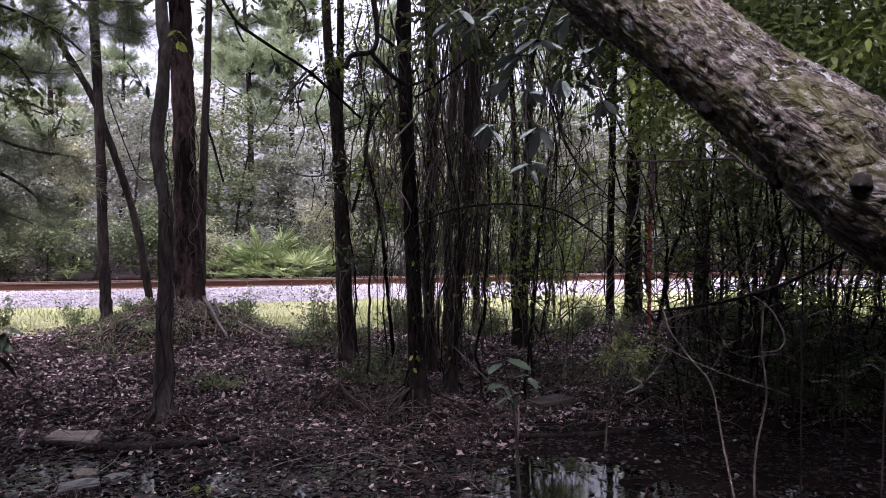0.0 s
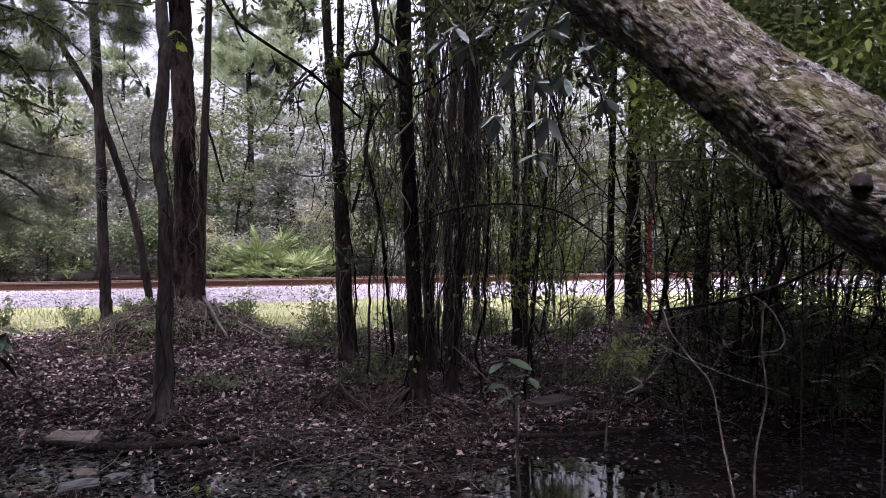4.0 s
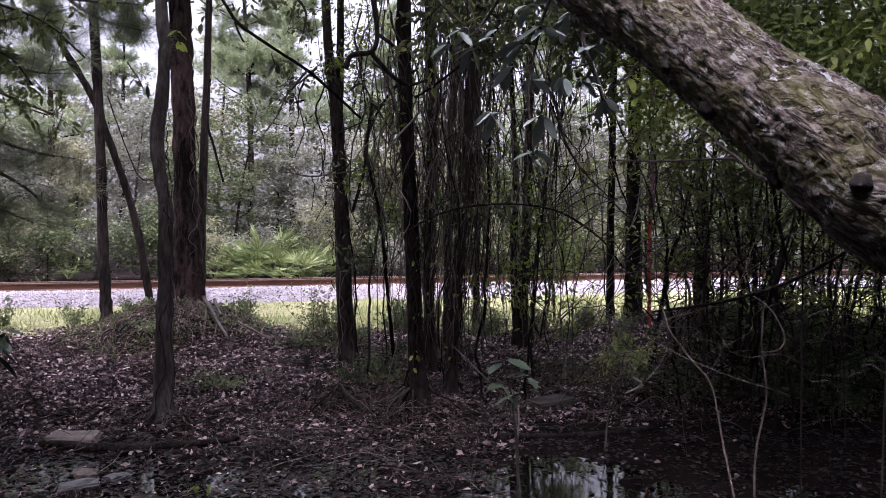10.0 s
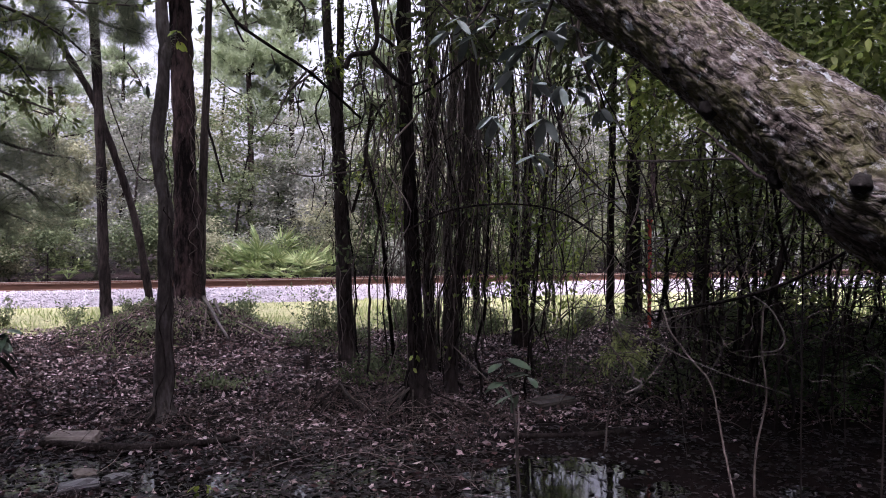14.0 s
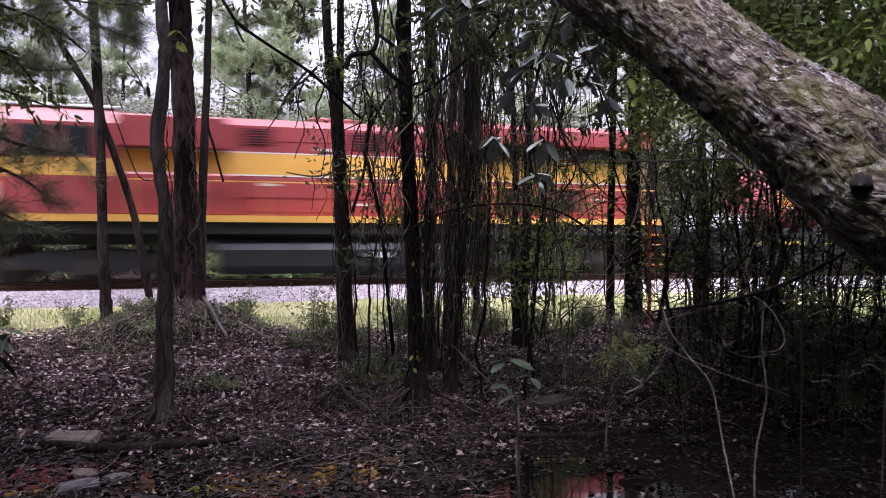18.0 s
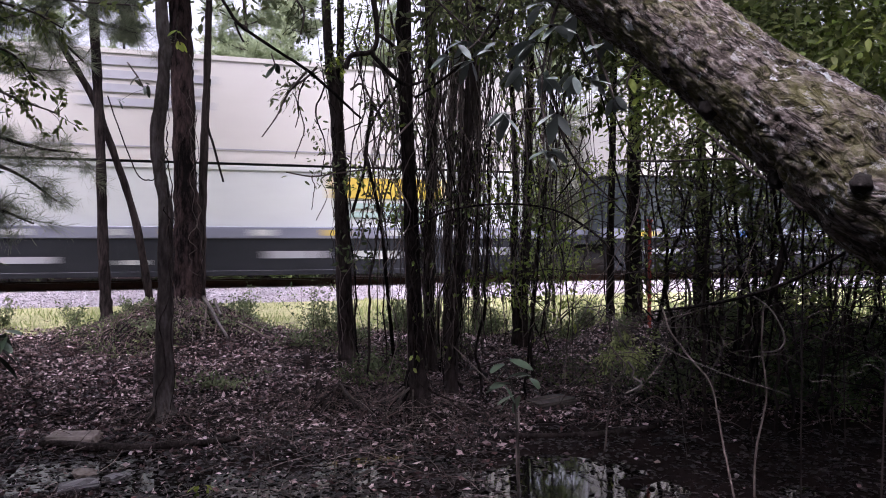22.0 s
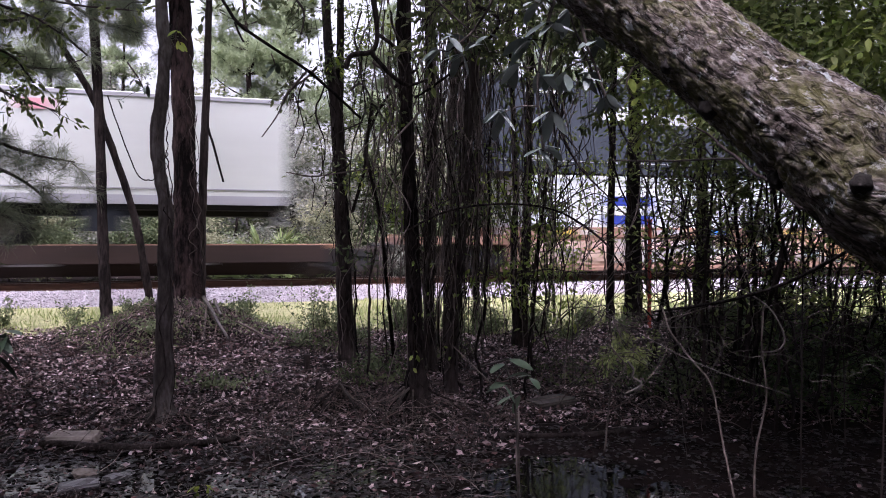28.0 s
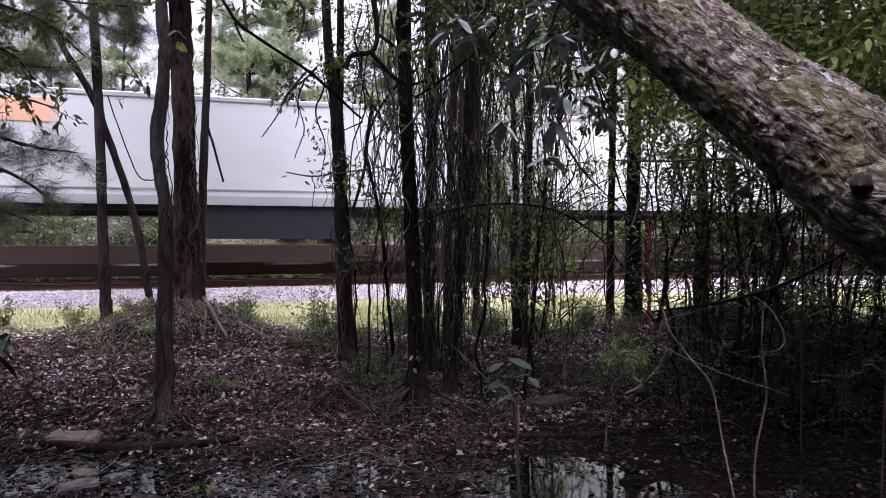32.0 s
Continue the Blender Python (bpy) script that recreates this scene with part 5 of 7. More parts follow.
for k, rows in enumerate(([(-2.55, 8.16, 3.94, 0.019), (-2.08, 8.01, 3.78, 0.016), (-1.72, 7.89, 3.62, 0.011), (-1.42, 7.80, 3.51, 0.008)], [(-2.73, 8.74, 4.41, 0.020), (-2.29, 8.60, 4.29, 0.017), (-1.96, 8.50, 4.17, 0.012), (-1.74, 8.43, 3.89, 0.009)], [(-2.61, 8.71, 4.98, 0.020), (-2.17, 8.57, 4.75, 0.017), (-1.73, 8.43, 4.58, 0.012), (-1.46, 8.34, 4.41, 0.009)], [(-2.67, 9.26, 5.28, 0.022), (-2.03, 9.05, 5.04, 0.018), (-1.44, 8.87, 4.92, 0.012), (-0.85, 8.68, 4.88, 0.009)],
                          [(0.76, 9.24, 5.66, 0.021), (0.96, 9.17, 5.31, 0.017), (1.09, 9.13, 5.10, 0.014), (1.06, 9.13, 4.83, 0.010)], [(1.65, 9.15, 4.18, 0.018), (1.79, 9.11, 4.25, 0.014), (1.95, 9.05, 3.96, 0.014), (2.12, 8.99, 3.68, 0.011)], [(1.92, 9.07, 4.53, 0.018), (2.12, 9.00, 4.32, 0.014), (2.19, 8.98, 3.89, 0.011), (2.22, 8.96, 3.47, 0.011)], [(1.25, 9.28, 4.46, 0.018), (1.11, 9.32, 4.32, 0.014), (1.01, 9.35, 4.25, 0.014), (0.94, 9.37, 4.19, 0.011)])):
    leafy_spray("leafy_twig", rows, 130 if k < 4 else 50, 0.085, leaf_sap if k < 4 else leaf_mid, DL, 70 + k, 0.26, 1.2, "bough", PB)
for k, rows in enumerate(([(3.38, 5.75, 1.63, 0.010), (3.37, 5.64, 1.51, 0.010), (3.39, 5.53, 1.40, 0.007), (3.47, 5.40, 1.35, 0.005)], [(3.89, 5.69, 1.41, 0.010), (3.64, 5.66, 1.43, 0.010), (3.40, 5.63, 1.38, 0.007), (3.23, 5.58, 1.31, 0.005)])):
    leafy_spray("fern_spray", rows, 420, 0.04, leaf_sap, "yellow-green fern spray in the thicket", 110 + k, 0.16, 1.0, "fern", PB)
# bare twigs hanging against the light
for k, rows in enumerate(([(1.06, 8.91, 4.23, 0.014), (0.98, 8.94, 3.96, 0.010), (1.03, 8.92, 3.62, 0.010), (0.92, 8.95, 3.30, 0.007)], [(1.30, 8.94, 4.18, 0.014), (1.21, 8.97, 3.84, 0.014), (1.33, 8.93, 3.50, 0.010), (1.28, 8.94, 3.10, 0.007)], [(0.93, 8.95, 4.06, 0.010), (0.98, 8.93, 3.86, 0.010), (0.96, 8.94, 3.67, 0.007)], [(1.16, 9.08, 3.08, 0.010), (1.19, 9.07, 2.92, 0.007), (1.17, 9.07, 2.69, 0.007)],
                          [(1.75, 8.92, 5.10, 0.017), (1.67, 8.94, 4.76, 0.014), (1.75, 8.91, 4.48, 0.014), (1.65, 8.94, 4.13, 0.010)], [(2.13, 9.01, 5.17, 0.018), (2.19, 8.99, 4.88, 0.018), (2.43, 8.91, 4.46, 0.014), (2.46, 8.89, 3.89, 0.011)], [(-1.89, 15.20, 5.03, 0.016), (-1.38, 14.91, 3.63, 0.016), (-1.13, 14.83, 3.41, 0.016), (-1.02, 14.80, 3.47, 0.011)], [(-2.53, 14.46, 5.45, 0.015), (-2.25, 14.37, 5.50, 0.015), (-2.05, 14.31, 5.80, 0.010)],
                          [(2.76, 7.55, 4.85, 0.028), (2.89, 7.30, 4.67, 0.024), (2.83, 7.32, 4.49, 0.021), (2.56, 7.82, 4.22, 0.019), (2.32, 8.52, 4.06, 0.017)], [(2.61, 5.07, 4.00, 0.009), (2.77, 5.02, 3.61, 0.009), (2.98, 4.95, 3.14, 0.009), (3.18, 4.88, 2.71, 0.009), (3.24, 4.85, 2.32, 0.006)], [(2.62, 5.49, 3.66, 0.012), (2.75, 5.44, 3.11, 0.012), (2.97, 5.36, 2.74, 0.009), (3.27, 5.26, 2.42, 0.007)], [(3.31, 6.32, 4.27, 0.011), (3.57, 6.23, 3.51, 0.011), (3.64, 6.20, 2.97, 0.011), (3.87, 6.12, 2.33, 0.008)])):
    strand("hanging_twig", rows, bark, "bare dark twig hanging against the light", "twig", TW, n=26, sides=5, wig=0.004, seed=300 + k)
# leaf masses among the vines and under the leaning trunk
rng = np.random.default_rng(77)
for k in range(88):
    px, dep = rng.uniform(0.0, 0.62), rng.uniform(6.5, 12.5)
    hi = rng.uniform(0.04, 0.42)
    if k % 2 == 0:
        px = rng.uniform(0.0, 0.3)
        hi = rng.uniform(0.24, 0.42)
    elif px < 0.28:
        px += 0.25
    if k >= 70:
        px, hi, dep = rng.uniform(0.3, 0.46), rng.uniform(-0.03, 0.2), rng.uniform(9.0, 13.5)
    x0, y0 = place(dep, (px - 0.02) * dep)
    z0 = 2.3 + hi * dep
    d = rng.normal(size=3) * np.array([1, 1, 0.5])
    d = d / np.linalg.norm(d) * rng.uniform(0.5, 1.0)
    rows = [(x0, y0, z0 + 0.35, 0.012), (x0 + d[0] * 0.3, y0 + d[1] * 0.3, z0 + 0.2, 0.009), (x0 + d[0] * 0.7, y0 + d[1] * 0.7, z0, 0.006), (x0 + d[0], y0 + d[1], z0 - 0.25, 0.003)]
    leafy_spray("leafy_vine", rows, 170 if k < 70 else 80, 0.095, (leaf_sap, leaf_lime, leaf_mid, leaf_sap)[k % 4], "leafy vine spray hanging in the thicket", 120 + k, 0.34, 0.0, "vine", "leafy vines in the thicket")

# ---- palmettos, post, stones, stump, roots ----
frond_mat = foliage("palmetto_fronds", (0.09, 0.13, 0.045), (0.17, 0.22, 0.08), (0.3, 0.33, 0.15), light=0.3)


def palmetto(x, y, size, seed):
    rng = np.random.default_rng(seed)
    size = size * 1.05
    root = empty("palmetto", (x, y, on_ground(x, y, 0.02)), "fan-leaved green palmetto beside the track", "palmetto", "palmettos beyond the track")
    for i in range(11):
        a, el = rng.uniform(0, 2 * np.pi), rng.uniform(0.25, 1.3)
        d = np.array([np.cos(a) * np.cos(el), np.sin(a) * np.cos(el), np.sin(el)])
        hub = d * size * rng.uniform(0.45, 0.8)
        stalk = tube_arrays(np.column_stack([catmull([(0, 0, 0), hub * 0.5, hub], 5), np.linspace(0.012, 0.007, 5)]), 4)
        side = unit(np.cross(d, [0, 0, 1.0])[None])[0]
        up = np.cross(side, d)
        ways = []
        for k in range(15):
            t = -1.25 + 2.5 * k / 14
            ways.append(d * math.cos(t) + side * math.sin(t) - up * 0.1 * abs(t) + np.array([0, 0, -0.08]))
        v, f = leaf_arrays(np.repeat(hub[None], 15, 0), np.array(ways), size * 0.5 * rng.uniform(0.8, 1.1, 15), 0.1, 0.2, rng)
        fr = piece("frond", mesh_arrays("frond", v, f), frond_mat, root)
        piece("stalk", mesh_arrays("stalk", *stalk), frond_mat, fr)


for k, (p, size) in enumerate((((1.56, 26.33, 1.41), 1.5), ((2.30, 25.89, 1.32), 1.3), ((2.83, 25.51, 1.23), 1.2), ((0.91, 26.53, 1.22), 1.2), ((3.66, 25.88, 1.21), 1.0), ((2.12, 27.21, 1.99), 1.7), ((0.06, 26.59, 1.13), 0.9), ((-4.90, 28.77, 1.40), 1.1), ((3.17, 26.67, 1.79), 1.4))):
    palmetto(p[0], p[1], size, 40 + k)

red_post = mat("weathered_red_marker", (0.26, 0.035, 0.026), (0.42, 0.07, 0.05), scale=12, rough=0.6, bump=0.2)
p = (7.71, 11.82, 0.73)
zb = on_ground(p[0], p[1], 0.1)
post = empty("marker_post", (p[0], p[1], zb), "faded red marker post standing at the top of the bank", "post")
bm = bmesh.new()
prism(bm, [(-0.035, -0.015), (0.035, -0.015), (0.042, 0.0), (0.035, 0.015), (-0.035, 0.015), (-0.042, 0.0)], 0, 2.1)
bmesh.ops.rotate(bm, verts=bm.verts, cent=(0, 0, 0), matrix=Matrix.Rotation(-math.pi / 2, 3, "Y"))
bmesh.ops.rotate(bm, verts=bm.verts, cent=(0, 0, 0), matrix=Matrix.Rotation(radians(-73), 3, "Z"))
part("post_blade", bm, red_post, post)
part("post_cap", boxes((-0.04, 0.04, -0.04, 0.04, 2.07, 2.12), bevel=0.008), red_post, post)

stone_grey = mat("weathered_concrete", (0.15, 0.12, 0.105), (0.34, 0.29, 0.255), scale=14, rough=0.92, bump=0.6, dist=0.01)
dark_stone = mat("dark_slab_stone", (0.035, 0.03, 0.026), (0.1, 0.085, 0.075), scale=14, rough=0.92, bump=0.6, dist=0.01)
wet_stone = mat("wet_dark_stone", (0.05, 0.045, 0.045), (0.16, 0.15, 0.16), scale=10, rough=0.3, bump=0.5, dist=0.01)


def rock(name, p, lx, ly, lz, turn, material, label, seed):
    rng = np.random.default_rng(seed)
    bm = boxes((-lx / 2, lx / 2, -ly / 2, ly / 2, 0, lz), bevel=min(lz * 0.3, 0.03))
    bmesh.ops.subdivide_edges(bm, edges=bm.edges, cuts=2, use_grid_fill=True)
    for v in bm.verts:
        v.co += Vector(rng.normal(size=3)) * 0.008
    ob = part(name, bm, material)
    ob.matrix_world = pose(p[0], p[1], max(on_ground(p[0], p[1], 0.01), 0.0) - 0.01, rng.uniform(-4, 4), rng.uniform(-4, 4), turn)
    return tagged(ob, label, "stone", "stones at the pond")


rock("stone_slab", (-1.49, 9.03, 0.06), 0.52, 0.36, 0.12, -10, stone_grey, "flat broken slab of pale concrete at the water", 1)
rock("stone_slab", (-1.21, 7.89, 0.00), 0.2, 0.16, 0.05, 20, stone_grey, "small flat pale stone at the water", 2)
rock("stone_slab", (-1.19, 7.47, -0.02), 0.34, 0.24, 0.06, 10, wet_stone, "flat wet grey stone at the water", 3)
rock("stone_slab", (-0.89, 7.59, 0.01), 0.22, 0.16, 0.07, 40, wet_stone, "flat wet grey stone at the water", 4)
rock("stone_slab", (4.21, 8.72, 0.23), 0.6, 0.4, 0.1, 5, dark_stone, "flat dark slab half buried in leaves", 5)

strand("stump", [(1.39, 11.49, 0.28, 0.070), (1.39, 11.49, 0.41, 0.061), (1.39, 11.49, 0.52, 0.066)], bark, "short broken dark stump on the bank", "stump", n=8, sides=10)
strand("stump", [(1.40, 9.80, 0.14, 0.113), (1.36, 9.82, 0.26, 0.083), (1.33, 9.83, 0.44, 0.038)], bark, "pointed rotten stump on the bank", "stump", n=10, sides=10)
# exposed roots at the trunks near the water
rng = np.random.default_rng(91)
for base, cnt, reach in (((2.45, 8.95, 0.08), 11, 0.8), ((-0.46, 15.01, 0.83), 12, 1.2), ((1.52, 9.24, 0.08), 9, 0.6), ((-0.60, 9.59, 0.12), 6, 0.5), ((3.08, 9.49, 0.18), 6, 0.6)):
    for j in range(cnt):
        a = rng.uniform(0, 2 * np.pi)
        L = reach * rng.uniform(0.5, 1.2)
        rows = []
        for u in (0, 0.35, 0.7, 1.0):
            x, y = base[0] + np.cos(a) * L * u + rng.normal() * 0.05 * u, base[1] + np.sin(a) * L * u + rng.normal() * 0.05 * u
            rows.append((x, y, float(height(x, y)) + (0.22 * (1 - u) ** 1.5 + 0.02 + rng.uniform(0, 0.05)), 0.022 * (1.15 - u)))
        strand("root", rows, twig_mat if j % 3 else bark, "exposed crooked root on the bank", "root", "exposed roots", n=14, sides=5, wig=0.006, seed=j)
# vines that climb the trunks, with small leaves and side shoots
CL = "climbing vines on the trunks"
CLIMBED = (([(2.08, 11.80, 0.31, 0.137), (2.02, 11.83, 1.89, 0.124), (1.96, 11.87, 3.44, 0.110), (1.82, 11.94, 5.27, 0.092), (1.77, 11.97, 6.37, 0.073)], 6), ([(2.45, 8.95, 0.00, 0.150), (2.46, 8.96, 1.05, 0.107), (2.42, 8.99, 2.34, 0.093), (2.37, 9.02, 3.69, 0.086), (2.34, 9.05, 5.48, 0.097)], 7),
           ([(3.25, 11.01, 0.62, 0.097), (3.21, 11.04, 2.08, 0.084), (3.27, 11.05, 3.85, 0.080), (3.25, 11.08, 6.24, 0.088)], 6), ([(3.08, 9.49, 0.15, 0.092), (3.13, 9.49, 1.26, 0.085), (3.23, 9.47, 2.34, 0.081), (3.32, 9.46, 3.42, 0.077), (3.46, 9.44, 5.72, 0.069)], 9),
           ([(-0.46, 15.01, 0.87, 0.284), (-0.48, 15.04, 2.57, 0.240), (-0.53, 15.08, 4.76, 0.208), (-0.60, 15.13, 7.16, 0.202)], 5), ([(5.16, 11.98, 0.47, 0.135), (5.26, 11.97, 2.15, 0.085), (5.33, 11.98, 4.05, 0.070), (5.37, 11.99, 5.95, 0.060)], 5), ([(7.98, 12.78, 0.72, 0.180), (7.98, 12.80, 2.58, 0.146), (8.01, 12.82, 4.27, 0.124), (8.05, 12.84, 7.07, 0.107)], 4), ([(-0.60, 9.59, 0.06, 0.118), (-0.55, 9.60, 1.99, 0.090), (-0.61, 9.63, 3.10, 0.076), (-0.64, 9.65, 3.62, 0.087), (-0.55, 9.63, 4.62, 0.073)], 3))
for q, (rows, cnt) in enumerate(CLIMBED):
    c = catmull([list(r) for r in rows], 40)
    c[0, 2] = on_ground(c[0, 0], c[0, 1], 0.0)
    for j in range(cnt):
        rng = np.random.default_rng(1300 + q * 20 + j)
        a0, w = rng.uniform(math.pi, 2 * math.pi), rng.uniform(-1.2, 1.2)
        lo, hi = int(rng.uniform(0, 10)), int(rng.uniform(24, 40))
        pts, tips = [], []
        for i in range(lo, hi):
            u = i / 39
            a = a0 + w * math.sin(u * 5 + j) + 0.25 * rng.normal()
            r = c[i, 3] * 1.12 + abs(rng.normal()) * 0.025
            pts.append((c[i, 0] + r * math.cos(a), c[i, 1] + r * math.sin(a), c[i, 2], rng.uniform(0.005, 0.011)))
            if rng.random() < 0.3:
                tips.append((*pts[-1][:3], a))
        ob = strand("climbing_vine", pts, (bark, twig_mat)[j % 2], "thin vine climbing a dark trunk", "vine", CL, n=60, sides=4, seed=j)
        if tips and j < 2 and q not in (0, 4, 7):
            t = np.array(tips)
            t = np.repeat(t, 3, 0)
            p = t[:, :3] - np.array(ob.location) + rng.normal(size=(len(t), 3)) * 0.06
            way = np.column_stack([np.cos(t[:, 3]), np.sin(t[:, 3]), rng.normal(size=len(t)) * 0.5]) + rng.normal(size=(len(t), 3)) * 0.5
            piece("leaves", mesh_arrays("leaves", *leaf_arrays(p, way, rng.uniform(0.05, 0.1, len(t)), 0.5, 0.12, rng, True)), (leaf_sap, leaf_lime, leaf_mid)[(q + j) % 3], ob)["kind"] = "stuff"

# dead sticks leaning on the mound
for k, (a, b) in enumerate((((-0.17, 14.29, 1.25, 0.047), (0.26, 13.41, 0.56, 0.035)), ((-0.12, 14.17, 1.05, 0.026), (-0.16, 13.34, 0.40, 0.024)), ((0.03, 14.44, 1.19, 0.037), (0.15, 13.98, 0.91, 0.036)), ((-0.27, 14.11, 0.91, 0.021), (-0.44, 13.53, 0.38, 0.020)), ((3.49, 9.89, 0.44, 0.024), (4.18, 10.09, 0.54, 0.021)), ((0.42, 13.68, 0.83, 0.025), (0.95, 12.89, 0.60, 0.019)))):
    strand("stick", [a, b], pale_twig if k % 2 == 0 else twig_mat, "dead stick leaning on the root mound", "stick", TW, n=10, wig=0.004, seed=k)

# tangles of dead stems, rootlets and ferns over the mound and the banks by the trunks
TG = "tangles on the bank"
straw = mat("dead_stem_tangle", (0.007, 0.0045, 0.0042), (0.2, 0.14, 0.128), scale=9, rough=0.9, bump=0.0, island=1.0, gap=(0.3, 1.15))
for k, (p, wide, tall, count) in enumerate((((-0.32, 14.33, 0.63), 0.85, 0.4, 260), ((0.43, 14.31, 0.81), 0.7, 0.35, 160), ((-1.27, 13.58, 0.46), 0.8, 0.32, 220), ((-1.99, 14.64, 0.50), 0.7, 0.3, 160), ((-2.84, 14.49, 0.45), 0.8, 0.22, 120), ((-2.42, 11.63, 0.18), 0.8, 0.16, 120), ((1.55, 9.44, 0.11), 0.45, 0.25, 200), ((1.18, 9.98, 0.21), 0.5, 0.2, 140), ((2.22, 9.13, 0.09), 0.5, 0.25, 180), ((2.24, 10.59, 0.35), 0.6, 0.25, 160),
                                          ((3.52, 9.98, 0.38), 0.6, 0.22, 150), ((3.43, 11.69, 0.66), 0.8, 0.35, 200), ((2.01, 12.87, 0.66), 0.6, 0.35, 170), ((3.19, 8.41, 0.12), 0.5, 0.2, 120), ((5.11, 9.90, 0.48), 0.8, 0.25, 150), ((5.51, 8.31, 0.27), 0.7, 0.3, 150), ((7.14, 8.22, 0.34), 0.9, 0.4, 160), ((-0.12, 9.86, 0.09), 0.6, 0.14, 120), ((-1.20, 9.99, 0.07), 0.7, 0.12, 120), ((0.79, 11.89, 0.38), 0.8, 0.12, 140))):
    rng = np.random.default_rng(1500 + k)
    z0 = on_ground(p[0], p[1], 0.03)
    chunks = []
    for j in range(count):
        a, q = rng.uniform(0, 2 * np.pi), rng.uniform(0, 2 * np.pi)
        L = rng.uniform(0.2, 0.7) * (0.6 + tall)
        r = wide * rng.random() ** 0.6
        x, y = p[0] + r * np.cos(a), p[1] + r * np.sin(a)
        pts = []
        for u in (0, 0.35, 0.7, 1.0):
            xx, yy = x + np.cos(q) * L * u + rng.normal() * 0.04, y + np.sin(q) * L * u + rng.normal() * 0.04
            lift = tall * rng.uniform(0.1, 0.9) * math.sin(math.pi * min(u + 0.1, 1.0)) * (1 - 0.6 * r / wide)
            pts.append((xx - p[0], yy - p[1], float(height(xx, yy)) - z0 + 0.01 + lift))
        r0 = 0.003 + 0.009 * rng.random() ** 3
        chunks.append(tube_arrays(np.column_stack([catmull(pts, 7), np.linspace(r0, r0 * 0.5, 7)]), 3, 0, rng))
    root = empty("stem_tangle", (p[0], p[1], z0), "tangle of dead brown stems and rootlets on the bank", "tangle", TG)
    piece("tangle", mesh_arrays("tangle", *merged(chunks)), straw, root)["kind"] = "stuff"
    if k in (0, 1, 2, 3, 9, 11, 12, 14):
        n = 420
        r = wide * rng.random(n) ** 0.5
        a = rng.uniform(0, 2 * np.pi, n)
        x, y = p[0] + r * np.cos(a), p[1] + r * np.sin(a)
        pos = np.stack([x - p[0], y - p[1], height(x, y) - z0 + rng.uniform(0.02, 0.22, n)], -1)
        piece("fern_leaves", mesh_arrays("fern_leaves", *leaf_arrays(pos, rng.normal(size=(n, 3)) + np.array([0, 0, 0.1]), rng.uniform(0.04, 0.1, n), 0.4, 0.1, rng, True)), (leaf_mid, weed_leaf, leaf_mid)[k % 3], root)["kind"] = "stuff"

# rotting leaves and bits of bark afloat at the pond's edge
debris = mat("floating_dead_leaves", (0.012, 0.009, 0.008), (0.026, 0.018, 0.0165), scale=9, rough=0.5, bump=0.2, island=0.9, c3=(0.17, 0.14, 0.14), gap=(0.35, 1.4))
rng = np.random.default_rng(1601)
n = 12000
d = rng.uniform(5.0, 8.7, n)
s = rng.uniform(-1.0, 1.0, n) * (d * 0.66) + 0.1
x, y = place(d, s)
z = height(x, y)
hole = np.exp(-((x - 3.15) ** 2 + (y - 6.22) ** 2) / 0.45)
keep = (rng.random(n) > hole * 1.15) & (rng.random(n) < np.interp(s, [0.2, 1.2, 3.5], [1.0, 0.8, 0.65]))
x, y, z, d = x[keep], y[keep], z[keep], d[keep]
m = len(x)
v, f = leaf_arrays(np.stack([x, y, np.maximum(z, 0.0) + rng.uniform(0.002, 0.012, m)], -1), rng.normal(size=(m, 3)) * np.array([1, 1, 0.06]), 0.035 + 0.08 * rng.random(m) ** 2, 0.55, 0.12, rng, True, 6.0)
tagged(piece("floating_leaves", mesh_arrays("floating_leaves", v, f), debris), "dark rotting leaves afloat at the edge of the pond", "leaf litter", kind="stuff")

# ---- the train ----
red = mat("faded_red_paint", (0.2, 0.029, 0.031), (0.285, 0.047, 0.047), scale=2.5, rough=0.5, bump=0.03, spec=0.5)
dark_red = mat("dark_red_paint", (0.13, 0.012, 0.02), (0.2, 0.022, 0.03), scale=3, rough=0.5, bump=0.03)
yellow = mat("golden_yellow_paint", (0.5, 0.275, 0.055), (0.61, 0.37, 0.09), scale=3, rough=0.45, bump=0.02)
orange = mat("orange_paint", (0.55, 0.19, 0.045), (0.66, 0.26, 0.07), scale=3, rough=0.3, bump=0.02, coat=0.3)
# tank red with the sky's pink reflection mixed into its colour
tank_red = mat("sky_pinked_tank_paint", (0.38, 0.075, 0.095), (0.48, 0.12, 0.14), scale=2.5, rough=0.55, bump=0.02, spec=0.5, coat=0.1)
label_yellow = mat("yellow_label_film", (0.5, 0.36, 0.05), (0.6, 0.45, 0.09), scale=3, rough=0.5, bump=0.0)
black = mat("grimy_black_steel", (0.006, 0.006, 0.007), (0.022, 0.021, 0.022), scale=5, rough=0.7, bump=0.2)
wheel_steel = mat("oily_wheel_steel", (0.03, 0.024, 0.022), (0.09, 0.07, 0.06), scale=8, rough=0.6, bump=0.2, metal=0.4)
slate = mat("slate_blue_frame_paint", (0.009, 0.011, 0.016), (0.02, 0.023, 0.03), scale=4, rough=0.6, bump=0.1)
tank_grey = mat("fuel_tank_grey", (0.012, 0.014, 0.018), (0.03, 0.033, 0.041), scale=3, rough=0.45, bump=0.1)
white_paint = mat("white_container_paint", (0.468, 0.484, 0.461), (0.550, 0.569, 0.538), scale=1.5, rough=0.5, bump=0.02, stretch=(0.4, 1, 1))
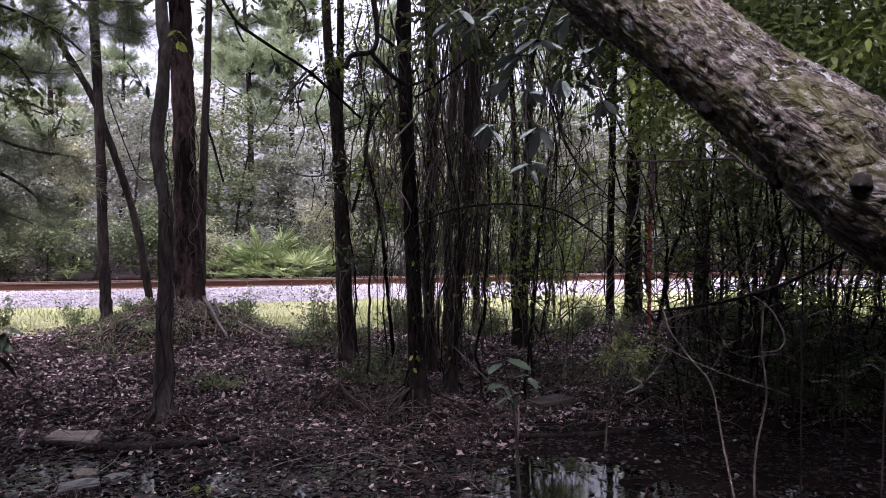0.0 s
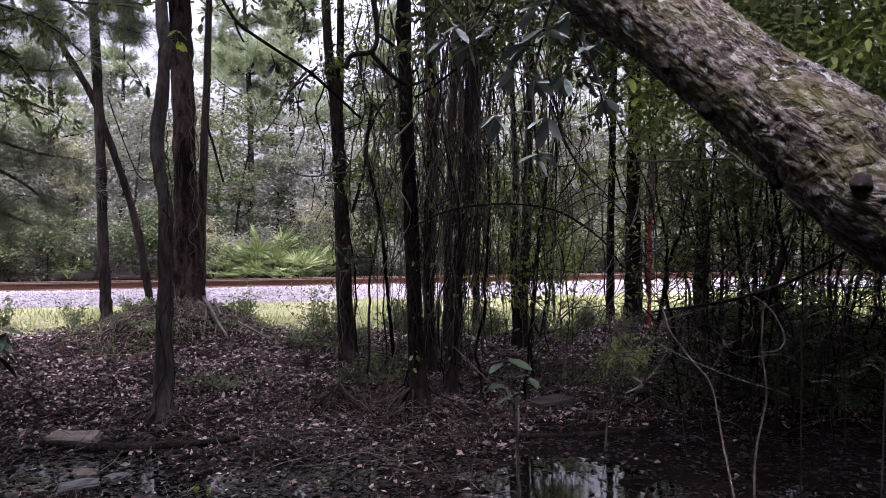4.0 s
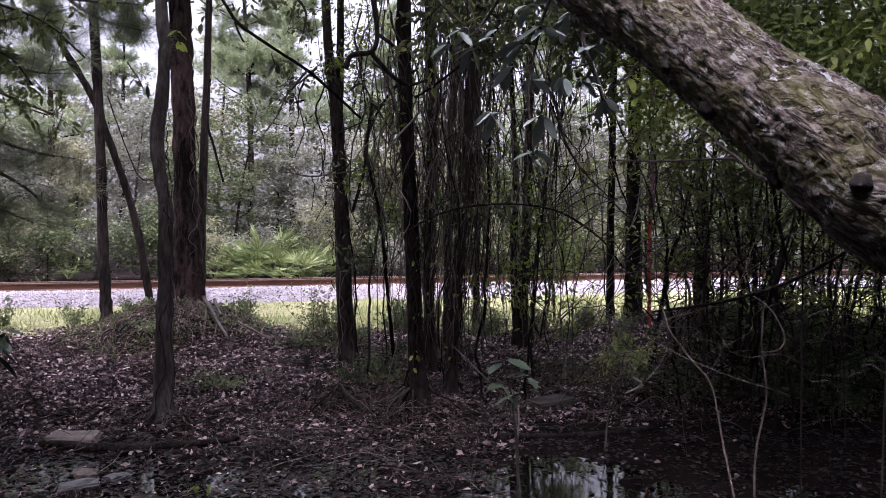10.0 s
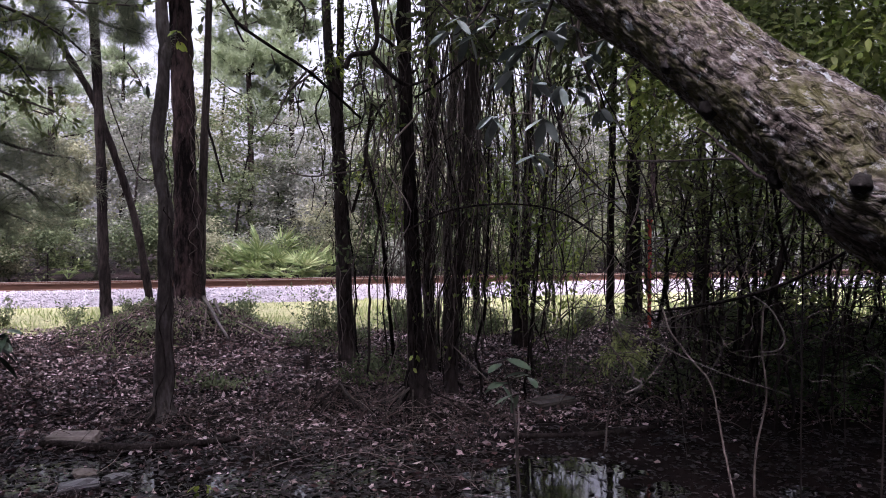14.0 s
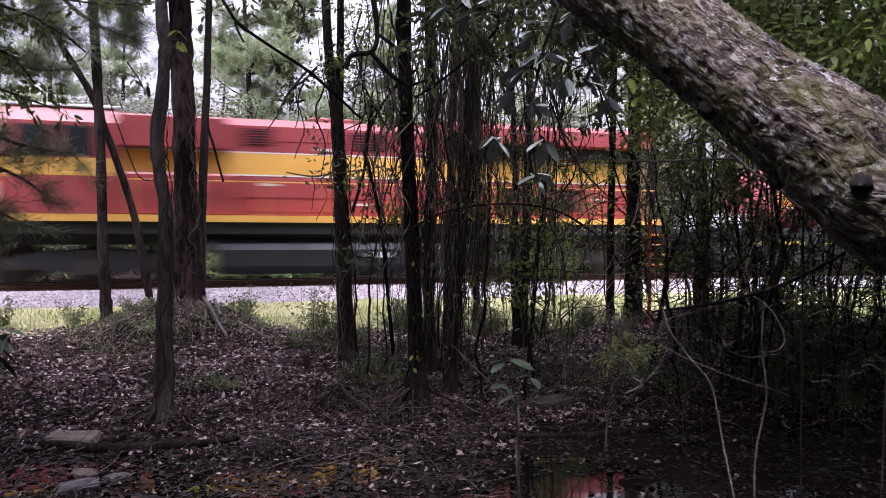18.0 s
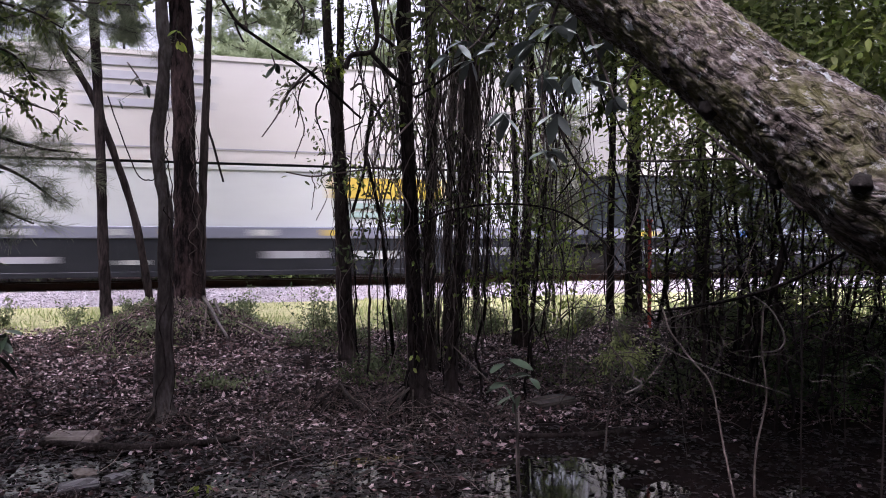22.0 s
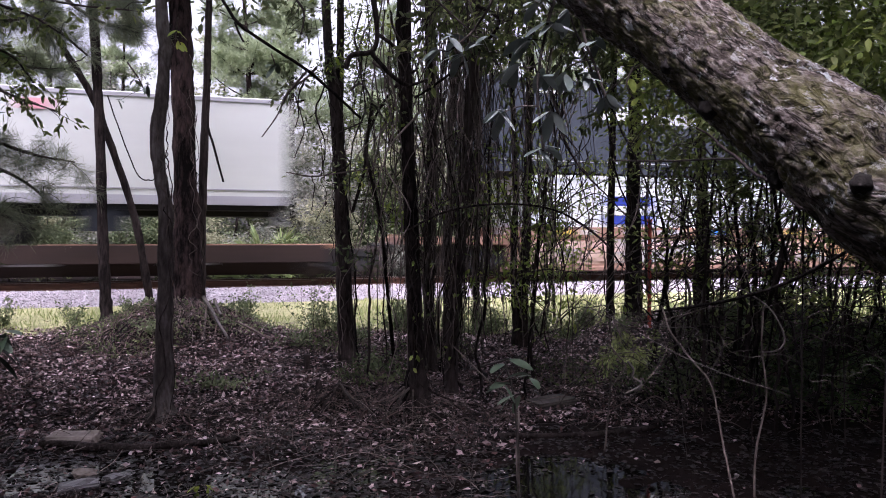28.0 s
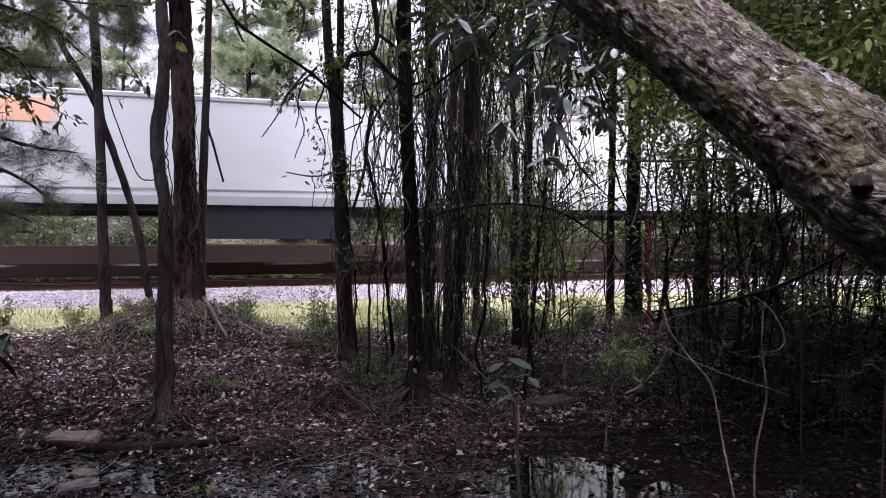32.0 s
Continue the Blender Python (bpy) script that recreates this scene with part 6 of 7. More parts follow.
lilac_paint = mat("cold_white_container_paint", (0.452, 0.477, 0.492), (0.538, 0.567, 0.565), scale=1.5, rough=0.5, bump=0.02, stretch=(0.4, 1, 1))
cream_paint = mat("off_white_container_paint", (0.463, 0.441, 0.400), (0.535, 0.515, 0.468), scale=1.5, rough=0.5, bump=0.02, stretch=(0.4, 1, 1))
beige_paint = mat("beige_container_paint", (0.410, 0.326, 0.272), (0.474, 0.392, 0.327), scale=1.5, rough=0.5, bump=0.02, stretch=(0.4, 1, 1))
grey_paint = mat("grey_trailer_paint", (0.15, 0.165, 0.2), (0.21, 0.225, 0.26), scale=2, rough=0.45, bump=0.02)
navy_paint = mat("dark_slate_container_paint", (0.026, 0.032, 0.042), (0.045, 0.053, 0.068), scale=2, rough=0.5, bump=0.03)
charcoal_paint = mat("charcoal_container_paint", (0.029, 0.036, 0.038), (0.050, 0.058, 0.061), scale=2, rough=0.5, bump=0.03)
blue_film = mat("bright_blue_film", (0.04, 0.17, 0.5), (0.06, 0.23, 0.6), scale=3, rough=0.45, bump=0.0)
navy_film = mat("navy_lettering_film", (0.015, 0.03, 0.2), (0.03, 0.05, 0.27), scale=3, rough=0.5, bump=0.0)
grey_film = mat("grey_lettering_film", (0.3, 0.3, 0.32), (0.38, 0.38, 0.4), scale=3, rough=0.5, bump=0.0)
green_film = mat("grey_green_lettering_film", (0.3, 0.42, 0.37), (0.4, 0.5, 0.46), scale=3, rough=0.5, bump=0.0)
red_film = mat("red_lettering_film", (0.58, 0.24, 0.29), (0.62, 0.33, 0.36), scale=3, rough=0.5, bump=0.0)
orange_film = mat("orange_lettering_film", (0.62, 0.33, 0.2), (0.66, 0.4, 0.28), scale=3, rough=0.5, bump=0.0)
white_film = mat("white_film", (0.474, 0.483, 0.469), (0.525, 0.536, 0.512), scale=3, rough=0.5, bump=0.0)
pink_spray = mat("pink_spray_paint", (0.42, 0.17, 0.19), (0.56, 0.34, 0.34), scale=2.5, rough=0.7, bump=0.0, gap=(0.35, 0.65))
blush_spray = mat("pale_pink_spray_paint", (0.4, 0.24, 0.21), (0.55, 0.38, 0.35), scale=2.5, rough=0.7, bump=0.0, gap=(0.35, 0.65))
cream_spray = mat("pale_tan_spray_paint", (0.3, 0.2, 0.155), (0.48, 0.37, 0.31), scale=2.5, rough=0.7, bump=0.0, gap=(0.35, 0.65))
grey_spray = mat("grey_spray_paint", (0.17, 0.16, 0.16), (0.36, 0.34, 0.33), scale=2.5, rough=0.7, bump=0.0, gap=(0.35, 0.65))
ochre_spray = mat("ochre_spray_paint", (0.33, 0.17, 0.08), (0.42, 0.25, 0.13), scale=2.5, rough=0.7, bump=0.0)
teal_spray = mat("pale_teal_spray_paint", (0.2, 0.28, 0.29), (0.42, 0.46, 0.44), scale=2.5, rough=0.7, bump=0.0)
brown_well = mat("brown_well_car_paint", (0.060, 0.034, 0.029), (0.104, 0.060, 0.050), scale=3, rough=0.7, bump=0.1, stretch=(0.3, 1, 1))
rust_well = mat("faded_tan_well_car_paint", (0.15, 0.08, 0.058), (0.26, 0.16, 0.12), scale=2, rough=0.8, bump=0.15, stretch=(0.3, 1, 1))
dark_well = mat("dark_blue_black_well_car_paint", (0.007, 0.008, 0.011), (0.018, 0.019, 0.024), scale=3, rough=0.65, bump=0.1)
grey_band = mat("weathered_grey_chord_paint", (0.109, 0.116, 0.150), (0.231, 0.238, 0.286), scale=1.6, rough=0.6, bump=0.05, stretch=(0.3, 1, 1))
spine_brown = mat("dark_brown_spine_car_paint", (0.015, 0.009, 0.0075), (0.033, 0.019, 0.015), scale=3, rough=0.75, bump=0.1, stretch=(0.3, 1, 1))
deck_rust = mat("rusty_deck_plate", (0.140, 0.066, 0.038), (0.252, 0.140, 0.084), scale=2, rough=0.8, bump=0.1, stretch=(0.2, 1, 1))
rubber = mat("trailer_tyre_rubber", (0.014, 0.014, 0.014), (0.032, 0.03, 0.03), scale=10, rough=0.85, bump=0.2)
hub_mat = mat("dull_alloy_hub", (0.35, 0.35, 0.36), (0.55, 0.55, 0.56), scale=10, rough=0.45, bump=0.1, metal=0.6)
window_dark = mat("dark_cab_glass", (0.012, 0.014, 0.016), (0.02, 0.022, 0.026), scale=4, rough=0.06, bump=0.0, spec=0.6)
lamp_glow = bpy.data.materials.new("headlight_glow")
lamp_glow.use_nodes = True
lamp_glow.node_tree.nodes["Principled BSDF"].inputs["Emission Color"].default_value = (1.0, 0.75, 0.4, 1)
lamp_glow.node_tree.nodes["Principled BSDF"].inputs["Emission Strength"].default_value = 14.0

TRAIN_SPEED = 22.4
PASS_X = -0.4          # where a vehicle's leading end stands at its passing time
CARS = []              # thing, passing time, turn


def rolling(ob, at, turn=0.0):
    CARS.append((ob, at, turn))
    return ob


def flat(parent, name, material, x0, x1, z0, z1, y=-1.306, label="", slant=0.0):
    """A thin painted panel or bar on the near side."""
    bm = bmesh.new()
    profile_y(bm, [(x0, z0), (x1, z0), (x1 + slant, z1), (x0 + slant, z1)], y - 0.006, y + 0.004)
    return part(name, bm, material, parent, label)


def bars(parent, material, x0, x1, z0, z1, rows, seed, y=-1.306, label="plain bars of lettering"):
    """Lettering that cannot be read: rows of plain bars."""
    rng = np.random.default_rng(seed)
    h = (z1 - z0) / rows
    for i in range(rows):
        b = z1 - (i + 1) * h
        flat(parent, "lettering", material, x0 + rng.uniform(0, 0.1) * (x1 - x0), x1 - rng.uniform(0, 0.25) * (x1 - x0), b + h * 0.25, b + h * 0.85, y, label)


def freight_truck(parent, x, r=0.46, base=0.9, wheels=2):
    """A bogie: cast side frames, bolster, springs and wheelsets."""
    w = base * 2 / (wheels - 1) if wheels > 1 else 0
    end = base + r * 0.55
    truck = part("bogie", boxes((x - 0.2, x + 0.2, -1.15, 1.15, 0.42, 0.62)), black, parent, "grimy black bogie")
    for y in (-1.13, 1.05):
        bm = bmesh.new()
        profile_y(bm, [(x - end, 0.36), (x - end, 0.62), (x - base * 0.45, 0.86), (x + base * 0.45, 0.86), (x + end, 0.62), (x + end, 0.36), (x + base * 0.7, 0.4), (x + 0.35, 0.22), (x - 0.35, 0.22), (x - base * 0.7, 0.4)], y - 0.06, y + 0.08)
        part("side_frame", bm, black, truck)
        bm = bmesh.new()
        for k in (-0.14, 0.0, 0.14):
            bmesh.ops.create_cone(bm, cap_ends=True, segments=10, radius1=0.06, radius2=0.06, depth=0.24, matrix=Matrix.Translation((x + k, y - 0.03, 0.4)))
        part("spring_nest", bm, wheel_steel, truck)["kind"] = "stuff"
    for i in range(wheels):
        wx = x - base + i * w
        bm = bmesh.new()
        for y in (-0.755, 0.755):
            disc(bm, wx, y - 0.07, y + 0.05, r, r)
            disc(bm, wx, y + (0.05 if y < 0 else -0.08), y + (0.08 if y < 0 else -0.05), r, r + 0.025)
        disc(bm, wx, -1.2, 1.2, r, 0.085, 12)
        part("wheelset", bm, wheel_steel, truck)
    return truck


def coupler(parent, x, sign):
    bm = boxes((min(x, x + sign * 0.7), max(x, x + sign * 0.7), -0.1, 0.1, 0.76, 0.98), bevel=0.02)
    box(bm, min(x + sign * 0.5, x + sign * 0.78), max(x + sign * 0.5, x + sign * 0.78), -0.2, 0.2, 0.7, 1.04, 0.03)
    part("coupler", bm, black, parent)


# --- locomotive ---
def locomotive():
    L = 20.3
    root = empty("locomotive", (0, 0, 0), "red diesel locomotive with golden yellow band and black underframe", "locomotive", "locomotives of the train")
    part("underframe", boxes((-0.35, L + 0.55, -1.42, 1.42, 1.28, 1.6), (0.6, L - 0.3, -1.1, 1.1, 1.0, 1.3)), black, root)
    part("walkway_stripe", boxes((-0.2, L + 0.4, -1.5, 1.5, 1.6, 1.78)), yellow, root, "golden yellow side sill stripe")
    bm = bmesh.new()
    prism(bm, [(-1.3, 1.02), (-1.38, 0.85), (-1.3, 0.4), (-0.95, 0.17), (0.95, 0.17), (1.3, 0.4), (1.38, 0.85), (1.3, 1.02), (1.0, 1.24), (-1.0, 1.24)], 7.1, 14.3)
    tank = part("fuel_tank", bm, tank_grey, root, "dark grey fuel tank")
    for x in (9.2, 10.6, 12.4):
        part("strap", boxes((x - 0.05, x + 0.05, -1.395, -1.36, 0.42, 1.0)), black, tank)
    part("tank_plate", boxes((11.3, 11.9, -1.4, -1.37, 0.62, 0.78)), grey_film, tank)
    bm = bmesh.new()
    disc(bm, 6.9, -1.35, 1.35, 0.95, 0.2, 14)
    part("air_reservoir", bm, black, root)
    # hood
    bm = bmesh.new()
    prism(bm, [(-0.95, 1.78), (-0.95, 4.28), (-0.72, 4.5), (0.72, 4.5), (0.95, 4.28), (0.95, 1.78)], 6.6, L)
    hood = part("long_hood", bm, red, root, "red long hood with louvred doors")
    part("yellow_band", boxes((4.6, L + 0.003, -0.958, 0.958, 2.93, 3.52)), yellow, hood, "golden yellow band")
    part("pinstripe", boxes((4.6, L + 0.004, -0.962, 0.962, 2.89, 2.93)), white_film, hood)
    part("pinstripe", boxes((4.6, L + 0.004, -0.962, 0.962, 3.52, 3.555)), white_film, hood)
    part("equipment_cabin", boxes((4.55, 7.6, -1.32, 1.32, 1.78, 2.88), (4.55, 7.4, -1.25, 1.25, 3.56, 4.42), bevel=0.04), red, root, "red equipment compartment behind the cab")
    part("door_seam", boxes((7.7, L - 0.1, -0.978, -0.94, 2.28, 2.31)), dark_red, hood, "dark seam along the hood doors")
    part("roof_seam", boxes((7.7, 13.7, -0.958, -0.94, 3.86, 3.885)), dark_red, hood)
    for k, (x, z) in enumerate(((8.3, 2.62), (10.9, 2.1), (12.9, 3.62), (14.6, 2.55), (16.9, 3.64), (18.6, 2.36), (9.9, 3.64))):
        part("notice_label", boxes((x, x + 0.42, -0.985, -0.95, z, z + 0.07)), white_film, hood, "small white notice label")
    for i in range(14):
        x = 8.0 + i * 0.83
        part("hood_door", boxes((x, x + 0.76, -0.968, -0.94, 1.9, 2.84), bevel=0.008), red, hood)
    for x0, x1, z0, z1 in ((7.8, 8.6, 3.75, 4.2), (10.7, 12.0, 3.7, 4.2), (15.4, 16.4, 2.0, 2.75), (17.0, 18.2, 2.0, 2.75)):
        g = part("louvre_grille", boxes((x0, x1, -0.975, -0.94, z0, z1)), black, hood, "dark louvred grille")
        for k in range(6):
            zz = z0 + (k + 0.5) * (z1 - z0) / 6
            part("slat", boxes((x0, x1, -0.985, -0.97, zz - 0.012, zz + 0.012)), dark_red, g)
    bm = bmesh.new()
    prism(bm, [(-1.5, 4.02), (-1.5, 4.45), (-1.3, 4.6), (1.3, 4.6), (1.5, 4.45), (1.5, 4.02), (0.95, 3.95), (-0.95, 3.95)], 13.8, L + 0.1)
    rad = part("radiator_wing", bm, red, root, "overhanging red radiator housing")
    # black intake, also standing for the shade beneath the overhang
    part("radiator_core", boxes((13.9, L, -1.2, 1.2, 3.62, 3.95)), black, rad, "radiator intake, black also for the shade under the overhang")
    bm = boxes((9.8, 11.0, -0.5, 0.5, 4.5, 4.66), (12.9, 13.9, -0.7, 0.7, 4.5, 4.62), bevel=0.03)
    part("roof_hatch", bm, red, root)
    # cab and nose
    bm = bmesh.new()
    prism(bm, [(-1.5, 1.78), (-1.5, 4.1), (-1.2, 4.52), (1.2, 4.52), (1.5, 4.1), (1.5, 1.78)], 2.0, 4.6)
    cab = part("cab", bm, red, root, "red cab with dark windows and yellow band")
    part("yellow_band", boxes((2.0, 4.6, -1.506, 1.506, 2.75, 3.2)), yellow, cab)
    for x0, x1 in ((2.35, 3.2), (3.35, 4.2)):
        w = part("side_window", boxes((x0, x1, -1.515, 1.515, 3.3, 3.95)), window_dark, cab)
        part("window_frame", boxes((x0 - 0.05, x1 + 0.05, -1.509, 1.509, 3.24, 3.3), (x0 - 0.05, x1 + 0.05, -1.509, 1.509, 3.95, 4.0)), black, w)
    part("windscreen", boxes((1.98, 2.0, -1.2, 1.2, 3.45, 4.05)), window_dark, cab)
    part("emblem", boxes((0.85, 1.75, -1.058, -1.04, 2.0, 2.6)), white_film, cab, "white and blue emblem panel")
    part("emblem_field", boxes((0.95, 1.55, -1.066, -1.05, 2.12, 2.48)), grey_film, cab)
    # roof sheet in white for the highlight along the cab roof
    part("cab_roof_edge", boxes((1.9, 4.65, -1.28, 1.28, 4.5, 4.58), bevel=0.02), white_film, cab, "cab roof sheet whitened for its highlight")
    bm = bmesh.new()
    profile_y(bm, [(0.0, 1.78), (0.0, 2.75), (0.35, 3.15), (2.0, 3.35), (2.0, 1.78)], -1.05, 1.05)
    nose = part("short_hood", bm, yellow, root, "golden yellow nose")
    part("side_panel", boxes((0.75, 1.997, -1.054, 1.054, 1.79, 2.7)), red, nose, "red lower side of the nose")
    bm = bmesh.new()
    for y in (-0.16, 0.16):
        m = Matrix.Translation((1.92, y, 4.28)) @ Matrix.Rotation(math.pi / 2, 4, "Y")
        bmesh.ops.create_cone(bm, cap_ends=True, segments=14, radius1=0.1, radius2=0.1, depth=0.3, matrix=m)
    part("headlight", bm, lamp_glow, cab, "glowing twin headlight")
    for y in (-0.95, 0.95):
        bm = bmesh.new()
        bmesh.ops.create_cone(bm, cap_ends=True, segments=14, radius1=0.1, radius2=0.1, depth=0.12, matrix=Matrix.Translation((-0.3, y, 1.68)) @ Matrix.Rotation(math.pi / 2, 4, "Y"))
        part("ditch_light", bm, lamp_glow, root, "glowing ditch light")
    # ends
    for x, sg in ((-0.35, -1), (L + 0.55, 1)):
        a, b = (x - 0.12, x + 0.02) if sg < 0 else (x - 0.02, x + 0.12)
        part("pilot", boxes((a, b, -1.4, 1.4, 0.18, 1.4), bevel=0.03), black, root, "black snowplough pilot")
        for z in (0.3, 0.62, 0.94, 1.26):
            for y in (-1.36, 1.2):
                part("step", boxes((min(x, x - sg * 0.5), max(x, x - sg * 0.5), y - 0.1, y + 0.25, z, z + 0.05)), orange, root, "orange-edged boarding step")
        coupler(root, x, sg)
    # handrails
    for y in (-1.46, 1.46):
        bm = boxes((4.8, L + 0.3, y - 0.016, y + 0.016, 2.68, 2.712))
        rail = part("handrail", bm, yellow, root)
        for i in range(10):
            x = 5.0 + i * 1.68
            part("stanchion", boxes((x - 0.014, x + 0.014, y - 0.014, y + 0.014, 1.78, 2.69)), yellow, rail)
    for x in (4.0, 17.1):
        freight_truck(root, x, 0.53, 1.9, 3)
    return root, L


loco, LOCO_L = locomotive()
loco_b = copy_thing(loco, pose(0, 0, 0))
rolling(loco, 17.705)
# the trailing engine runs with its lamps out
lamp_off = mat("unlit_lamp_glass", (0.25, 0.25, 0.25), (0.4, 0.4, 0.4), scale=8, rough=0.15, bump=0.0, spec=0.6)
for o in loco_b.children_recursive:
    if o.name.startswith(("headlight", "ditch_light")):
        o.data = o.data.copy()
        o.data.materials[0] = lamp_off
        o["label"] = "unlit lamp"
rolling(loco_b, 19.622 + LOCO_L / TRAIN_SPEED, 180.0)


# --- tank tender ---
def tender():
    L = 20.6
    root = empty("tank_tender", (0, 0, 0), "red and orange gas tank tender on a slate blue frame", "tank car")
    fr = part("frame", boxes((2.0, L - 2.0, -1.48, 1.48, 0.42, 1.52), (0.3, L - 0.3, -1.4, 1.4, 1.1, 1.5), bevel=0.03), slate, root, "deep slate blue side frame")
    for i in range(11):
        x = 1.2 + i * 1.78
        part("reflector", boxes((x, x + 0.62, -1.49, -1.47, 0.96, 1.06)), label_yellow, fr)
    for z in (1.36, 1.24):
        part("stripe", boxes((8.9, 11.3, -1.49, -1.47, z, z + 0.06)), label_yellow, fr)
    part("notice_plate", boxes((11.5, 12.8, -1.492, -1.47, 1.12, 1.42)), grey_film, fr)
    for x in (9.4, 10.4):
        part("lettering", boxes((x, x + 0.7, -1.49, -1.47, 0.8, 0.88)), grey_film, fr, "plain bars of lettering")
    # tank: three painted bands round the shell; sky sheen is in the upper red
    x0, x1, zc, r = 4.6, 16.2, 2.35, 1.3

    def shell(name, z_lo, z_hi, rr, material, label):
        bm = bmesh.new()
        pts = []
        a0, a1 = math.asin(max(-1, (z_lo - zc) / r)), math.asin(min(1, (z_hi - zc) / r))
        for sgn in (-1, 1):
            arc = []
            for k in range(13):
                a = a0 + (a1 - a0) * k / 12
                arc.append((sgn * rr * math.cos(a), zc + rr * math.sin(a)))
            pts.append(arc)
        outline = pts[0] + pts[1][::-1]
        prism(bm, [p for i, p in enumerate(outline) if i == 0 or (abs(p[0] - outline[i - 1][0]) + abs(p[1] - outline[i - 1][1])) > 1e-4], x0, x1)
        bmesh.ops.remove_doubles(bm, verts=bm.verts, dist=1e-4)
        ob = part(name, bm, material, root, label)
        smooth_sides(ob.data)
        return ob

    def smooth_sides(me):
        for p in me.polygons:
            p.use_smooth = abs(p.normal.x) < 0.5

    shell("upper_shell", 2.87, zc + r, r, tank_red, "upper tank shell in red pinked for sky reflection")
    shell("middle_band", 2.24, 2.87, r + 0.004, orange, "orange tank band")
    # the same red, darkened for the shaded underside
    shell("lower_shell", zc - r, 2.24, r, dark_red, "lower tank shell in red darkened for shade")
    for z in (2.86, 2.23, 1.98):
        y = math.sqrt(r * r - (z - zc) ** 2)
        part("pinstripe", boxes((x0, x1, -y - 0.012, -y + 0.02, z - 0.018, z + 0.018)), white_film, root)
    for x, sg in ((x0, -1), (x1, 1)):
        bm = bmesh.new()
        bmesh.ops.create_uvsphere(bm, u_segments=24, v_segments=12, radius=r, matrix=Matrix.Translation((x, 0, zc)) @ Matrix.Diagonal((0.35, 0.995, 0.995, 1)))
        end = part("tank_head", bm, tank_red, root, "domed red tank end")
        smooth(end.data)
    cat = part("roof_walk", boxes((5.0, 15.8, -0.75, 0.75, 3.74, 3.8)), dark_red, root, "red roof walkway")
    for i in range(9):
        x = 5.2 + i * 1.3
        for y in (-0.7, 0.7):
            part("bracket", boxes((x - 0.04, x + 0.04, y - 0.04, y + 0.04, 3.35, 3.75)), dark_red, cat)
    for x in (2.3, L - 3.4):
        part("equipment_box", boxes((x, x + 1.1, -1.2, 1.2, 1.5, 2.0), bevel=0.03), white_film, root, "white equipment box on the end platform")
    part("valve_cabinet", boxes((16.6, 17.0, -1.0, 1.0, 1.5, 3.3), bevel=0.03), red, root)
    for x in (2.4, L - 2.4):
        freight_truck(root, x)
    coupler(root, 0.3, -1)
    coupler(root, L - 0.3, 1)
    return root


rolling(tender(), 18.64)


# --- containers ---
CONT = "containers of the train"


def container(at, until, z0, paint, label, doors=True):
    L, h = (until - at) * TRAIN_SPEED, 2.85
    root = empty("container", (0, 0, 0), label, "container", CONT)
    part("body", boxes((0.06, L - 0.06, -1.285, 1.285, z0 + 0.1, z0 + h - 0.06)), paint, root)
    for y in (-1.3, 1.3):
        part("bottom_rail", boxes((0.0, L, y - 0.01, y + 0.01, z0, z0 + 0.17)), paint, root)
        part("rail_groove", boxes((0.1, L - 0.1, y - 0.004, y + 0.004, z0 + 0.34, z0 + 0.37)), grey_film, root)
        part("top_rail", boxes((0.0, L, y - 0.012, y + 0.012, z0 + h - 0.12, z0 + h)), paint, root)
    for x in (0.0, 1.9, L - 2.02, L - 0.12):
        for y in (-1.3, 1.3):
            part("corner_post", boxes((x, x + 0.12, y - 0.014, y + 0.014, z0 + 0.17, z0 + h - 0.12)), paint, root)
    part("roof", boxes((0.0, L, -1.3, 1.3, z0 + h - 0.05, z0 + h - 0.002)), paint, root)
    part("floor", boxes((0.02, L - 0.02, -1.27, 1.27, z0 + 0.0, z0 + 0.12)), black, root)
    part("front_wall", boxes((0.0, 0.06, -1.28, 1.28, z0 + 0.1, z0 + h - 0.05)), paint, root)
    for y in (-0.64, 0.64):
        d = part("door_leaf", boxes((L - 0.05, L, y - 0.62, y + 0.62, z0 + 0.12, z0 + h - 0.1)), paint, root)
        for k in (-0.35, 0.25):
            part("locking_bar", boxes((L, L + 0.03, y + k - 0.018, y + k + 0.018, z0 + 0.15, z0 + h - 0.13)), grey_film, d)
    if z0 > 1.0:
        for x in (0.0, L - 0.2):
            for y in (-1.3, 1.1):
                part("corner_casting", boxes((x, x + 0.2, y, y + 0.2, z0 - 0.07, z0)), black, root)
    rolling(root, at)
    return root


LOW, HIGH = 0.29, 3.21
c = container(20.70, 21.43, HIGH, lilac_paint, "cold white container with a yellow label panel, stacked on another")
flat(c, "label_panel", label_yellow, 2.6, 5.8, 4.75, 5.65, label="yellow label panel")
bars(c, black, 2.9, 5.5, 4.95, 5.35, 2, 1, y=-1.312)
bars(c, grey_film, 2.7, 5.6, 4.05, 4.6, 2, 2)
c = container(20.70, 21.43, LOW, cream_paint, "off-white container with a yellow label in a brown well car")
flat(c, "label_panel", label_yellow, 2.7, 5.8, 2.36, 2.82, label="yellow label panel")
bars(c, green_film, 2.8, 5.7, 1.85, 2.25, 2, 3)
c = container(21.70, 22.42, HIGH, cream_paint, "off-white container with grey lettering, stacked on another")
bars(c, grey_film, 3.6, 7.2, 4.5, 5.9, 4, 4)
c = container(21.70, 22.42, LOW, white_paint, "white container with a yellow label in a dark well car")
flat(c, "label_panel", label_yellow, 10.3, 13.6, 2.3, 2.88, label="yellow label panel")
bars(c, green_film, 10.5, 13.3, 1.7, 2.2, 2, 5)
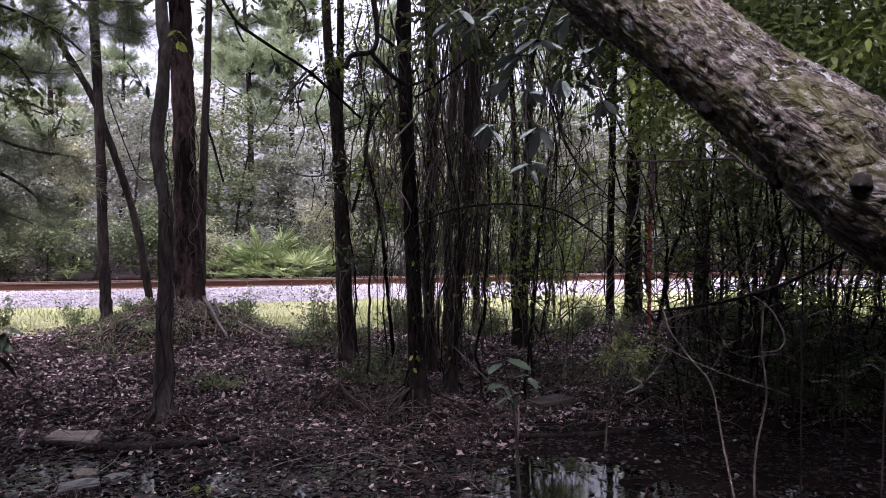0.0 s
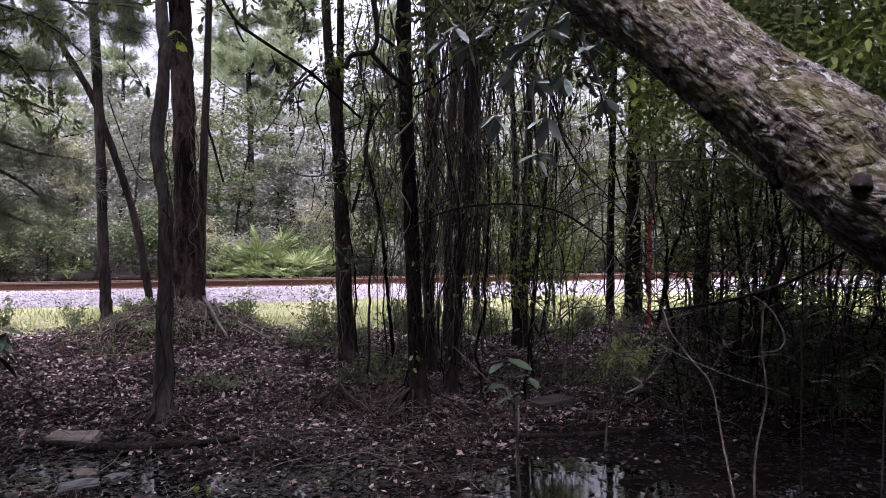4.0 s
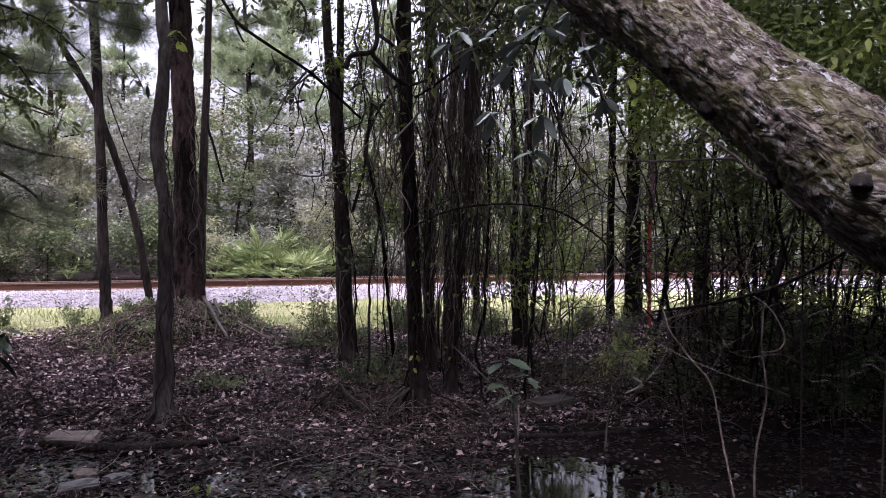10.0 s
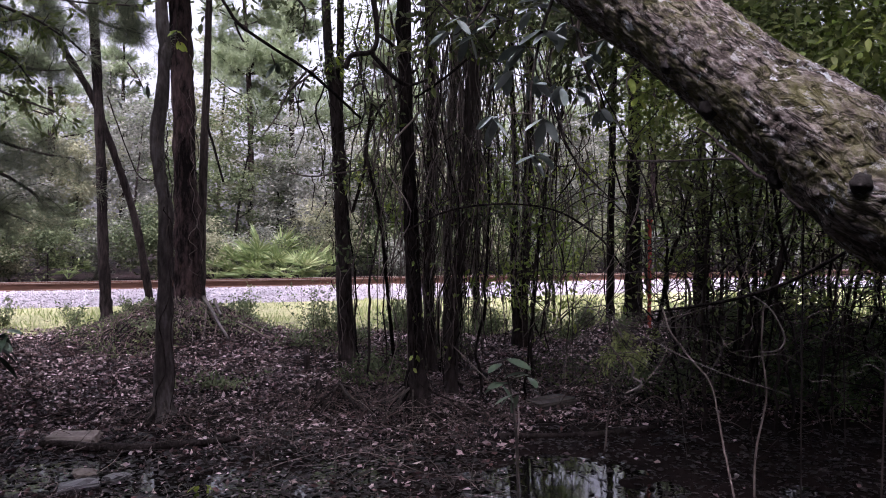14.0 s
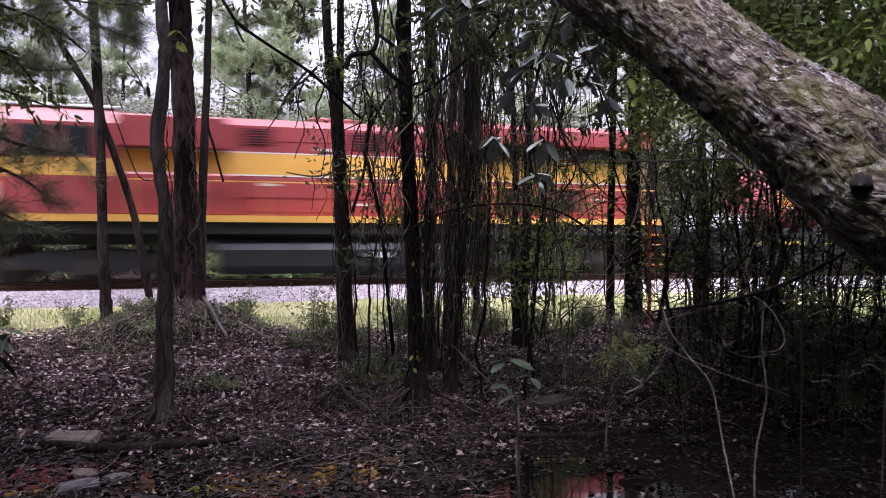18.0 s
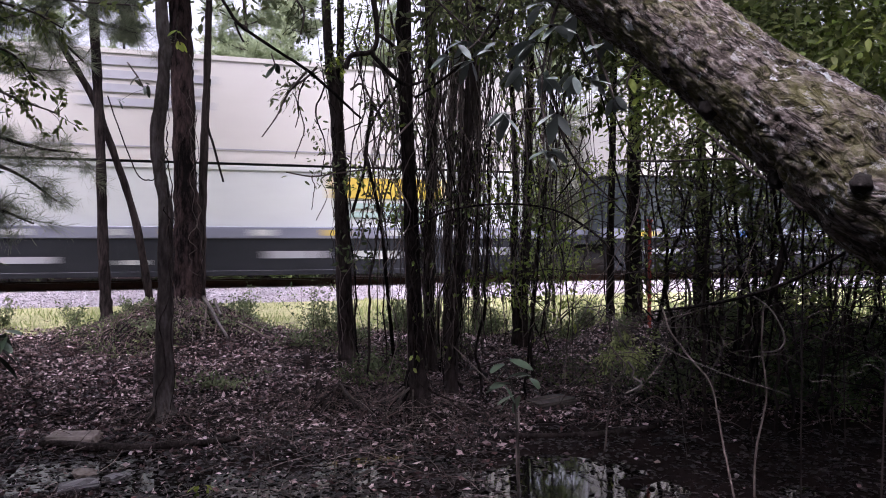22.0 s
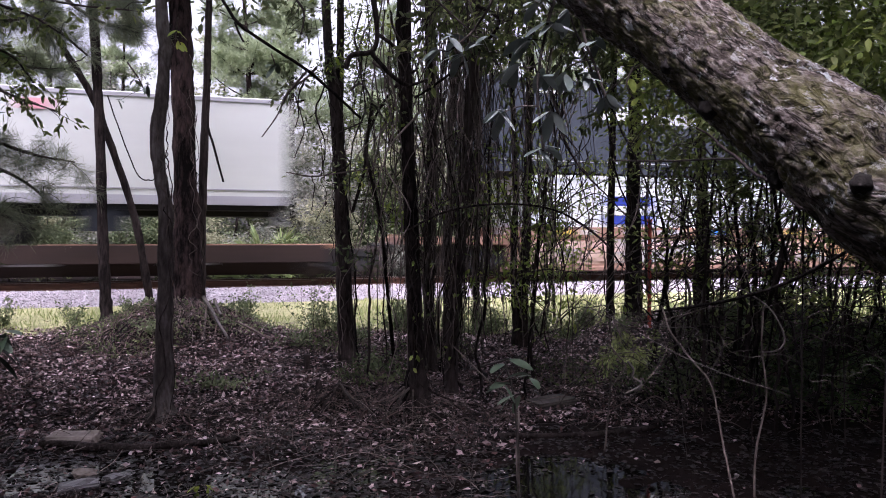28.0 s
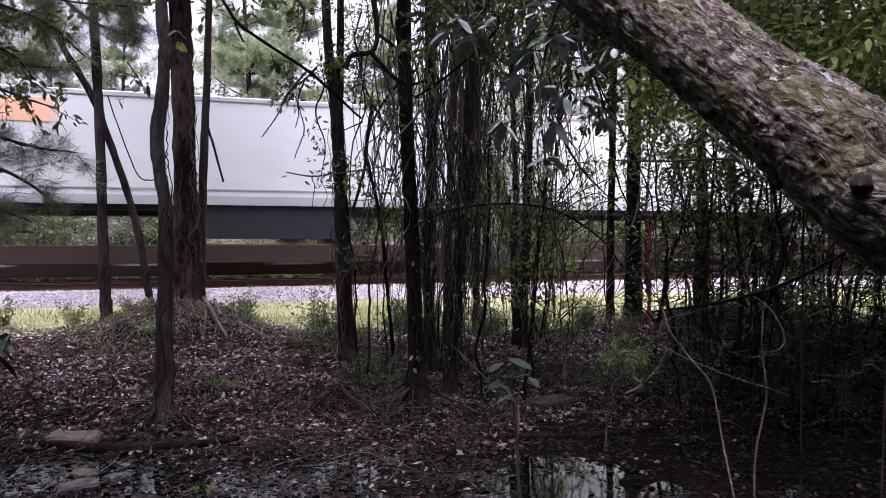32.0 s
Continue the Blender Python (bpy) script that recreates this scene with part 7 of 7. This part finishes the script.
c = container(22.58, 23.27, HIGH, cream_paint, "off-white container with a yellow label, stacked on a charcoal one")
flat(c, "label_panel", label_yellow, 2.6, 5.6, 5.4, 5.95, label="yellow label panel")
bars(c, grey_film, 2.8, 5.2, 4.95, 5.25, 1, 6)
c = container(22.58, 23.27, LOW, charcoal_paint, "charcoal container in a dark well car")
flat(c, "placard", white_film, 3.8, 4.3, 1.55, 2.3, label="white placard")
bars(c, white_film, 1.4, 2.6, 2.72, 2.86, 1, 7)
bars(c, white_film, 7.0, 10.4, 2.74, 2.88, 1, 8)
c = container(23.41, 24.10, HIGH, cream_paint, "off-white container with faint green lettering, stacked on another")
bars(c, green_film, 2.4, 5.8, 4.9, 5.8, 2, 9)
flat(c, "label_panel", label_yellow, 2.4, 4.8, 5.35, 5.7, label="faded yellow label panel")
c = container(23.41, 24.10, LOW, lilac_paint, "cold white container with a navy mark in a dark well car")
flat(c, "mark", navy_film, 5.2, 6.6, 1.55, 2.55, label="navy square mark")
flat(c, "mark_field", white_film, 5.5, 6.3, 1.85, 2.2, y=-1.312)
bars(c, grey_film, 9.6, 10.6, 1.7, 2.5, 3, 10)
c = container(28.36, 29.06, HIGH, navy_paint, "dark slate container with large white lettering, overhanging the one beneath")
for k, (x0, x1, z0, z1) in enumerate(((4.0, 5.4, 4.9, 5.35), (5.5, 7.0, 4.85, 5.2), (7.2, 9.0, 4.75, 5.25), (9.2, 10.2, 4.85, 5.2), (10.4, 12.5, 4.72, 5.15))):
    flat(c, "lettering", white_film, x0, x1, z0, z1, label="large white lettering bar")
bars(c, white_film, 1.4, 3.0, 5.6, 5.75, 1, 11)
bars(c, white_film, 1.5, 2.6, 3.55, 3.75, 1, 12)
c = container(28.43, 28.99, LOW, lilac_paint, "short cold white container with navy mark in a rusty well car")
flat(c, "mark", navy_film, 2.6, 4.4, 1.62, 2.5, label="navy square mark")
flat(c, "mark_field", white_film, 2.6, 4.2, 1.9, 2.2, y=-1.312)
for x in (4.8, 6.2, 7.6, 8.9):
    flat(c, "lettering", grey_film, x, x + 0.95, 1.7, 2.4, label="large grey lettering bar")
c = container(29.17, 29.88, HIGH, beige_paint, "beige container stacked on a white one")
c = container(29.17, 29.88, LOW, white_paint, "white container with a yellow label in a sprayed well car")
flat(c, "label_panel", label_yellow, 3.6, 6.8, 2.2, 2.8, label="yellow label panel")
bars(c, black, 4.2, 6.2, 2.4, 2.62, 1, 13, y=-1.312)
bars(c, green_film, 3.8, 6.6, 1.7, 2.1, 2, 14)
c = container(30.02, 30.70, HIGH, lilac_paint, "pale grey container stacked on a white one")
bars(c, grey_film, 6.0, 11.5, 5.2, 5.6, 2, 15)
c = container(30.02, 30.70, LOW, white_paint, "white container with a yellow label in a brown well car")
flat(c, "label_panel", label_yellow, 2.65, 5.8, 2.2, 2.75, label="yellow label panel")
bars(c, black, 3.2, 5.2, 2.4, 2.6, 1, 16, y=-1.312)
bars(c, green_film, 2.8, 5.6, 1.7, 2.05, 2, 17)


# --- well cars ---
def well_car(at, until, start, stop, paint, band, label, seed, sprays=(), tints=(), last=True, first=True, top=1.42):
    """A well car unit from at to until; its well holds the boxes from start to stop."""
    rng = np.random.default_rng(seed)
    v = TRAIN_SPEED
    L, a, b = (until - at) * v, (start - at) * v - 0.25, (stop - at) * v + 0.25
    root = empty("well_car", (0, 0, 0), label, "well car", "well cars of the train")
    for y in (-1.42, 1.42):
        bm = boxes((a - 0.4, b + 0.4, y - 0.05, y + 0.05, 0.2, top - 0.3), (a - 0.6, b + 0.6, y - 0.08, y + 0.08, 0.16, 0.3), bevel=0.012)
        side = part("side_sill", bm, paint, root)
        part("top_chord", boxes((a - 0.6, b + 0.6, y - 0.075, y + 0.075, top - 0.32, top), bevel=0.02), band, side, "weathered top chord")
        if y < 0:
            for k in range(9):
                x = a + (b - a) * (k + rng.uniform(0.2, 0.8)) / 9
                m = (label_yellow, white_film, grey_film, blue_film, white_film)[int(rng.integers(0, 5))]
                part("reflector", boxes((x, x + rng.uniform(0.3, 0.9), y - 0.082, y - 0.07, top - 0.24, top - 0.08)), m, side)
            for k in range(5):
                x = a + (b - a) * (k + rng.uniform(0.1, 0.7)) / 5
                z = rng.uniform(0.45, 0.7)
                part("lettering", boxes((x, x + rng.uniform(0.5, 1.8), y - 0.056, y - 0.045, z, z + rng.uniform(0.08, 0.26))), (grey_film, white_film)[k % 2], side, "plain bars of lettering")
            for k, (x0, x1, m) in enumerate(sprays):
                z0, z1 = 0.34 + rng.uniform(0, 0.12), top - 0.36 - rng.uniform(0, 0.1)
                flat(side, "spray_paint", m, a + x0, a + x1, z0, z1, y - 0.052, "sprayed graffiti patch", slant=rng.uniform(-0.4, 0.4))
            for k in range(34 if tints else 0):
                x, w, h = rng.uniform(a, b - 1.0), rng.uniform(0.3, 1.3), rng.uniform(0.15, 0.5)
                z = rng.uniform(0.36, top - 0.4 - h)
                flat(side, "spray_paint", tints[int(rng.integers(0, len(tints)))], x, x + w, z, z + h, y - 0.064 - 0.0006 * k, "sprayed graffiti patch", slant=rng.uniform(-0.5, 0.5))
            for k in range(int((b - a) / 1.6)):
                x = a + 0.4 + k * 1.6
                part("stiffener", boxes((x, x + 0.07, y - 0.075, y - 0.045, 0.3, top - 0.32)), paint, side)
    part("well_floor", boxes((a, b, -1.4, 1.4, 0.17, 0.27)), black, root)
    for x0, x1, sg in ((0.0, a, 1), (b, L, -1)):
        e = part("end_platform", boxes((x0, x1, -1.35, 1.35, 0.98, 1.22), bevel=0.02), paint, root)
        part("bulkhead", boxes((x1 - 0.12, x1, -1.35, 1.35, 0.3, 1.3) if sg > 0 else (x0, x0 + 0.12, -1.35, 1.35, 0.3, 1.3)), paint, e)
        for y in (-1.38, 1.34):
            part("grab_rail", boxes(((x0 + 0.2) if sg > 0 else (x1 - 0.6), (x0 + 0.6) if sg > 0 else (x1 - 0.2), y, y + 0.03, 1.22, 1.3)), paint, e)
    if first:
        freight_truck(root, max(1.0, a - 1.35))
        coupler(root, 0.0, -1)
    if last:
        freight_truck(root, min(L - 1.0, b + 1.35))
        coupler(root, L, 1)
    else:
        freight_truck(root, L)
    return rolling(root, at)


well_car(20.57, 21.56, 20.70, 21.43, brown_well, brown_well, "brown well car carrying stacked containers", 1, top=1.2)
well_car(21.58, 22.50, 21.70, 22.42, dark_well, grey_band, "dark blue-black articulated well car with grey chord", 2, last=False, top=1.48)
well_car(22.50, 23.34, 22.58, 23.27, dark_well, grey_band, "dark blue-black articulated well car with grey chord", 3, first=False, last=False, top=1.48)
well_car(23.34, 24.22, 23.41, 24.10, dark_well, dark_well, "dark blue-black articulated well car with stickers", 4, first=False, top=1.48)
well_car(28.25, 29.12, 28.43, 28.99, rust_well, rust_well, "faded tan well car covered in pale graffiti", 5, last=False, top=1.52,
         sprays=((0.2, 2.6, cream_spray), (3.0, 5.2, grey_spray), (5.6, 7.4, cream_spray), (7.6, 9.8, teal_spray), (10.0, 12.0, ochre_spray)), tints=(cream_spray, grey_spray, blush_spray, cream_spray, teal_spray, ochre_spray))
well_car(29.12, 29.95, 29.17, 29.88, rust_well, rust_well, "tan well car covered in pink graffiti", 6, first=False, last=False, top=1.5,
         sprays=((2.2, 4.2, pink_spray), (4.4, 7.6, pink_spray), (8.2, 9.4, rust_well), (10.0, 12.4, pink_spray), (13.0, 15.2, pink_spray)), tints=(pink_spray, blush_spray, blush_spray, cream_spray, ochre_spray, grey_spray))
well_car(29.95, 30.84, 30.02, 30.70, rust_well, rust_well, "tan well car with large dark and pale lettering", 7, first=False, top=1.45,
         sprays=((0.2, 2.4, blush_spray), (3.0, 4.2, black), (4.5, 5.1, grey_spray), (5.4, 6.6, black), (7.0, 7.8, cream_spray), (8.2, 9.2, black), (10.0, 14.0, cream_spray)))


# --- spine cars with road trailers ---
def spine_car(at, until, label, seed, last=False, first=False):
    L = (until - at) * TRAIN_SPEED
    root = empty("spine_car", (0, 0, 0), label, "spine car", "spine cars of the train")
    beam = part("centre_sill", boxes((1.6, L - 1.2, -0.55, 0.55, 0.14, 0.84), (0.0, L, -0.4, 0.4, 0.5, 0.86), bevel=0.02), spine_brown, root)
    for y in (-1.18, 0.72):
        part("wheel_ramp", boxes((L * 0.48, L - 0.9, y, y + 0.46, 0.88, 1.0), bevel=0.01), deck_rust, root, "rusty wheel ramp")
    for x in (2.4, L * 0.52, L * 0.72, L - 1.6):
        part("outrigger", boxes((x - 0.12, x + 0.12, -1.2, 1.2, 0.72, 0.88)), spine_brown, beam)
    for k in range(3):
        x = 3.0 + k * 4.0
        part("lettering", boxes((x, x + 1.3, -0.56, -0.545, 0.42, 0.58)), grey_film, beam, "plain bars of lettering")
    part("side_sill", boxes((1.6, L - 1.4, -1.22, -1.16, 0.5, 0.98), bevel=0.01), spine_brown, root)
    st = part("hitch_stand", boxes((1.4, 1.75, -0.45, -0.3, 0.86, 1.86), (1.4, 1.75, 0.3, 0.45, 0.86, 1.86), (1.2, 2.0, -0.5, 0.5, 1.8, 1.92)), black, root, "black trailer hitch stand")
    part("hitch_brace", boxes((1.75, 2.6, -0.08, 0.08, 0.86, 1.1)), black, st)
    if first:
        freight_truck(root, 0.9)
        coupler(root, 0.0, -1)
    freight_truck(root, L - (0.9 if last else 0.0))
    if last:
        coupler(root, L, 1)
    return rolling(root, at)


def trailer(at, until, paint, label, seed, skirt=None, backwards=False):
    L = (until - at) * TRAIN_SPEED
    z0, z1 = 2.06, 4.98
    root = empty("road_trailer", (0, 0, 0), label, "trailer", "road trailers of the train")
    body = part("box_body", boxes((0, L, -1.28, 1.28, z0 + 0.2, z1), bevel=0.035), paint, root)
    for y in (-1.292, 1.292):
        part("bottom_rail", boxes((0.02, L - 0.02, y - 0.012, y + 0.012, z0, z0 + 0.24)), grey_film, root, "grey aluminium bottom rail")
        part("rail_seam", boxes((0.05, L - 0.05, y - 0.006, y + 0.006, z0 + 0.4, z0 + 0.43)), grey_film, body)
        part("top_rail", boxes((0.02, L - 0.02, y - 0.01, y + 0.01, z1 - 0.13, z1 - 0.03)), grey_film, body)
    for y in (-0.64, 0.64):
        d = part("rear_door", boxes((L, L + 0.03, y - 0.62, y + 0.62, z0 + 0.26, z1 - 0.08)), paint, body)
        part("locking_bar", boxes((L + 0.03, L + 0.06, y - 0.02, y + 0.02, z0 + 0.26, z1 - 0.1)), hub_mat, d)
    part("chassis", boxes((0.4, L - 0.2, -0.5, 0.5, z0 - 0.28, z0 + 0.02), (0.1, L - 0.1, -1.2, 1.2, z0 - 0.14, z0 - 0.0)), black, root)
    leg_x = L - 2.9 if backwards else 2.9
    for y in (-0.75, 0.65):
        leg = part("landing_leg", boxes((leg_x, leg_x + 0.14, y, y + 0.12, 1.36, z0 - 0.1)), black, root)
        part("foot", boxes((leg_x - 0.08, leg_x + 0.22, y - 0.05, y + 0.17, 1.3, 1.36)), black, leg)
    for x in ((3.4, 4.7) if backwards else (L - 4.6, L - 3.35)):
        for y0, y1 in ((-1.2, -0.72), (0.72, 1.2)):
            bm = bmesh.new()
            disc(bm, x, y0, y1, 1.5, 0.5, 24)
            w = part("wheel", bm, rubber, root)
            bm = bmesh.new()
            disc(bm, x, y0 - 0.008 if y0 < 0 else y1 - 0.02, y0 + 0.02 if y0 < 0 else y1 + 0.008, 1.5, 0.31, 18)
            part("hub", bm, wheel_steel if backwards else hub_mat, w, "dull wheel hub")
    flap = 2.6 if backwards else L - 2.6
    part("mudflap", boxes((flap, flap + 0.04, -1.2, -0.7, 1.15, z0 - 0.1), (flap, flap + 0.04, 0.7, 1.2, 1.15, z0 - 0.1)), black, root)
    part("rear_bumper", boxes((L - 0.2, L - 0.06, -1.2, 1.2, 1.5, 1.62), (L - 0.2, L - 0.1, -0.6, -0.5, 1.5, z0), (L - 0.2, L - 0.1, 0.5, 0.6, 1.5, z0)), grey_film, root)
    if skirt:
        part("side_skirt", boxes((skirt[0], skirt[1], -1.24, -1.21, skirt[2], z0 - 0.02)), slate, root, "dark slate side skirt")
    return rolling(root, at)


SPINE = ((24.29, 25.09), (25.09, 25.875), (25.875, 26.66), (26.66, 27.47), (27.47, 28.22), (30.86, 31.6), (31.6, 32.36), (32.36, 33.2))
for k, (a, b) in enumerate(SPINE):
    spine_car(a, b, "dark brown articulated spine car with rusty wheel ramps", k, last=k in (4, 7), first=k in (0, 5))
t = trailer(24.36, 25.04, grey_paint, "grey road trailer with a blue and white sign", 1)
flat(t, "sign_field", blue_film, 5.4, 9.0, 2.4, 4.7, y=-1.29, label="bright blue slanted field", slant=0.25)
flat(t, "sign_shape", white_film, 6.2, 8.5, 2.4, 3.98, y=-1.298, label="white slanted shape", slant=0.5)
flat(t, "sign_shape", white_film, 7.6, 8.9, 4.1, 4.55, y=-1.298, slant=0.3)
for x0, x1, z0, z1 in ((7.4, 8.4, 3.4, 3.95), (7.1, 8.3, 2.9, 3.3), (6.3, 8.6, 3.3, 3.36), (6.3, 8.6, 2.84, 2.9)):
    flat(t, "lettering", grey_paint, x0, x1, z0, z1, y=-1.306, label="grey lettering bar")
flat(t, "lettering", white_film, 0.3, 0.9, 4.45, 4.62, y=-1.29, label="white lettering bar")
flat(t, "mark", blue_film, 1.3, 2.1, 4.02, 4.2, y=-1.29, label="small blue mark")
flat(t, "lettering", white_film, 0.7, 2.2, 3.9, 3.99, y=-1.29, label="white lettering bar")
t = trailer(25.13, 25.80, white_paint, "white road trailer with a small dark mark", 2, backwards=True)
bars(t, grey_film, 5.2, 6.0, 3.6, 3.9, 1, 31)
bars(t, grey_film, 9.4, 11.0, 3.5, 3.8, 1, 32)
t = trailer(25.985, 26.62, lilac_paint, "cold white road trailer with grey lettering", 3)
bars(t, grey_film, 1.0, 4.0, 4.2, 4.7, 1, 33)
t = trailer(26.74, 27.36, white_paint, "white road trailer with orange lettering near its doors", 4)
bars(t, orange_film, 9.6, 13.2, 4.2, 4.75, 2, 34)
t = trailer(27.58, 28.105, white_paint, "short white road trailer with red lettering", 5, skirt=(6.6, 7.6, 1.35), backwards=True)
bars(t, red_film, 0.7, 1.9, 4.35, 4.75, 2, 35)
bars(t, red_film, 5.2, 6.0, 4.3, 4.75, 1, 36)
bars(t, grey_film, 2.4, 3.0, 3.2, 3.6, 2, 37)
t = trailer(30.925, 31.508, lilac_paint, "cold white road trailer with a grey mark", 6)
bars(t, grey_film, 4.6, 5.6, 3.3, 3.6, 2, 38)
t = trailer(31.67, 32.32, lilac_paint, "cold white road trailer with orange lettering and side skirt", 7, skirt=(7.4, 11.4, 1.15))
for k, (x0, x1) in enumerate(((0.3, 1.2), (1.35, 2.2), (2.4, 4.0))):
    flat(t, "lettering", orange_film, x0, x1, 4.1, 4.7, y=-1.29, label="orange lettering bar")
t = trailer(32.45, 33.1, white_paint, "white road trailer at the end of the view", 8)


def motions():
    """The train runs past from the far end of the track, at a steady speed."""
    for ob, at, turn in CARS:
        rows = []
        for t in (0.0, 8.0, 16.0, 24.0, 32.0):
            rows.append((t, pose(PASS_X + TRAIN_SPEED * (at - t), TRACK_Y, RAIL_Z, 0, 0, turn)))
        walk(ob, rows)
    # boughs stir in the breeze, and more in the draught of the train
    for ob, amount, seed in SWAYING:
        rows = []
        for i in range(33):
            t = float(i)
            gust = 1.0 + 1.2 * (t > 17.5)
            a = amount * gust * math.sin(t * 2.1 + seed * 1.7)
            b = amount * gust * 0.7 * math.sin(t * 1.3 + seed * 0.9)
            rows.append((t, Matrix.Translation(ob.location) @ pose(0, 0, 0, a, b, 0)))
        walk(ob, rows)


motions()
